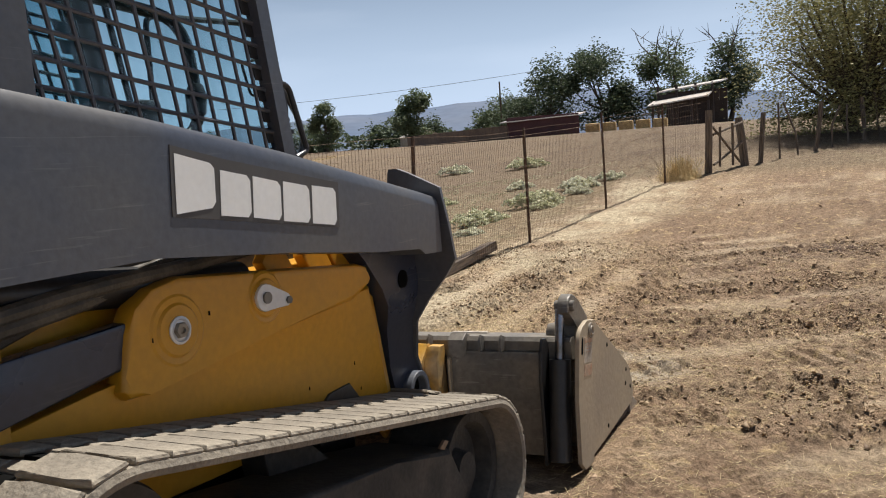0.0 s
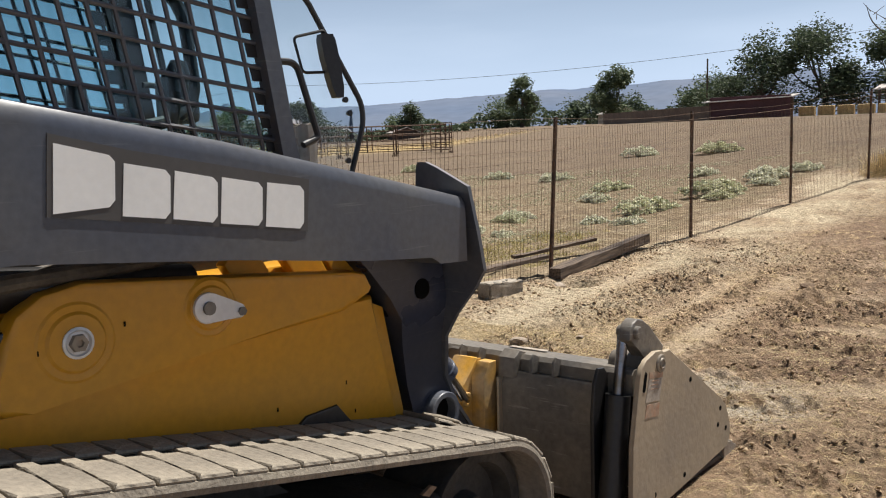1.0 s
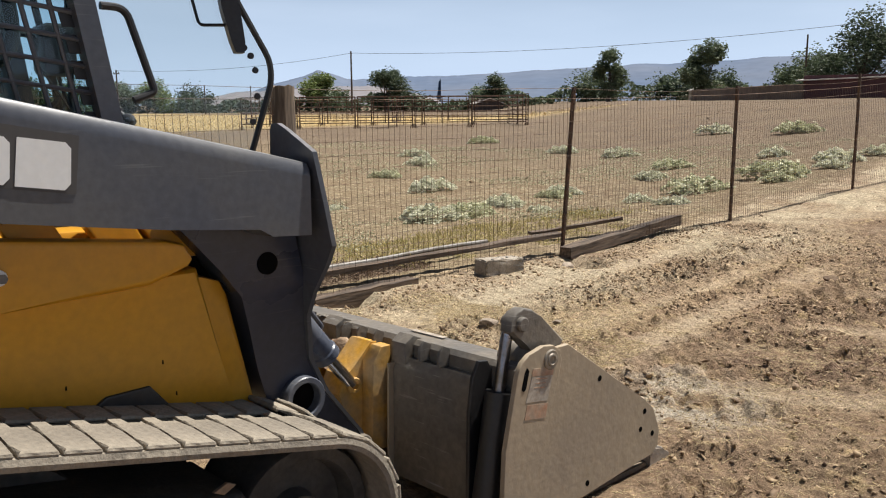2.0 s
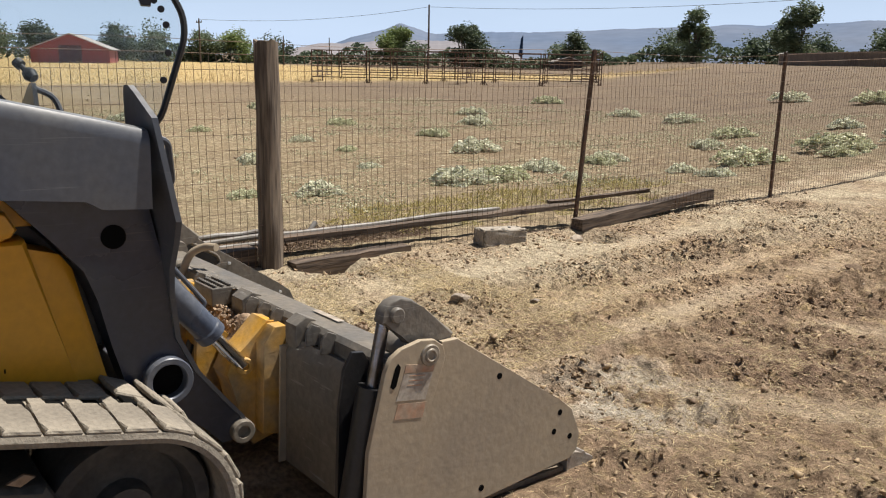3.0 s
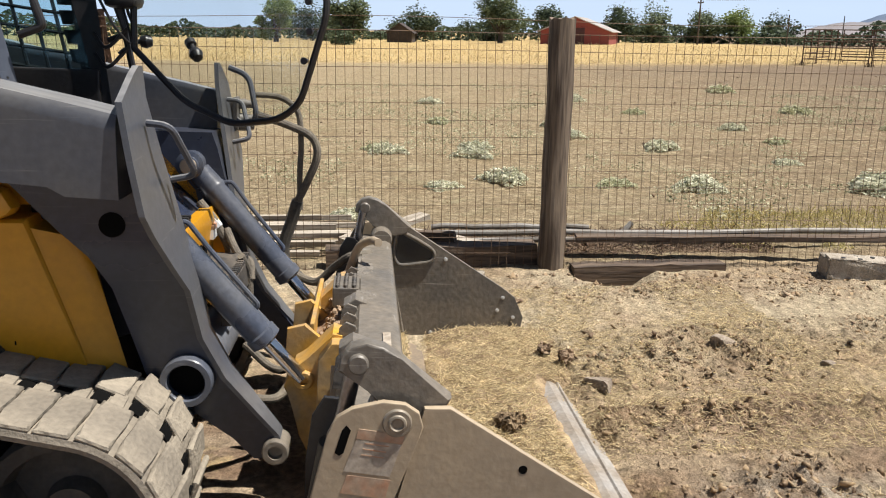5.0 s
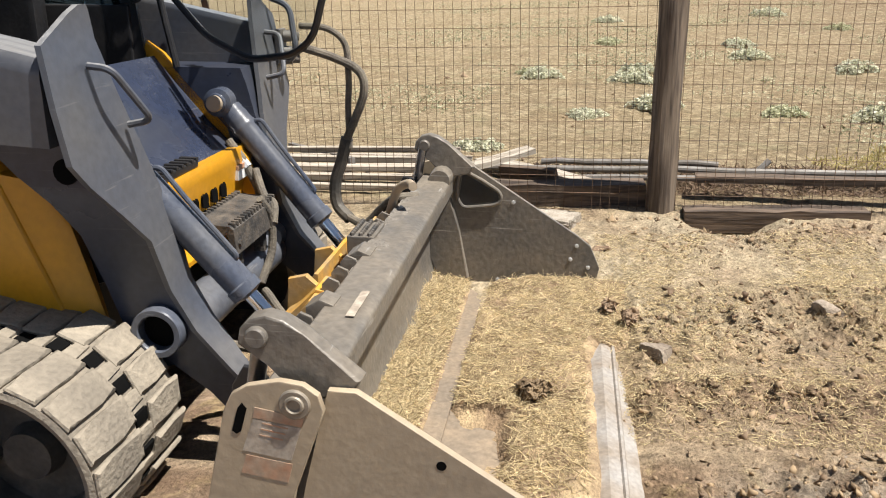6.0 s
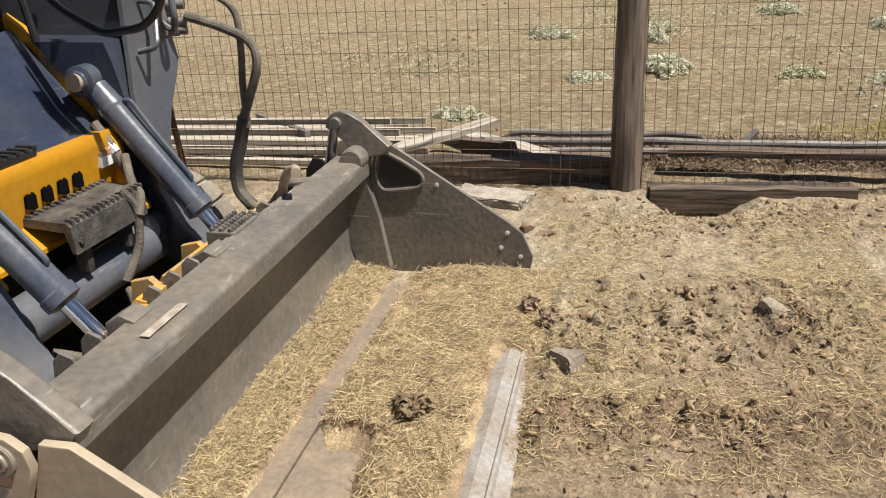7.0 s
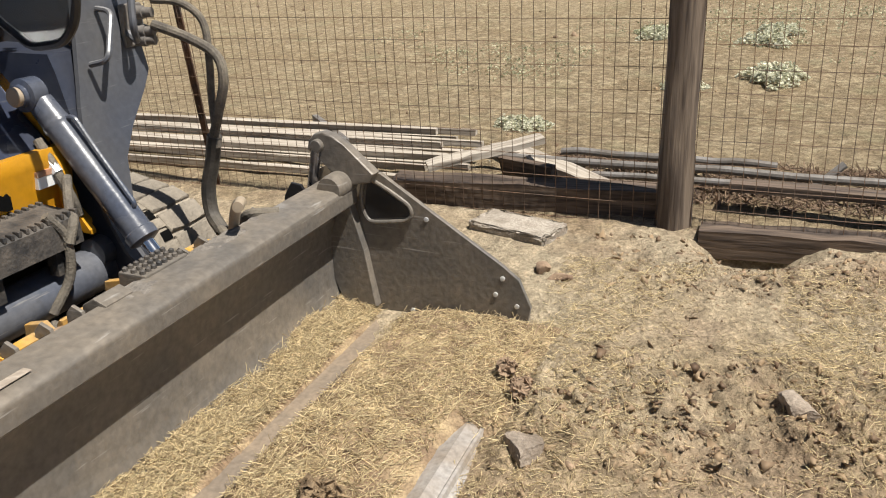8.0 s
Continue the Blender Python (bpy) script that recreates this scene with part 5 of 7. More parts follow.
    lathe(bm, (s * .93, .0, .605), (s, 0, 0), [(-.03, .045), (.0, .05), (.1, .05), (.105, .03)], 20)
    lathe(bm, (s * .925, .005, .605), (-s, 0, 0), [(0, .036), (.012, .036), (.014, .028), (.016, .016), (.012, .003)], 16)
    part("hinge_boss", bm, STEEL_WORN, bucket, "beam end hinge boss")
    # clam cylinder behind the end of the bucket
    bm = B()
    sweep(bm, [(s * .985, -.20, .10), (s * .985, -.125, .52)], .046, 18)
    cc = part("clam_cylinder", bm, BLACK, bucket, "black clam cylinder")
    bm = B()
    sweep(bm, [(s * .985, -.125, .52), (s * .985, -.085, .73)], .02, 14)
    part("piston_rod", bm, DULL_CHROME, bucket, "dull bluish chrome piston rod")
    bm = B()
    prism(bm, [(-.215, .08), (-.205, .45), (-.19, .565), (-.16, .615), (-.12, .61), (-.10, .58), (-.10, .08)], *sorted((s * .915, s * .93)), .004)
    part("cylinder_guard", bm, BLACK, bucket, "black guard plate")
    # gusset and curved pocket inside the end plate
    bm = B()
    prism(bm, [(.0, .52), (.03, .52), (.075, .35), (.12, .13), (-.02, .13), (-.07, .25), (-.07, .4)], *sorted((s * 1.0, s * 1.04)), .006)
    part("end_gusset", bm, STEEL_WORN, bucket, "welded end gusset")
    bm = B()
    pk = [(.08, .63), (.17, .585), (.25, .535), (.262, .50), (.235, .475), (.15, .462), (.085, .455), (.06, .50), (.06, .58)]
    ring = rounded([(0, a, b) for a, b in pk] + [(0, .08, .63)], .03, 3)
    sweep(bm, [(s * 1.034, p.y, p.z) for p in ring], .008, 8)
    part("pocket_rim", bm, STEEL_WORN, bucket, "rounded rim of a pocket")
    # flat black sheet stands for the shade down in the pocket
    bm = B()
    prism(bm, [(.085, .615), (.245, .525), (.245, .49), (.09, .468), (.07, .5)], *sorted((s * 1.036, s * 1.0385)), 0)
    part("pocket", bm, BLACK, bucket, "black sheet painting the shade inside a pocket")
    for cy, cz in ((.312, .488), (.60, .30), (.575, .235), (.655, .20), (.0, .12), (.25, .12)):
        bm = B()
        if s == 1:
            lathe(bm, (1.058, cy, cz), (1, 0, 0), [(0, .011), (.0027, .011), (.0028, .001)], 12)
            part("plate_hole", bm, VOID, bucket, "dark drilled hole in the side plate")
        else:
            lathe(bm, (-1.037, cy, cz), (-1, 0, 0), [(-.002, .003), (-.001, .009), (.025, .009), (.026, .003)], 12)
            part("plate_bolt", bm, ZINC, bucket, "bolt through the side plate")
# lugs, box and plates along the back of the beam
for x in (.16, .26, .36, .62, .72, -.25, -.34, -.62):
    bm = B()
    prism(bm, [(-.15, .55), (-.145, .60), (-.125, .622), (-.095, .61), (-.085, .58), (-.085, .55)], x - .006, x + .006, .003)
    part("stop_lug", bm, STEEL_WORN, bucket, "rounded welded lug")
bm = B()
box(bm, -.24, -.06, -.185, -.09, .54, .612, .006)
grip = part("grip_step", bm, STEEL_WORN, bucket, "dirty studded step plate")
bm = B()
for i in range(8):
    for j in range(3):
        lathe(bm, (-.228 + i * .0222, -.168 + j * .03, .611), (0, 0, 1), [(0, .009), (.010, .008), (.014, .002)], 7)
part("grip_studs", bm, STEP, grip, "rows of short black studs", "stuff")
for x0, x1 in ((.46, .54), (.02, .12)):
    bm = B()
    prism(bm, [(-.14, .52), (-.14, .60), (-.10, .625), (-.06, .61), (-.06, .55)], x0, x1, .006)
    part("hook_ledge", bm, STEEL_WORN, bucket, "folded hook ledge")
bm = B()
prism(bm, [(.42, -.012), (.60, -.012), (.60, .012), (.42, .012)], .6085, .610, 0, 2)
ledge = part("sticker", bm, DECAL_PALE, bucket, "worn white sticker with illegible lines")
for x0, x1 in ((.45, .895), (-.895, -.45)):
    bm = B()
    prism(bm, [(-.15, .10), (-.145, .50), (-.12, .545), (-.105, .545), (-.105, .10)], x0, x1, .004)
    part("back_plate", bm, STEEL_WORN, bucket, "flat worn back plate of the bucket")
bm = B()
prism(bm, [(-.175, .10), (-.165, .52), (-.128, .52), (-.13, .1)], .465, .477, .003)
part("back_rib", bm, STEEL_DUST, bucket, "upright rib on the bucket back")

bm = B()
sweep(bm, spline([(-.52, -.14, .55), (-.50, -.10, .66), (-.46, -.05, .70), (-.40, -.02, .705)], 6), .017, 12)
part("bent_tube", bm, STEEL_DUST, bucket, "pale dusty bent tube behind the beam")

# ---- wire fence ----
FENCE = [(-2.05, -9.0), (-2.06, -4.2), (-2.08, -1.4), (-2.045, 1.07), (-1.88, 3.9), (-1.69, 6.75), (-1.52, 9.9), (-1.15, 12.8), (-0.55, 14.2)]


def fence_x(y):
    return float(np.interp(y, [p[1] for p in FENCE], [p[0] for p in FENCE]))


fence = thing("wire_fence", "rusty woven wire fence on steel and wooden posts", "fence")
bm = B()
rngf = random.Random(7)
W, sides = 0.0017, 3
for k in range(int((13.9 + 5.5) / 0.0508)):
    y = -5.5 + k * 0.0508
    x = fence_x(y) + 0.012
    z0, top = float(shape(x, y)) - 0.02, 0
    bow = 0.006 * math.sin(y * 2.1) + rngf.uniform(-.003, .003)
    pts = []
    for j in range(5):
        t = j / 4
        pts.append((x + 0.02 * math.sin(3 * t + y * 1.3), y + bow * math.sin(math.pi * t) + rngf.uniform(-.002, .002) - .008 * t * math.sin(y * .7), z0 + 1.42 * t))
    sweep(bm, pts, W, sides, False)
ys = np.arange(-5.5, 13.95, 0.2)
for j in range(15):
    t = j / 14
    pts = []
    for y in ys:
        x = fence_x(y) + 0.012
        sag = 0.004 * math.sin(y * 2.3 + j) + (0.012 * math.sin(y * .8 + j * .2)) * t
        pts.append((x + 0.02 * math.sin(3 * t + y * 1.3), float(y), float(shape(x, y)) + 1.40 * t + sag * .6))
    sweep(bm, pts, W * (1.5 if j in (0, 14) else 1.0), sides, False)
part("wire_mesh", bm, WIRE, fence, "rusty rectangular wire mesh", "stuff")
for dz in (1.47,):
    bm = B()
    ys2 = np.arange(-5.5, 13.95, 0.5)
    sweep(bm, [(fence_x(y), float(y), float(shape(fence_x(y), y)) + dz + .015 * math.sin(y * 1.7 + dz)) for y in ys2], .0016, 4, False)
    part("top_wire", bm, WIRE, fence, "loose rusty strand")
# square-cut wooden post with a rough top
bm = B()
rows = []
for k in range(15):
    t = k / 14
    z = -.2 + 1.69 * t
    row = []
    for i in range(16):
        a = 2 * math.pi * i / 16
        r = 0.074 * (1 + .12 * (abs(math.cos(2 * a)) - .5) * -1) + .004 * math.sin(a * 5 + k) + (.006 if t < .3 else 0) * (1 - t)
        row.append((r * math.cos(a), r * math.sin(a) + .012 * t, z + (rngf.uniform(-.012, .012) if k == 14 else 0)))
    rows.append(row)
loft(bm, rows)
wood = part("wooden_post", bm, POSTWOOD, fence, "weathered grey-brown wooden post")
wood.matrix_basis = pose(-2.045, 1.075, 0.08, 0, 0, 20)


def t_post_mesh(h):
    bm = B()
    box(bm, -.019, .019, -.002, .003, -.25, h, .001)
    box(bm, -.0025, .0025, .003, .032, -.25, h, .001)
    for k in range(int(h / .054)):
        box(bm, -.006, .006, -.008, -.002, .05 + k * .054, .065 + k * .054, .001)
    return bm


for x, y, h, lean, tw in ((-1.835, 3.87, 1.50, 5.0, 0), (-1.69, 6.75, 1.5, 0.5, 0), (-1.52, 9.9, 1.55, -1.5, 0), (-1.15, 12.8, 1.5, 0, 0), (-2.075, -1.38, 1.5, -4.5, 0), (-2.05, -4.2, 1.5, 0, 0)):
    p = part("steel_post", t_post_mesh(h), RUST, fence, "rusty steel T-post")
    p.matrix_basis = pose(x - .02, y, on(x, y), 0, lean, tw + 90)

# ---- gate of sticks and wire at the fence end ----
gate = thing("field_gate", "old open wooden stick gate between leaning posts", "gate")
gz = on(-.5, 14.0)
for (x, y, h, r, ry) in ((-.55, 13.9, 1.25, .075, 2), (.02, 15.0, 1.0, .09, -6)):
    bm = B()
    sweep(bm, [(0, 0, -.2), (.01, 0, h * .5), (0, .02, h)], [r, r * .95, r * .9], 10)
    g = part("gate_post", bm, POSTWOOD, gate, "weathered gate post")
    g.matrix_basis = pose(x, y, on(x, y), 0, ry, 0)
for a, b in (((-.45, 14.0, .15), (.0, 14.9, .55)), ((-.45, 14.0, .75), (.0, 14.9, .95)), ((-.35, 14.1, .1), (-.33, 14.15, .9)), ((-.15, 14.5, .1), (-.14, 14.5, .95)), ((-.45, 14.0, .9), (-.05, 14.8, .15))):
    bm = B()
    sweep(bm, [Vector(a) + Vector((0, 0, gz)), Vector(b) + Vector((0, 0, gz))], .026, 7)
    part("gate_rail", bm, POSTWOOD, gate, "rough gate stick")
for k in range(9):
    x, y = .3 + k * .33, 15.3 + k * .55
    bm = B()
    sweep(bm, [(0, 0, -.1), (.05 * math.sin(k), 0, .5), (.1 * math.sin(k * 2), .05, 1.05 + .15 * math.sin(k))], .022 if k % 3 else .05, 7)
    s_ = solo("fence_stake", bm, POSTWOOD, "grey leaning fence stake under the tree", "stake", "stakes beside the gate")
    s_.matrix_world = pose(x, y, on(x, y), rngf.uniform(-8, 8), rngf.uniform(-12, 12), 0)

# ---- timbers, pipes and boards along the fence ----


def beam(name, x0, y0, x1, y1, w, h, zoff, label, material=None, category="timber", tilt=0.0):
    bm = B()
    n = 9
    L = math.hypot(x1 - x0, y1 - y0)
    rows = []
    for i in range(n):
        t = i / (n - 1)
        j = [rngf.uniform(-.006, .006) for _ in range(4)]
        rows.append([(-w / 2 + j[0], t * L, 0 + j[1]), (w / 2 + j[1], t * L, 0), (w / 2 + j[2], t * L, h + j[3]), (-w / 2, t * L, h + j[0])])
    loft(bm, rows, .008)
    yaw = math.degrees(math.atan2(-(x1 - x0), y1 - y0))
    zs, ze = on(x0, y0) + zoff, on(x1, y1) + zoff + tilt
    return solo(name, bm, material or TIEWOOD, label, category, at=pose(x0, y0, zs, math.degrees(math.atan2(ze - zs, L)), 0, yaw))


beam("railway_tie", -1.98, 1.2, -1.97, 2.15, .13, .12, -.075, "dark weathered timber lying under the wire fence")
beam("railway_tie", -2.12, -.3, -2.16, 1.0, .14, .13, -.01, "dark weathered timber lying under the wire fence")
beam("railway_tie", -1.77, 3.8, -1.87, 5.85, .12, .10, .0, "weathered timber propped along the fence foot", tilt=.06)
beam("plank", -2.3, 1.3, -1.98, 4.0, .10, .035, .10, "thin grey plank lying along the fence", TIEWOOD, "plank", .05)
beam("plank", -2.6, 4.3, -2.2, 5.3, .08, .03, .06, "thin dark plank lying in the weeds", TIEWOOD, "plank", .08)
for dx, y0, y1, r, z in ((-.62, -.1, 3.6, .021, .10), (-.50, .2, 3.9, .018, .05), (-.75, .4, 1.5, .02, .12)):
    bm = B()
    sweep(bm, [(fence_x(y) + dx + .05 * math.sin(y), y, on(fence_x(y) + dx, y) + z * .5 + .03) for y in np.linspace(y0, y1, 12)], r, 10)
    solo("steel_pipe", bm, GALV, "grey dusty steel pipe lying behind the fence", "pipe", "pipes behind the fence")
bm = B()
sweep(bm, [(-2.62, 1.58, .03), (-2.66, 1.70, .12), (-2.70, 1.80, .21)], .02, 8)
solo("pipe_stub", bm, GALV, "short grey pipe leaning on the pipes", "pipe")
for k in range(11):
    beam("stacked_rail", -2.40 - .055 * k - .02 * (k % 2), -6.0 + .1 * k, -2.34 - .062 * k, -.35 + .1 * (k % 4), .036, .034, .02 + .034 * (k % 3) + .006 * k, "pale bleached wooden rail in a stack behind the fence", BOARDWOOD, "rail")
bm = B()
box(bm, -.02, .02, 0, 1.15, 0, .05, .004)
solo("steel_bar", bm, GALV, "grey steel bar leaning over the boards", "bar", at=pose(-3.45, -1.5, .09, 5.5, 0, -52))
beam("plank", -2.95, .0, -2.25, .75, .13, .03, .06, "pale bleached board lying on the ground", BOARDWOOD, "plank")
beam("plank", -2.3, -.2, -2.6, .35, .12, .03, .10, "pale broken board lying on another", BOARDWOOD, "plank", .1)
bm = B()
box(bm, -.02, .02, 0, .42, 0, .12, .006)
solo("broken_board", bm, TIEWOOD, "brown broken board standing on edge", "board", at=pose(-2.45, .18, .12, 6, 12, -35))


def rough_block(name, sx, sy, sz, material, label, at, seed, cells=0):
    bm = B()
    box(bm, -sx / 2, sx / 2, -sy / 2, sy / 2, 0, sz, .012)
    bmesh.ops.subdivide_edges(bm, edges=bm.edges[:], cuts=5, use_grid_fill=True)
    r = random.Random(seed)
    for v in bm.verts:
        v.co += Vector((r.uniform(-1, 1), r.uniform(-1, 1), r.uniform(-1, 1))) * .006
    ob = solo(name, bm, material, label, "block", at=at)
    # flat black discs carry the shade of the core holes
    for i in range(cells):
        b2 = B()
        lathe(b2, ((i % 3 - 1) * sx * .25, (i // 3 - .5) * sy * .4, sz + .001), (0, 0, 1), [(-.02, .014), (.001, .014), (.001, .002)], 10)
        part("hole", b2, BLACK, ob, "black disc painting a core hole's shade")
    return ob


rough_block("concrete_block", .40, .15, .13, CONCRETE, "pale concrete block with small holes, lying near the fence", pose(-1.735, 2.88, on(-1.735, 2.88) - .012, 0, 3, 82), 3, 6)
rough_block("cinder_block", .40, .2, .11, CONCRETE, "rough grey concrete block lying beside the bucket", pose(-1.82, .42, on(-1.82, .42) - .065, 0, 0, 73), 5)


def stone(name, x, y, r, squash, seed, label, material=STONE, sink=.25):
    bm = B()
    bmesh.ops.create_icosphere(bm, subdivisions=4, radius=1.0)
    rr = random.Random(seed)
    ax = [Vector((rr.gauss(0, 1), rr.gauss(0, 1), rr.gauss(0, 1))).normalized() for _ in range(8)]
    lim = [rr.uniform(.42, .72) for _ in ax]
    for v in bm.verts:
        for a, l_ in zip(ax, lim):
            d = v.co.dot(a)
            if d > l_:
                v.co -= a * (d - l_) * .97
        v.co = Vector((v.co.x * r, v.co.y * r * .8, v.co.z * r * squash))
    if name == "dung_clump":
        for v in bm.verts:
            v.co += Vector((rr.gauss(0, 1), rr.gauss(0, 1), rr.gauss(0, 1))) * r * .13
    else:
        for v in bm.verts:
            v.co += Vector((rr.gauss(0, 1), rr.gauss(0, 1), rr.gauss(0, 1))) * r * .012
    return solo(name, bm, material, label, "stone", "stones on the dirt", at=pose(x, y, on(x, y) + r * squash * (1 - 2 * sink) * .6, rr.uniform(-15, 15), rr.uniform(-15, 15), rr.uniform(0, 360)))


stone("stone", -.25, .88, .08, .6, 5, "angular grey stone beside the cutting edge")
stone("stone", -.63, 1.58, .075, .55, 4, "rounded tan stone half sunk in dirt")
stone("stone", -1.62, 3.62, .1, .7, 6, "dark stone in a hollow under the fence")
stone("stone", -1.58, 3.80, .08, .7, 8, "dark stone in a hollow under the fence")
stone("stone", -1.36, .72, .06, .5, 10, "dark crumbled stone near the bucket plate", CLOD)
stone("stone", -1.43, .64, .05, .6, 12, "dark crumbled stone near the bucket plate", CLOD)
stone("stone", -.42, 1.95, .045, .5, 14, "flat pale stone on loose dirt")
stone("stone", .35, 4.3, .07, .6, 16, "brown lump on the churned dirt", CLOD)

stone("dung_clump", .10, .44, .065, .4, 18, "dark matted clump of dung and straw", mat("dark_dung", (0.16, 0.11, 0.065), 0.95, 0, 0.4, 20, 90, 0.9, (0.28, 0.2, 0.115)), -1.75)
stone("dung_clump", -.62, .72, .04, .8, 20, "dark dirt lump at the bucket lip", CLOD, -1.2)
stone("dung_clump", -.52, .80, .045, .7, 22, "dark dirt lump at the bucket lip", CLOD, -.6)

# ---- loose clods ----
rng = np.random.default_rng(11)
phi = (1 + 5 ** .5) / 2
ico_v = np.array([(-1, phi, 0), (1, phi, 0), (-1, -phi, 0), (1, -phi, 0), (0, -1, phi), (0, 1, phi), (0, -1, -phi), (0, 1, -phi), (phi, 0, -1), (phi, 0, 1), (-phi, 0, -1), (-phi, 0, 1)]) / 1.9
ico_f = np.array([(0, 11, 5), (0, 5, 1), (0, 1, 7), (0, 7, 10), (0, 10, 11), (1, 5, 9), (5, 11, 4), (11, 10, 2), (10, 7, 6), (7, 1, 8), (3, 9, 4), (3, 4, 2), (3, 2, 6), (3, 6, 8), (3, 8, 9), (4, 9, 5), (2, 4, 11), (6, 2, 10), (8, 6, 7), (9, 8, 1)])


def clods(name, n, x0, x1, y0, y1, smin, smax, seed, material, label, dense=None):
    r = np.random.default_rng(seed)
    x, y = r.uniform(x0, x1, n), r.uniform(y0, y1, n)
    keep = (fbm(x * .9, y * 1.6, 31, 3) + r.uniform(-.2, .2, n) > -.02)
    keep &= ~((np.abs(x) < 1.12) & (y > -3.2) & (y < .1))
    if dense is not None:
        keep &= dense(x, y)
    if smax < .03 and name != "pale_pebbles":
        sm, cr = wheelings(x, y)
        keep &= r.random(n) < (.45 + .55 * cr) * (1 - .8 * sm)
    x, y = x[keep], y[keep]
    n = len(x)
    s = smin + (smax - smin) * r.random(n) ** (3.2 if name == "soil_clumps" else 4.5)
    M = np.zeros((n, 3, 4))
    tv = turns(r, n)
    M[:, :, :3] = tv * (s[:, None, None] * r.uniform(.5, 1.3, (n, 1, 3)))
    M[:, 2, :3] *= .75
    M[:, 0, 3], M[:, 1, 3], M[:, 2, 3] = x, y, height(x, y) - s * .1
    jit = ico_v * (1 + .25 * np.sin(np.arange(12) * 7.3))[:, None]
    if n > 1200:
        v, f = scatter(np.array([(1, .1, 0), (-1, 0, .2), (0, 1, -.1), (.1, -1, 0), (0, .1, .8), (.1, 0, -.8)]), np.array([(0, 2, 4), (2, 1, 4), (1, 3, 4), (3, 0, 4), (2, 0, 5), (1, 2, 5), (3, 1, 5), (0, 3, 5)]), M)
    else:
        v, f = scatter(jit, ico_f, M)
    # break up every lump so that no two are alike
    v = v + r.normal(0, .46, v.shape) * np.repeat(s, len(v) // n)[:, None]
    raw(name, v, f, material, None, label, "clods", "stuff")


clods("soil_clods", 8000, -1.9, 3.6, -1.0, 12.5, .004, .025, 1, CLOD, "scattered brown dry soil clods over the yard")
clods("soil_crumbs", 100000, -1.9, 3.0, .3, 6.5, .004, .02, 2, CRUMB, "fine crumbs of dry soil over the yard")
clods("soil_clumps", 40000, -1.7, 2.6, .75, 5.2, .0035, .015, 7, CRUMB, "crumbly brown lumps of trodden soil")
clods("field_clods", 9000, -10, -2.2, -3, 14, .004, .024, 3, CRUMB, "scattered dry clods and dung in the field")
clods("pale_pebbles", 900, -1.9, 3.0, -.6, 6.0, .003, .009, 4, STONE, "small pale pebbles over the yard")
clods("field_litter", 8000, -30, -8, -8, 40, .01, .045, 5, CLOD, "small dark clods across the far field")


# ---- straw ----
def blades(name, x, y, z, length, width, seed, material, label, lift=.35, category="straw"):
    r = np.random.default_rng(seed)
    n = len(x)
    tv = np.array([(-.5, -.5, 0), (-.5, .5, 0), (-.5, 0, .9), (.5, -.4, .1), (.5, .4, .1), (.5, 0, .8)], float)
    tf = np.array([(0, 3, 4, 1), (1, 4, 5, 2), (2, 5, 3, 0)])
    a, b = r.uniform(0, 2 * np.pi, n), r.normal(0, lift, n)
    L, Wd = length * (.25 + 1.6 * r.random(n) ** 2), width * r.uniform(.4, 1.3, n)
    ca, sa, cb, sb = np.cos(a), np.sin(a), np.cos(b), np.sin(b)
    M = np.zeros((n, 3, 4))
    M[:, 0, 0], M[:, 1, 0], M[:, 2, 0] = ca * cb * L, sa * cb * L, sb * L
    M[:, 0, 1], M[:, 1, 1] = -sa * Wd, ca * Wd
    M[:, 0, 2], M[:, 1, 2], M[:, 2, 2] = -ca * sb * Wd, -sa * sb * Wd, cb * Wd
    M[:, 0, 3], M[:, 1, 3], M[:, 2, 3] = x, y, z + np.abs(sb) * L * .35
    v, f = scatter(tv, tf, M)
    return raw(name, v, f, material, None, label, category, "stuff")


def straw_patch(n, x0, x1, y0, y1, seed, thr, label, length=.05):
    r = np.random.default_rng(seed)
    x, y = r.uniform(x0, x1, n), r.uniform(y0, y1, n)
    k = fbm(x * 2.2, y * 2.2, seed, 4) + r.uniform(-.12, .12, n) > thr
    x, y = x[k], y[k]
    blades("loose_straw", x, y, height(x, y) + .003, length, .0019, seed, LEAF_STRAW, label)


# bedding of straw and dirt lying in the bucket
def fill(x, y):
    """Height of the bedding inside the bucket."""
    x, y = np.asarray(x, float), np.asarray(y, float)
    base = .13 - .022 * step(.1, .2, y) + .022 * step(.2, .4, y) + .02 * step(.0, -.05, y)
    return base + fbm(x * 4, y * 4, 41, 4) * .05 + fbm(x * 15, y * 15, 43, 3) * .025 - .05 * np.exp(-((y - .165) / .04) ** 2) + .02 * step(-.2, -.8, x) * step(.2, .5, y) - .13 * step(.66, .72, y) * step(-.45, -.2, x) - .1 * step(.80, .95, y)


bx, by = np.arange(-1.03, 1.031, .012), np.arange(-.052, .95, .012)
BX, BY = np.meshgrid(bx, by)
fz = fill(BX, BY)
gap = step(-.05, .3, BX + .5 * fbm(BX * 2, BY * 2, 45, 3)) * step(.17, .21, BY) * step(.48, .38, BY + .25 * fbm(BX * 3, BY * 3, 46, 3))
fz = fz - .06 * gap
fv = np.stack([BX, BY, fz], -1).reshape(-1, 3)
fw = np.array(LOADER)
fv = fv @ fw[:3, :3].T + fw[:3, 3]
nbx, nby = len(bx), len(by)
jj = (np.arange(nby - 1)[:, None] * nbx + np.arange(nbx - 1)[None]).ravel()
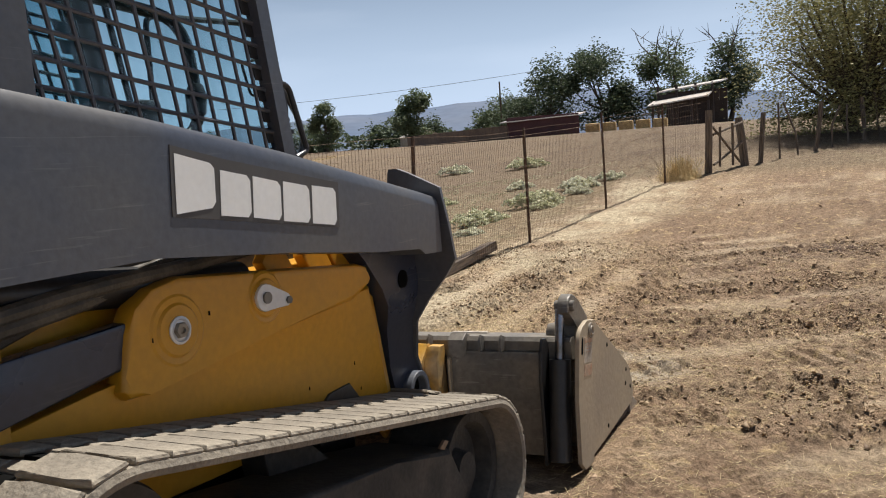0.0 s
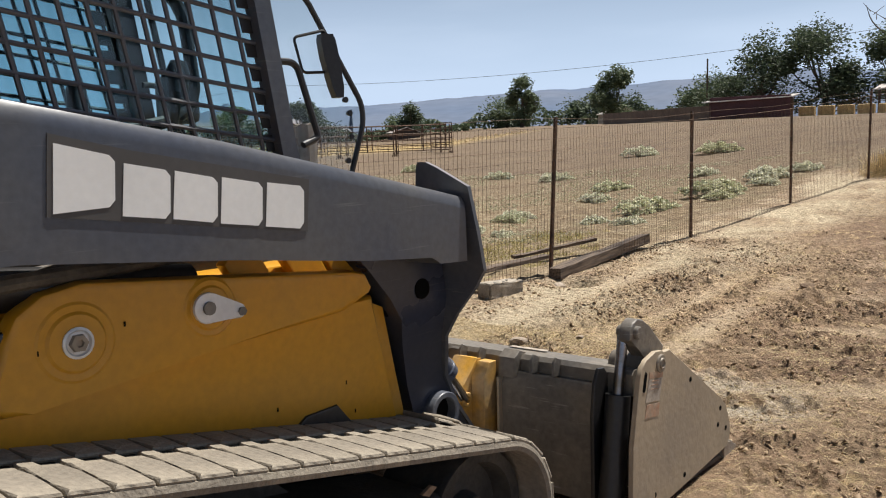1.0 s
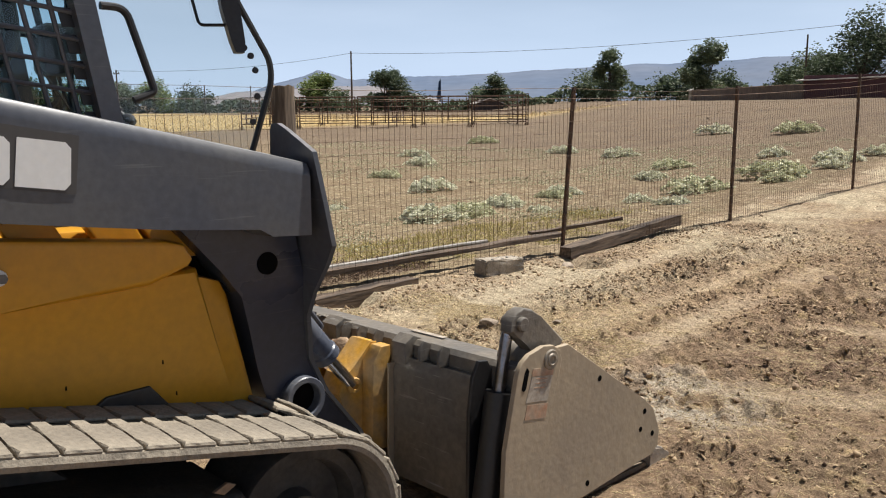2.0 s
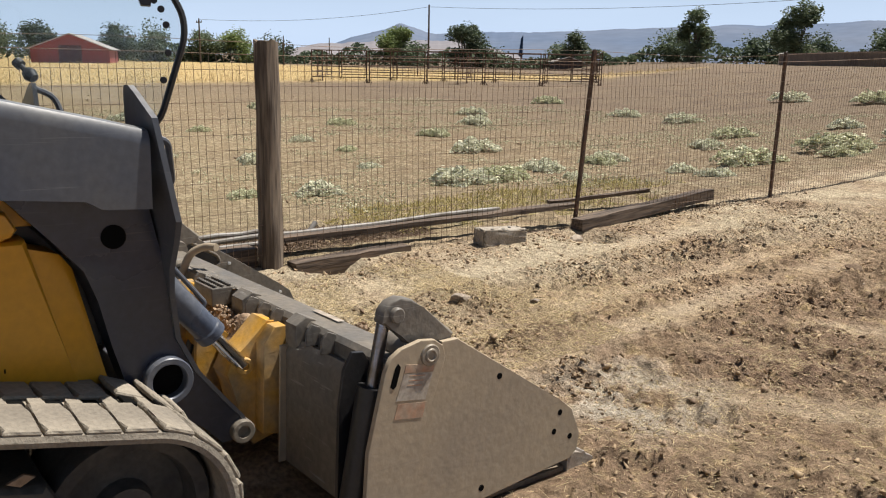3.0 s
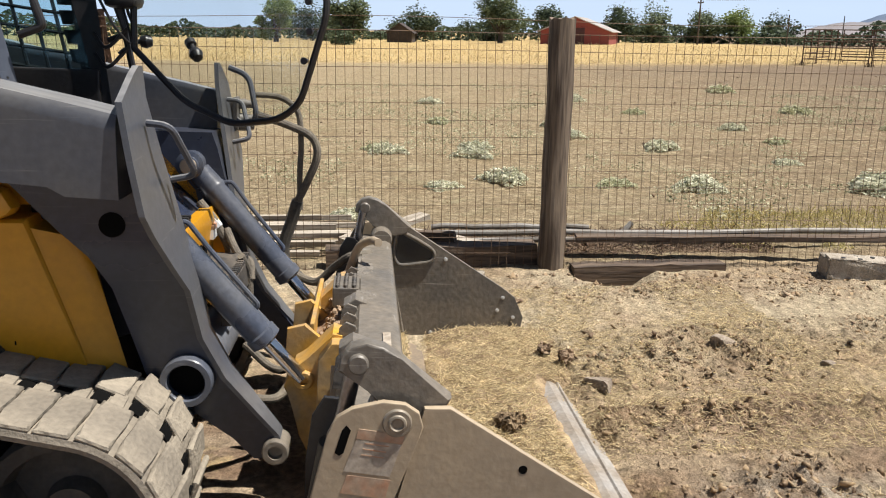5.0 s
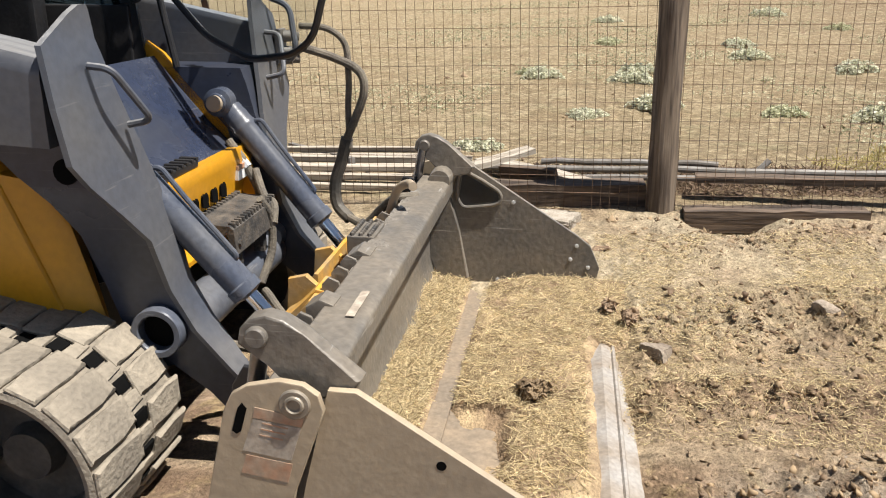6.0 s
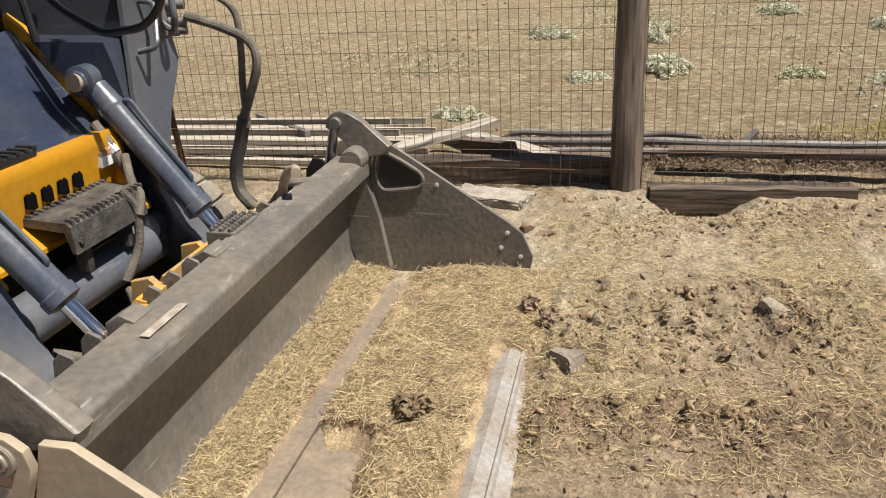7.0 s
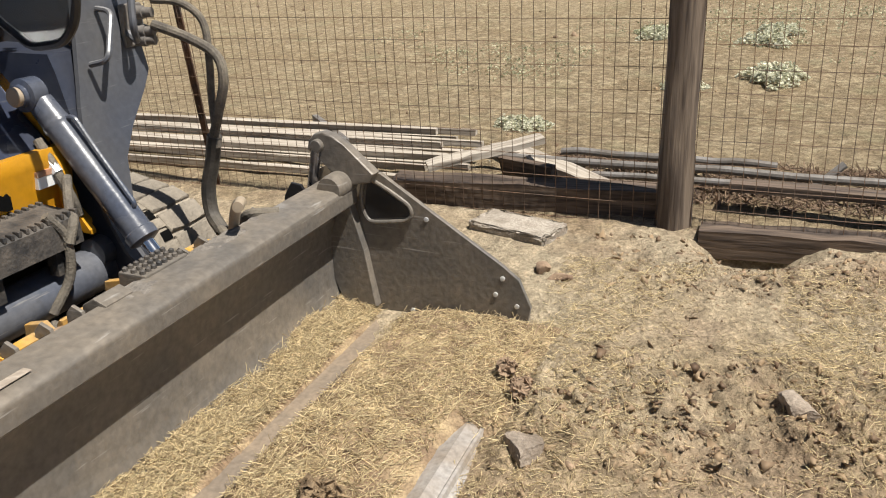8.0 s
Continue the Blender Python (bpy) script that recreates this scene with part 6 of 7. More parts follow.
BED = mat("straw_bedding", (0.44, 0.33, 0.19), 0.95, 0, 0.5, 9, 110, 1.0, (0.22, 0.15, 0.09), amount=0.8)
raw("straw_bedding", fv, np.stack([jj, jj + 1, jj + nbx + 1, jj + nbx], 1), BED, None, "heap of trampled straw and dirt lying in the bucket", "bedding", "stuff", True)
rb = np.random.default_rng(5)
n = 70000
sx, sy = rb.uniform(-1.02, 1.0, n), rb.uniform(-.045, .80, n)
sy[:16000] = rb.uniform(-.045, .125, 16000)
dens = fbm(sx * 3, sy * 3, 47, 3) + rb.uniform(-.3, .3, n)
k = ((dens > -.04) | (sy < .12)) & ((sy < .64) | (sx < -.4)) & (np.abs(sy - .165) > .04) & (step(-.05, .3, sx + .5 * fbm(sx * 2, sy * 2, 45, 3)) * step(.17, .21, sy) * step(.48, .38, sy + .25 * fbm(sx * 3, sy * 3, 46, 3)) < .4)
sx, sy = sx[k], sy[k]
sp3 = np.stack([sx, sy, fill(sx, sy) + .003], -1) @ fw[:3, :3].T + fw[:3, 3]
blades("loose_straw", sp3[:, 0], sp3[:, 1], sp3[:, 2], .034, .002, 6, LEAF_STRAW, "loose yellow straw lying in the bucket")
straw_patch(30000, -1.6, .3, .7, 2.0, 12, -.03, "loose straw over the dirt before the bucket", .026)
straw_patch(26000, -1.2, 1.6, .8, 2.8, 14, .03, "loose straw trodden into the dirt", .02)
straw_patch(18000, .9, 3.2, -.5, 3.4, 15, .03, "loose straw trodden into the dirt", .028)
straw_patch(9000, -1.9, 2.5, 2.0, 6.5, 16, .05, "loose straw trodden into the dirt", .03)
# brown litter in the pipe frame behind the fence
lr = np.random.default_rng(77)
lx, ly = lr.uniform(-3.0, -2.32, 9000), lr.uniform(.35, 2.7, 9000)
kl = fbm(lx * 3, ly * 2, 91, 3) + lr.uniform(-.15, .15, 9000) > -.06
blades("leaf_litter", lx[kl], ly[kl], height(lx[kl], ly[kl]) + .004, .05, .006, 78, LEAF_MULCH, "dark brown dry litter lying between pipes", .5, "litter")
# dirt heaped behind the bucket beam
mx_, my_ = np.arange(-.48, .241, .012), np.arange(-.245, -.075, .012)
MX, MY = np.meshgrid(mx_, my_)
mz_ = .468 + .08 * np.exp(-((MY + .155) / .05) ** 2) * (1 + fbm(MX * 5, MY * 5, 81, 3) * 1.6) + fbm(MX * 22, MY * 22, 83, 3) * .022 - .012
mv_ = np.stack([MX, MY, mz_], -1).reshape(-1, 3) @ fw[:3, :3].T + fw[:3, 3]
ia = (np.arange(len(my_) - 1)[:, None] * len(mx_) + np.arange(len(mx_) - 1)[None]).ravel()
raw("caked_dirt", mv_, np.stack([ia, ia + 1, ia + len(mx_) + 1, ia + len(mx_)], 1), CLOD, None, "brown dirt heap caked behind the bucket beam", "dirt", "stuff", True)
cx_, cy_ = np.arange(-.80, .241, .008), np.arange(-.10, .012, .008)
CX, CY = np.meshgrid(cx_, cy_)
cz_ = .600 + .034 * (fbm(CX * 6, CY * 9, 85, 4) + .02 - .30 * step(-.05, .01, CY) - .25 * step(-.55, -.78, CX) - .2 * step(.0, .2, CX)) + fbm(CX * 40, CY * 40, 87, 2) * .008
cv_ = np.stack([CX, CY, cz_], -1).reshape(-1, 3) @ fw[:3, :3].T + fw[:3, 3]
ib = (np.arange(len(cy_) - 1)[:, None] * len(cx_) + np.arange(len(cx_) - 1)[None]).ravel()
raw("caked_dirt", cv_, np.stack([ib, ib + 1, ib + len(cx_) + 1, ib + len(cx_)], 1), mat("grey_caked_mud", (0.22, 0.195, 0.165), 0.95, 0, 0.35, 12, 80, 0.8, (0.13, 0.115, 0.1), amount=0.6), None, "grey dried mud caked on the bucket beam", "dirt", "stuff", True)
bm = B()
for i in range(200):
    r_ = random.Random(i)
    my0 = r_.gauss(-.155, .03)
    c = LOADER @ Vector((r_.uniform(-.47, .23), my0, .458 + .085 * math.exp(-((my0 + .155) / .05) ** 2)))
    s_ = r_.uniform(.004, .015)
    bmesh.ops.create_icosphere(bm, subdivisions=1, radius=s_, matrix=Matrix.Translation(c) @ Euler((r_.uniform(0, 6), r_.uniform(0, 6), 0)).to_matrix().to_4x4() @ Matrix.Diagonal((1.2, .9, .7, 1)))
solo("caked_dirt", bm, CLOD, "brown dirt clods caked behind the bucket beam", "dirt", kind="stuff")


# ---- weeds ----
def weed_mesh(seed, material, leaves=500, leaf=.028):
    r = np.random.default_rng(seed)
    a, q = r.uniform(0, 2 * np.pi, leaves), np.sqrt(r.random(leaves))
    lob = 1 + .25 * np.sin(a * 3 + seed) + .15 * np.sin(a * 7 + seed * 2)
    x, y = np.cos(a) * q * lob * .5, np.sin(a) * q * lob * .5
    z = (1 - q ** 2.6) ** .6 * .27 * r.uniform(.45, 1.0, leaves) * (1 + .3 * np.sin(x * 14 + seed) * np.cos(y * 13)) + .015
    tv = np.array([(-.5, 0, 0), (0, -.35, .12), (.5, 0, .05), (0, .35, .12)], float)
    M = np.zeros((leaves, 3, 4))
    M[:, :, :3] = turns(r, leaves) * (leaf * r.uniform(.6, 1.5, leaves))[:, None, None]
    M[:, 0, 3], M[:, 1, 3], M[:, 2, 3] = x, y, z
    v, f = scatter(tv, np.array([(0, 1, 2, 3)]), M)
    stems = 40
    st = np.array([(-.02, 0, 0), (.02, 0, 0), (0, .02, 0), (0, 0, 1)], float)
    S = np.zeros((stems, 3, 4))
    sa, sr = r.uniform(0, 2 * np.pi, stems), r.uniform(.05, .45, stems)
    S[:, 0, 0] = S[:, 1, 1] = .15
    S[:, 0, 2], S[:, 1, 2], S[:, 2, 2] = np.cos(sa) * sr, np.sin(sa) * sr, .03 + .16 * (1 - sr * 2).clip(0)
    v2, f2 = scatter(st, np.array([(0, 1, 3, 3), (1, 2, 3, 3), (2, 0, 3, 3)]), S)
    tri = np.concatenate([f[:, [0, 1, 2]], f[:, [0, 2, 3]], f2[:, :3] + len(v)])
    vv = np.concatenate([v, v2])
    ob = raw("weed_clump", vv, tri, material)
    me = ob.data
    bpy.data.objects.remove(ob)
    return me


WEEDS = [weed_mesh(s, m_, 2000, .06) for s, m_ in ((1, LEAF_WEED), (2, LEAF_WEED), (3, LEAF_WEEDG))]
spots = [(-6.02, 1.49, .6), (-7.86, 1.39, .55), (-5.7, 2.61, .42), (-5.46, 3.46, .62), (-5.25, 5.4, .9), (-5.2, 6.1, .8), (-8.1, 8.08, .95), (-8.57, 4.15, .6), (-10.66, 9.27, .7), (-8.19, .26, .55), (-5.61, .76, .38), (-11.87, 1.3, .5), (-11.28, 3.25, .55), (-3.8, -.12, .4), (-13.8, 5.5, .5), (-5.7, 7.39, .7), (-5.95, 9.1, .65), (-3.62, 9.4, 1.05), (-3.86, 8.2, .5), (-9.89, 3.15, .6), (-3.19, 11.2, 1.15), (-2.98, 13.1, 1.0), (-5.82, 11.7, .7), (-5.73, 8.7, .6), (-2.6, 14.1, .7), (-5.58, 7.29, .6), (-7.0, 20.8, 1.3), (-9.9, 21.9, 1.2), (-8.5, 1.5, .5), (-8.46, .18, .45), (-12.5, 12, .9), (-15, 14, .9), (-6.5, 13.5, .9), (-5.2, 15.5, .8), (-9.5, 16, 1.0), (-14, 9, .7), (-17, 5, .7), (-16, 1.5, .6), (-20, 10, .9), (-11, 6.3, .5), (-7.2, 5.3, .35), (-9.2, 6.2, .4), (-4.6, 6.9, .4), (-3.1, 7.9, .5), (-2.9, 10.6, .6), (-2.7, 12.2, .6), (-12.0, 17, .9), (-18, 20, 1.1)]
for i, (x, y, s_) in enumerate(spots):
    ob = new("weed_clump", WEEDS[(i * 7) % 3])
    ob.matrix_world = pose(x, y, on(x, y) - .01, 0, 0, i * 47) @ Matrix.Diagonal((s_ * .95, s_ * .8, s_ * .8, 1))
    tagged(ob, "low grey-green weed clump on bare dry field", "weed", "weed clumps in the field")
rw = np.random.default_rng(23)
n = 8000
wx, wy = -2.7 - 20 * rw.random(n) ** 1.3, rw.uniform(-3, 18, n)
ks = (fbm(wx * .5, wy * .5, 51, 3) > .0) & (wx < np.where(wy < 2.8, -6.6, -4.2) - 1.0 * np.sin(wy * 1.7))
wx, wy = wx[ks], wy[ks]
V, F, off = [], [], 0
for i in range(len(wx)):
    r = rw
    m_ = 14
    tv = np.array([(-.5, 0, 0), (0, -.35, .12), (.5, 0, .05), (0, .35, .12)], float)
    M = np.zeros((m_, 3, 4))
    M[:, :, :3] = turns(r, m_) * (.026 * r.uniform(.6, 1.4, m_))[:, None, None]
    rad = r.uniform(.03, .16)
    M[:, 0, 3], M[:, 1, 3] = wx[i] + r.normal(0, rad, m_), wy[i] + r.normal(0, rad, m_)
    M[:, 2, 3] = float(shape(wx[i], wy[i])) + r.uniform(.0, .05, m_)
    v, f = scatter(tv, np.array([(0, 1, 2, 3)]), M)
    V.append(v)
    F.append(f + off)
    off += len(v)
raw("small_weeds", np.concatenate(V), np.concatenate(F), leaf_mat("pale_small_weed", (0.2, 0.205, 0.11), (0.6, 0.57, 0.39)), None, "small pale weeds dotted over the dry field", "weeds", "stuff")
# dry yellow weeds behind the fence
n = 9000
dx, dy = rw.uniform(-4.2, -2.3, n), rw.uniform(2.2, 7.0, n)
kk = fbm(dx * 1.6, dy * 1.6, 61, 3) + .3 * np.exp(-((dx + 3.3) / .5) ** 2 - ((dy - 3.5) / .9) ** 2) > .10
dx, dy = dx[kk], dy[kk]
blades("dry_weeds", dx, dy, height(dx, dy), .07, .005, 31, LEAF_SCRUB, "dry yellow weeds behind the fence", 1.0, "weeds")
n = 2600
dx, dy = -1.0 + rw.normal(0, .14, n), 13.3 + rw.normal(0, .16, n)
blades("dry_weeds", dx, dy, height(dx, dy), .3, .006, 32, LEAF_DRY, "dry yellow bush at the fence foot", 1.0, "weeds")
# golden grass across the far side of the field
n = 30000
q = rw.random(n)
dx, dy = -40 - 55 * q ** 1.5 + rw.normal(0, .5, n), rw.uniform(-40, 62, n)
blades("golden_grass", dx, dy, shape(dx, dy), .26, .02, 33, LEAF_DRY, "tall golden dry grass across the far field", 1.1, "grass")


# ---- corral ----
def corral_panel():
    p = thing("corral_panel", "rusty brown tubular steel corral panel standing in the field", "corral panel", "corral panels")
    L, h = 3.1, 1.82
    for k in range(6):
        bm = B()
        z = .34 + k * .292
        sweep(bm, [(0, 0, z), (L, 0, z)], .026, 6)
        part("rail", bm, RUST, p)
    for x in (0.0, L * .5, L):
        bm = B()
        sweep(bm, [(x, 0, 0 if x != L * .5 else .3), (x, 0, h)], .03, 6)
        part("upright", bm, RUST, p)
    for x in (.0, L):
        bm = B()
        sweep(bm, [(x - .14, .0, 0), (x, 0, .3), (x + .14, 0, 0)], .022, 6)
        part("foot", bm, RUST, p)
    return p


c0, c1 = Vector((-38.9, 22.6)), Vector((-27.8, 36.0))
cd = (c1 - c0)
proto = corral_panel()
yaw = math.degrees(math.atan2(cd.y, cd.x))
first = True
for i in range(5):
    q = c0 + cd * (i * .186)
    m_ = pose(q.x, q.y, float(shape(q.x, q.y)) - .02, 0, 0, yaw + (3 if i % 2 else -3))
    if first:
        proto.matrix_world, first = m_, False
    else:
        copy_thing(proto, m_)
for i in range(5):
    q = c0 + cd * (i * .186 + .05) + Vector((-cd.y, cd.x)).normalized() * 6.0
    copy_thing(proto, pose(q.x, q.y, float(shape(q.x, q.y)) - .02, 0, 0, yaw + (2 if i % 2 else -4)))
for base_, ang in ((c0, yaw + 88), (c0 + cd.normalized() * 8.2, yaw + 80), (c1 - cd.normalized() * 1.2, yaw + 92)):
    for k in range(2):
        d_ = Vector((math.cos(radians(ang)), math.sin(radians(ang))))
        q = base_ + d_ * 3.0 * k
        copy_thing(proto, pose(q.x, q.y, float(shape(q.x, q.y)) - .02, 0, 0, ang))


# ---- trees ----
def tree(name, x, y, h, w, seed, material, label, leaves=2600, leaf=.32, trunk=.25, bare=0.0, low=.25, lobes=9, dead=0):
    r = np.random.default_rng(seed)
    t = thing(name, label, "tree", at=pose(x, y, float(shape(x, y)) - .1))
    bm = B()
    top = Vector((r.normal(0, .05) * w, r.normal(0, .05) * w, h * .6))
    sweep(bm, spline([(0, 0, -.2), (r.normal(0, .03) * w, 0, h * .2), top * .75 + Vector((.03 * w, 0, 0)), top], 4), [trunk * (1 - .8 * i / 12) for i in range(13)], 8)
    cents = []
    for k in range(lobes):
        a = 2 * math.pi * k / lobes + r.uniform(-.4, .4)
        zz = h * (low + (1 - low) * r.uniform(.06, .85))
        rad = w * .5 * r.uniform(.25, .75) * (1 - .45 * abs(zz / h - .5))
        c = Vector((math.cos(a) * rad, math.sin(a) * rad, zz))
        cents.append((c, w * r.uniform(.12, .27)))
        s0 = Vector((0, 0, h * r.uniform(.12, .4)))
        sweep(bm, spline([s0, s0 * .4 + c * .5 + Vector((0, 0, -.04 * h)), c], 3), [trunk * .45 * (1 - .8 * i / 6) for i in range(7)], 6)
    cents.append((Vector((0, 0, h * .8)), w * .26))
    for k in range(dead):
        a = r.uniform(0, 6.28)
        p0 = Vector((math.cos(a) * w * .1, math.sin(a) * w * .1, h * .8))
        p1 = p0 + Vector((r.normal(0, .12) * w, r.normal(0, .12) * w, h * r.uniform(.25, .42)))
        sweep(bm, spline([p0, (p0 + p1) * .5 + Vector((r.normal(0, .04) * w, 0, 0)), p1], 3), [.09, .08, .07, .06, .05, .035, .02], 5)
        for _ in range(3):
            f = r.uniform(.4, .9)
            b0 = p0 * (1 - f) + p1 * f
            sweep(bm, [b0, b0 + Vector((r.normal(0, .1) * w, r.normal(0, .1) * w, h * r.uniform(.05, .16)))], [.04, .015], 4)
    part("trunk", bm, BARK, t, "brown trunk and limbs")
    n = int(leaves * (1.8 if leaf < .2 else 3.6))
    leaf = leaf * (1.0 if leaf < .2 else .72)
    which = r.integers(0, len(cents), n)
    C = np.array([tuple(c) for c, _ in cents])[which]
    R = np.array([q for _, q in cents])[which]
    d = r.normal(0, 1, (n, 3))
    d /= np.linalg.norm(d, axis=1)[:, None]
    rad = R * (r.random(n) ** .5 + .18 * r.random(n) ** 6) * (1 + .35 * np.sin(d[:, 0] * 5 + which) * np.cos(d[:, 2] * 4 + which * 2))
    P = C + d * rad[:, None] * np.array([1.0, 1.0, .85])
    P = P[P[:, 2] > h * low * .45]
    n = len(P)
    tv = np.array([(-.5, 0, 0), (0, -.32, .1), (.5, 0, 0), (0, .32, .1)], float)
    M = np.zeros((n, 3, 4))
    M[:, :, :3] = turns(r, n) * (leaf * r.uniform(.5, 1.5, n))[:, None, None]
    M[:, :, 3] = P
    v, f = scatter(tv, np.array([(0, 1, 2, 3)]), M)
    raw("crown", v, f, material, t, "uneven leafy crown")
    return t


D1 = "dark green tree behind the far field edge"
tree("tree", -21.1, 82, 8.6, 10.5, 1, LEAF_DARK, "dense dark green tree beside the ranch sheds", 5200, .34, .35, low=.1, lobes=12)
tree("tree", -26.5, 80, 8.4, 8.5, 2, LEAF_DARK, "leafy green tree beside the ranch sheds", 3200, .34, .3, low=.1)
tree("tree", -15.2, 84, 8.6, 9.0, 3, LEAF_MID, "green tree with bare dead top branches", 3600, .34, .3, low=.1, dead=5)
tree("tree", -9.5, 86, 8.6, 8, 4, LEAF_DARK, "green tree with bare dead top branches", 3400, .34, .3, low=.1, dead=3)
tree("tree", -31.5, 84, 4.5, 6, 5, LEAF_DARK, D1, 1800, .34, .25, low=.05)
tree("tree", -55.7, 104, 7.8, 7.6, 6, LEAF_MID, "rounded olive-green tree beyond the field", 4200, .4, .35, low=.05)
tree("tree", -66.1, 97, 7.6, 6.0, 7, LEAF_MID, "tall grey-green tree beyond the field", 3600, .38, .35, low=.05)
tree("tree", -45, 112, 6.2, 10, 8, LEAF_MID, "pale green tree beyond the field", 2800, .4, .3, low=.1)
tree("tree", -96.9, 82.5, 6.6, 6.6, 9, LEAF_DARK, "rounded dark tree near a utility pole", 3000, .4, .4, low=.1)
tree("tree", -111, 79.5, 6.2, 6.4, 10, LEAF_LIGHT, "bright yellow-green tree beyond the corral", 2800, .42, .4, low=.1)
tree("tree", -86, 95, 5.6, 5.6, 11, LEAF_DARK, "dark rounded tree beyond the corral", 2200, .4, .3, low=.1)
tree("tree", -105.4, 18.0, 6.0, 7.2, 12, LEAF_MID, "tall open grey-green tree beyond the straw field", 2400, .36, .4, low=.3, lobes=11)
tree("tree", -87, -1.0, 4.3, 5.6, 13, LEAF_MID, "wide rounded tree beyond the straw field", 2600, .4, .35, low=.05)
tree("tree", -114, 26.5, 4.6, 6.0, 14, LEAF_DARK, "dark tree beside the red barn", 2400, .4, .35, low=.1)
tree("tree", -98, -9.5, 5.0, 4.8, 15, LEAF_LIGHT, "bright green tree beyond the straw field", 2600, .4, .35, low=.15)
for i, (x, y, h, w, m_) in enumerate(((-122, 44, 5.2, 9, LEAF_MID), (-124, 52, 4.4, 7, LEAF_MID), (-124, 58, 5.2, 7, LEAF_LIGHT), (-120, 38, 5.0, 8, LEAF_DARK), (-128, 66, 4.2, 8, LEAF_DARK), (-126, 20, 4.2, 10, LEAF_DARK), (-118, 8, 3.8, 9, LEAF_DARK), (-112, -6, 3.8, 9, LEAF_DARK), (-70, 122, 4.2, 8, LEAF_DARK), (-78, 110, 4.6, 9, LEAF_MID), (-62, 122, 4.0, 9, LEAF_DARK), (-104, 92, 3.6, 8, LEAF_DARK), (-116, 86, 3.4, 8, LEAF_MID), (-92, 100, 3.4, 9, LEAF_MID), (-53, 124, 5.0, 9, LEAF_DARK))):
    tree("tree", x, y, h, w, 40 + i, m_, "low dark tree in the far tree line", 1400, .45, .25, low=.05)
# low hedge line along the far edge
n = 24000
tq = rw.random(n)
ang = np.radians(20 + 92 * tq)
dist = 138 + rw.normal(0, 2.5, n)
hz = rw.random(n) ** .8 * (2.3 + 1.4 * fbm(tq * 60, tq * 0 + 3, 71, 3) * 3)
M = np.zeros((n, 3, 4))
M[:, :, :3] = turns(rw, n) * (.6 * rw.uniform(.5, 1.4, n))[:, None, None]
hx_, hy_ = -np.sin(ang) * dist, np.cos(ang) * dist
M[:, 0, 3], M[:, 1, 3], M[:, 2, 3] = hx_, hy_, shape(hx_, hy_) + hz.clip(0, 4)
v, f = scatter(np.array([(-.5, 0, 0), (0, -.4, .1), (.5, 0, 0), (0, .4, .1)]), np.array([(0, 1, 2, 3)]), M)
raw("far_hedge", v, f, LEAF_DARK, None, "low dark hedge line along the far field edge", "hedge", "stuff")
# wide olive tree near the gate
tree("mesquite_tree", 2.2, 21.0, 4.5, 6.8, 21, LEAF_OLIVE, "wide olive tree with sparse twiggy crown beside the gate", 34000, .065, .2, low=.06, lobes=60, dead=10)
rt = random.Random(9)
bm = B()
for k in range(90):
    a, el = rt.uniform(0, 6.28), rt.uniform(.0, 1.3)
    p0 = Vector((0, 0, rt.uniform(.5, 1.3)))
    d_ = Vector((math.cos(a) * math.cos(el), math.sin(a) * math.cos(el), math.sin(el)))
    L = rt.uniform(1.6, 3.2)
    sweep(bm, spline([p0, p0 + d_ * L * .5 + Vector((0, 0, .2)), p0 + d_ * L + Vector((rt.gauss(0, .3), rt.gauss(0, .3), rt.uniform(-.5, .1)))], 3), [.022, .019, .016, .013, .010, .007, .004], 4, False)
solo("brushwood", bm, BARK, "tangle of thin brown twigs under the olive tree crown", "twigs", kind="stuff").matrix_world = pose(2.2, 21.0, on(2.2, 21.0))


# ---- farm buildings ----
def gabled(name, x, y, yaw, w, d, hw, hr, wall, roofm, label, over=.3, doors=()):
    """w across the gable, d along the ridge."""
    t = thing(name, label, "building", at=pose(x, y, float(shape(x, y)) - .15, 0, 0, yaw))
    bm = B()
    prism(bm, [(-w / 2, 0), (-w / 2, hw), (0, hr), (w / 2, hw), (w / 2, 0)], 0, d, 0, 1)
    part("wall", bm, wall, t)
    for s in (1, -1):
        bm = B()
        sl = (hr - hw) / (w / 2)
        prism(bm, [(0, hr + .03), (0, hr + .12), (s * (w / 2 + over), hw - sl * over + .12), (s * (w / 2 + over), hw - sl * over + .03)], -over, d + over, 0, 1)
        part("roof", bm, roofm, t)
    for dx_, dw, dh in doors:
        bm = B()
        box(bm, dx_ - dw / 2, dx_ + dw / 2, -.06, 0.02, .05, dh, .01)
        part("door", bm, REDWALL, t)
        bm = B()
        box(bm, dx_ - dw / 2 - .12, dx_ + dw / 2 + .12, -.05, .01, dh, dh + .14, .01)
        part("door_trim", bm, BARNRED, t)
    return t


gabled("red_barn", -98.2, 25.8, 68, 8.2, 12, 1.7, 3.3, BARNRED, ROOFTIN, "red wooden barn with pale roof beyond the straw field", .4, ((0, 2.4, 2.1),))
gabled("shed", -106.8, 5.2, 80, 3.2, 4, 1.4, 2.45, SHEDWOOD, SHEDWOOD, "small dark wooden shed beyond the straw field")
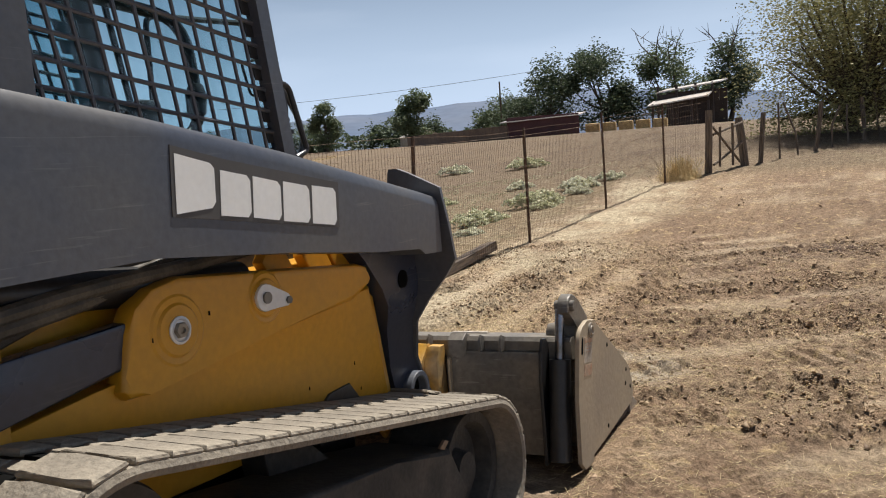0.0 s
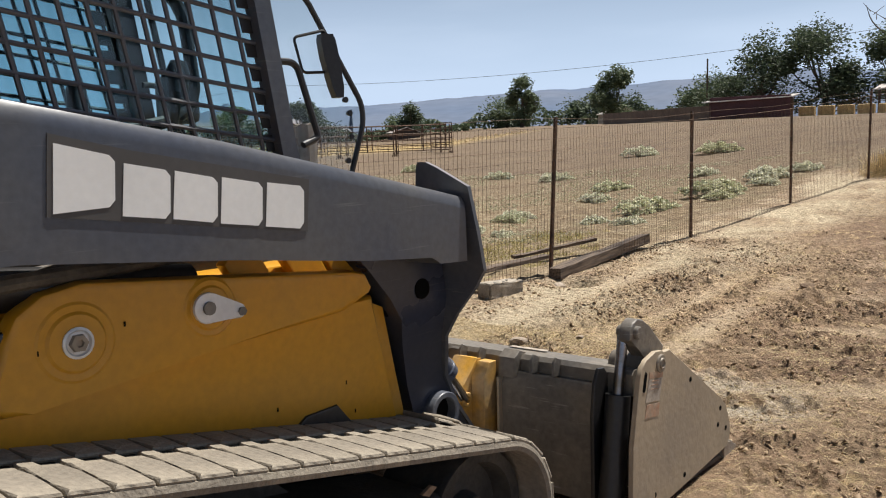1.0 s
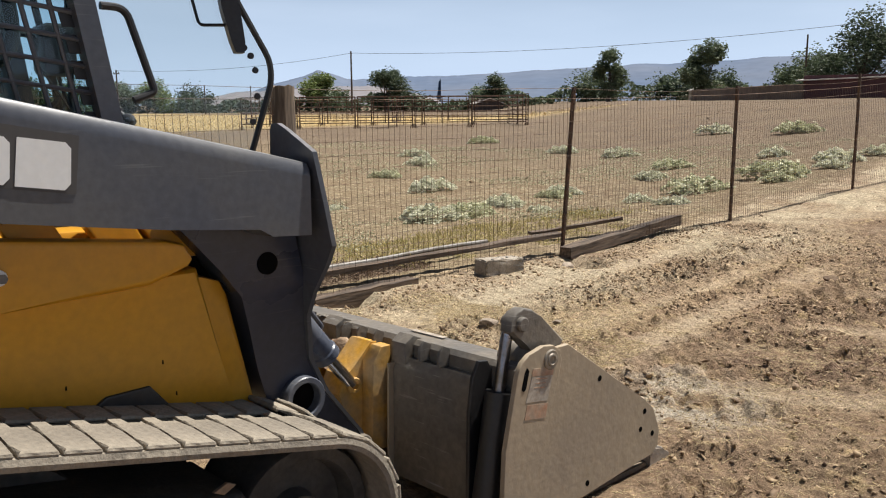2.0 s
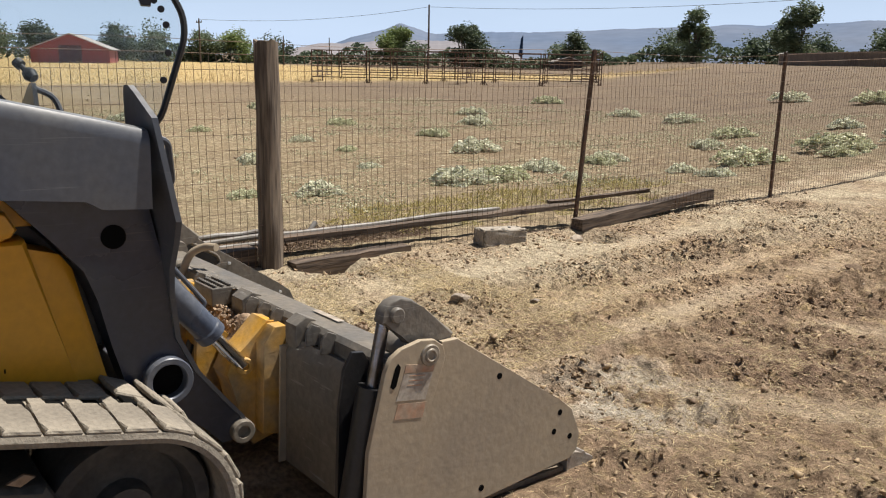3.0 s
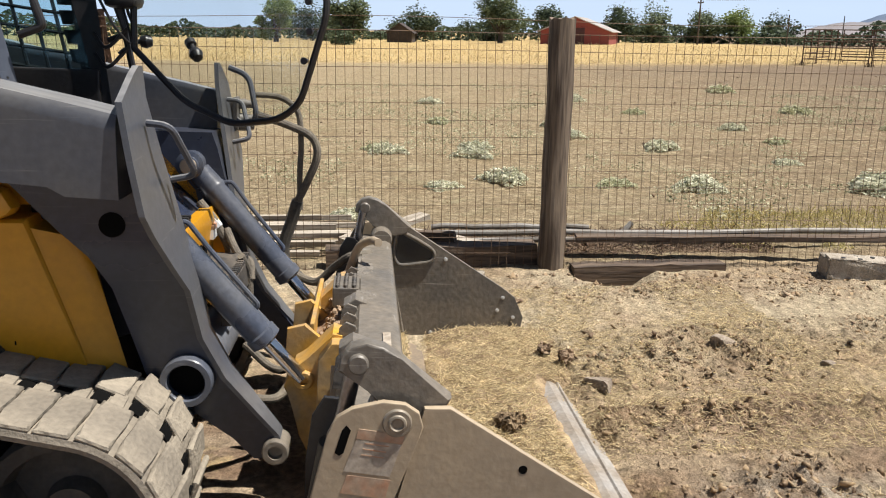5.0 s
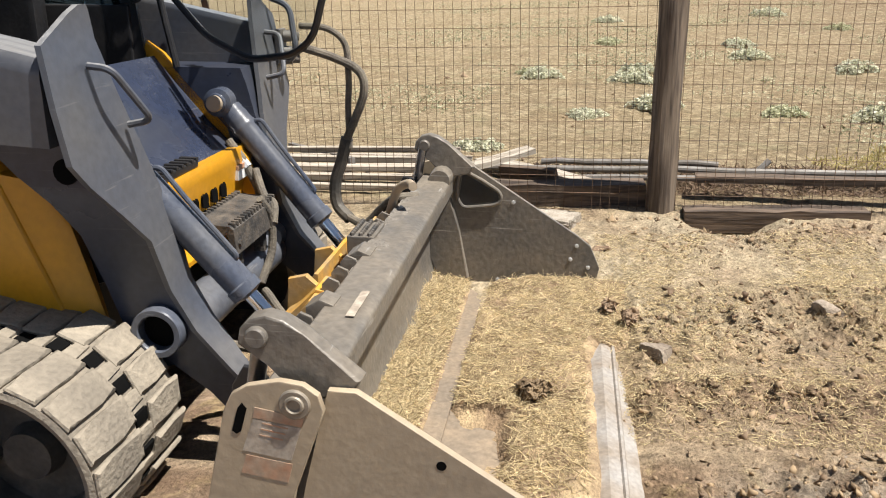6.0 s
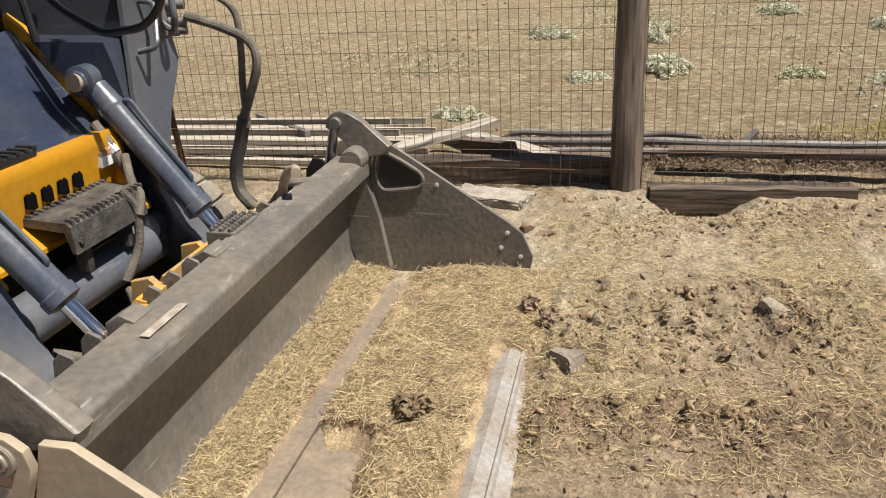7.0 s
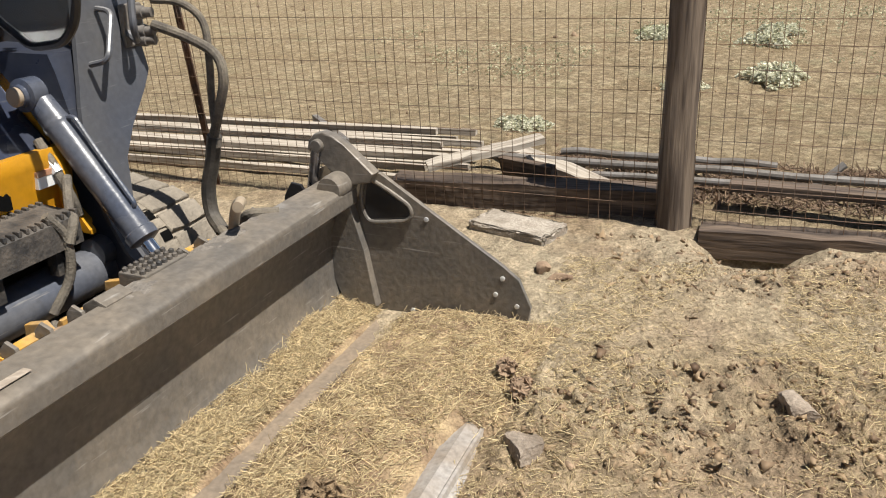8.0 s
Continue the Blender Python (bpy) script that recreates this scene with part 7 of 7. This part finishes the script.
# low shed with a long dark wall
shed = thing("low_shed", "low dark red shed with pale tin roof edge", "building")
def wall_run(parent, name, a, b, h, th, material, z0=-.2):
    bm = B()
    a, b = Vector(a), Vector(b)
    L = (b - a).length
    yaw_ = math.atan2((b - a).y, (b - a).x)
    box(bm, 0, L, -th / 2, th / 2, z0, h, .01)
    ob = part(name, bm, material, parent)
    ob.matrix_basis = Matrix.Translation((a.x, a.y, float(shape(a.x, a.y)))) @ Matrix.Rotation(yaw_, 4, 'Z')
    return ob
wall_run(shed, "wall", (-21.2, 55.0), (-16.2, 56.5), 1.55, .2, REDWALL)
wall_run(shed, "wall", (-21.2, 55.0), (-22.6, 59.5), 1.5, .2, REDWALL)
bm = B()
loft(bm, [[(-21.6, 54.4, 2.75), (-21.6, 54.4, 2.82), (-22.8, 60, 3.12), (-22.8, 60, 3.05)], [(-16.0, 56.1, 2.93), (-16.0, 56.1, 3.0), (-17.2, 61.6, 3.3), (-17.2, 61.6, 3.23)]])
part("roof", bm, ROOFTIN, shed)
# open hay barn up the slope
hay = thing("pole_barn", "open dark pole barn with pale tin roofs", "building")
hz0 = float(shape(-10, 66))
for z, x0, x1, y0, y1 in ((2.75, -12.6, -7.6, 66.5, 71), (1.65, -12.9, -8.2, 64.2, 66.6)):
    bm = B()
    loft(bm, [[(x0, y0, hz0 + z), (x0, y0, hz0 + z + .1), (x0, y1, hz0 + z + .5), (x0, y1, hz0 + z + .4)], [(x1, y0, hz0 + z + .45), (x1, y0, hz0 + z + .55), (x1, y1, hz0 + z + .95), (x1, y1, hz0 + z + .85)]])
    part("roof", bm, ROOFTIN, hay)
# near-black walls hold the shade under the open barn's roofs in their colour
wall_run(hay, "wall", (-12.6, 70.5), (-7.6, 70.5), 2.9, .2, SHEDWOOD)
wall_run(hay, "wall", (-12.5, 66.7), (-7.7, 66.7), 2.6, .15, SHEDWOOD, 1.8)
for x in (-12.5, -11, -9.5, -8.2):
    bm = B()
    sweep(bm, [(x, 64.4, hz0 - .3), (x, 64.4, hz0 + 1.85)], .1, 8)
    part("pole", bm, SHEDWOOD, hay)
    bm = B()
    sweep(bm, [(x, 66.6, hz0 - .3), (x, 66.6, hz0 + 3.3)], .1, 8)
    part("pole", bm, SHEDWOOD, hay)
for i in range(5):
    bm = B()
    box(bm, -.55, .55, -.4, .4, 0, .75, .08)
    solo("hay_bale", bm, STRAW, "pale straw bale stacked by the pole barn", "hay bale", "hay bales", at=pose(-17 + i * 1.35, 62.8, float(shape(-15, 62.8)) - .05, 0, 0, 8))
# long dark board fence towards the trees
BOARDDARK = mat("dark_board_fence", (0.1, 0.07, 0.055), 0.9, 0, 0.35, 1.2, 10, 0.3, (0.16, 0.12, 0.09))
bf = thing("board_fence", "long dark brown board fence along the far field edge", "fence")
pts = [(-21.2, 55), (-26, 58.5), (-31, 63), (-38, 70)]
for a, b in zip(pts, pts[1:]):
    wall_run(bf, "board_panel", a, b, 1.0, .12, BOARDDARK)
gabled("far_house", -58, 112, 40, 5, 7, 1.6, 2.5, ROOFTIN, ROOFTIN, "low pale house among the far trees")
gabled("far_house", -84, 92, 50, 4, 8, 1.2, 1.9, SHEDWOOD, ROOFTIN, "long low shed with pale roof beyond the corral")


# ---- utility poles and wires ----
def pole(x, y, h, arm=True, r=.14):
    t = thing("utility_pole", "tall dark wooden utility pole with crossarm", "utility pole", "utility poles", at=pose(x, y, float(shape(x, y)) - .3))
    bm = B()
    sweep(bm, [(0, 0, 0), (0, 0, h)], [r, r * .7], 8)
    part("shaft", bm, BARK, t)
    if arm:
        bm = B()
        box(bm, -.9, .9, -.06, .06, h - .55, h - .42, .01)
        part("crossarm", bm, BARK, t)
        for k in (-.8, 0, .8):
            bm = B()
            sweep(bm, [(k, 0, h - .45), (k, 0, h - .25)], .05, 6)
            part("insulator", bm, BARK, t)


pole(-84.2, 65.8, 8.3, False)
pole(-107.9, 45.1, 6.2)
pole(-38.0, 95.0, 7.5, False)
pole(-119, 72, 4.6, False, .1)
pole(-101, 54, 4.2, False, .1)
bm = B()
for a, b, sag in (((-84.2, 65.8, 7.9), (-9, 88, 10.5), 1.6), ((-84.2, 65.8, 7.9), (-108, 45, 6.0), .8), ((-9, 88, 10.5), (40, 80, 12), 1.5)):
    pts = []
    for i in range(25):
        t = i / 24
        p = Vector(a).lerp(Vector(b), t)
        pts.append((p.x, p.y, p.z - sag * 4 * t * (1 - t)))
    sweep(bm, pts, .02, 4, False)
solo("power_line", bm, BLACK, "thin sagging overhead wire across the sky", "wire")
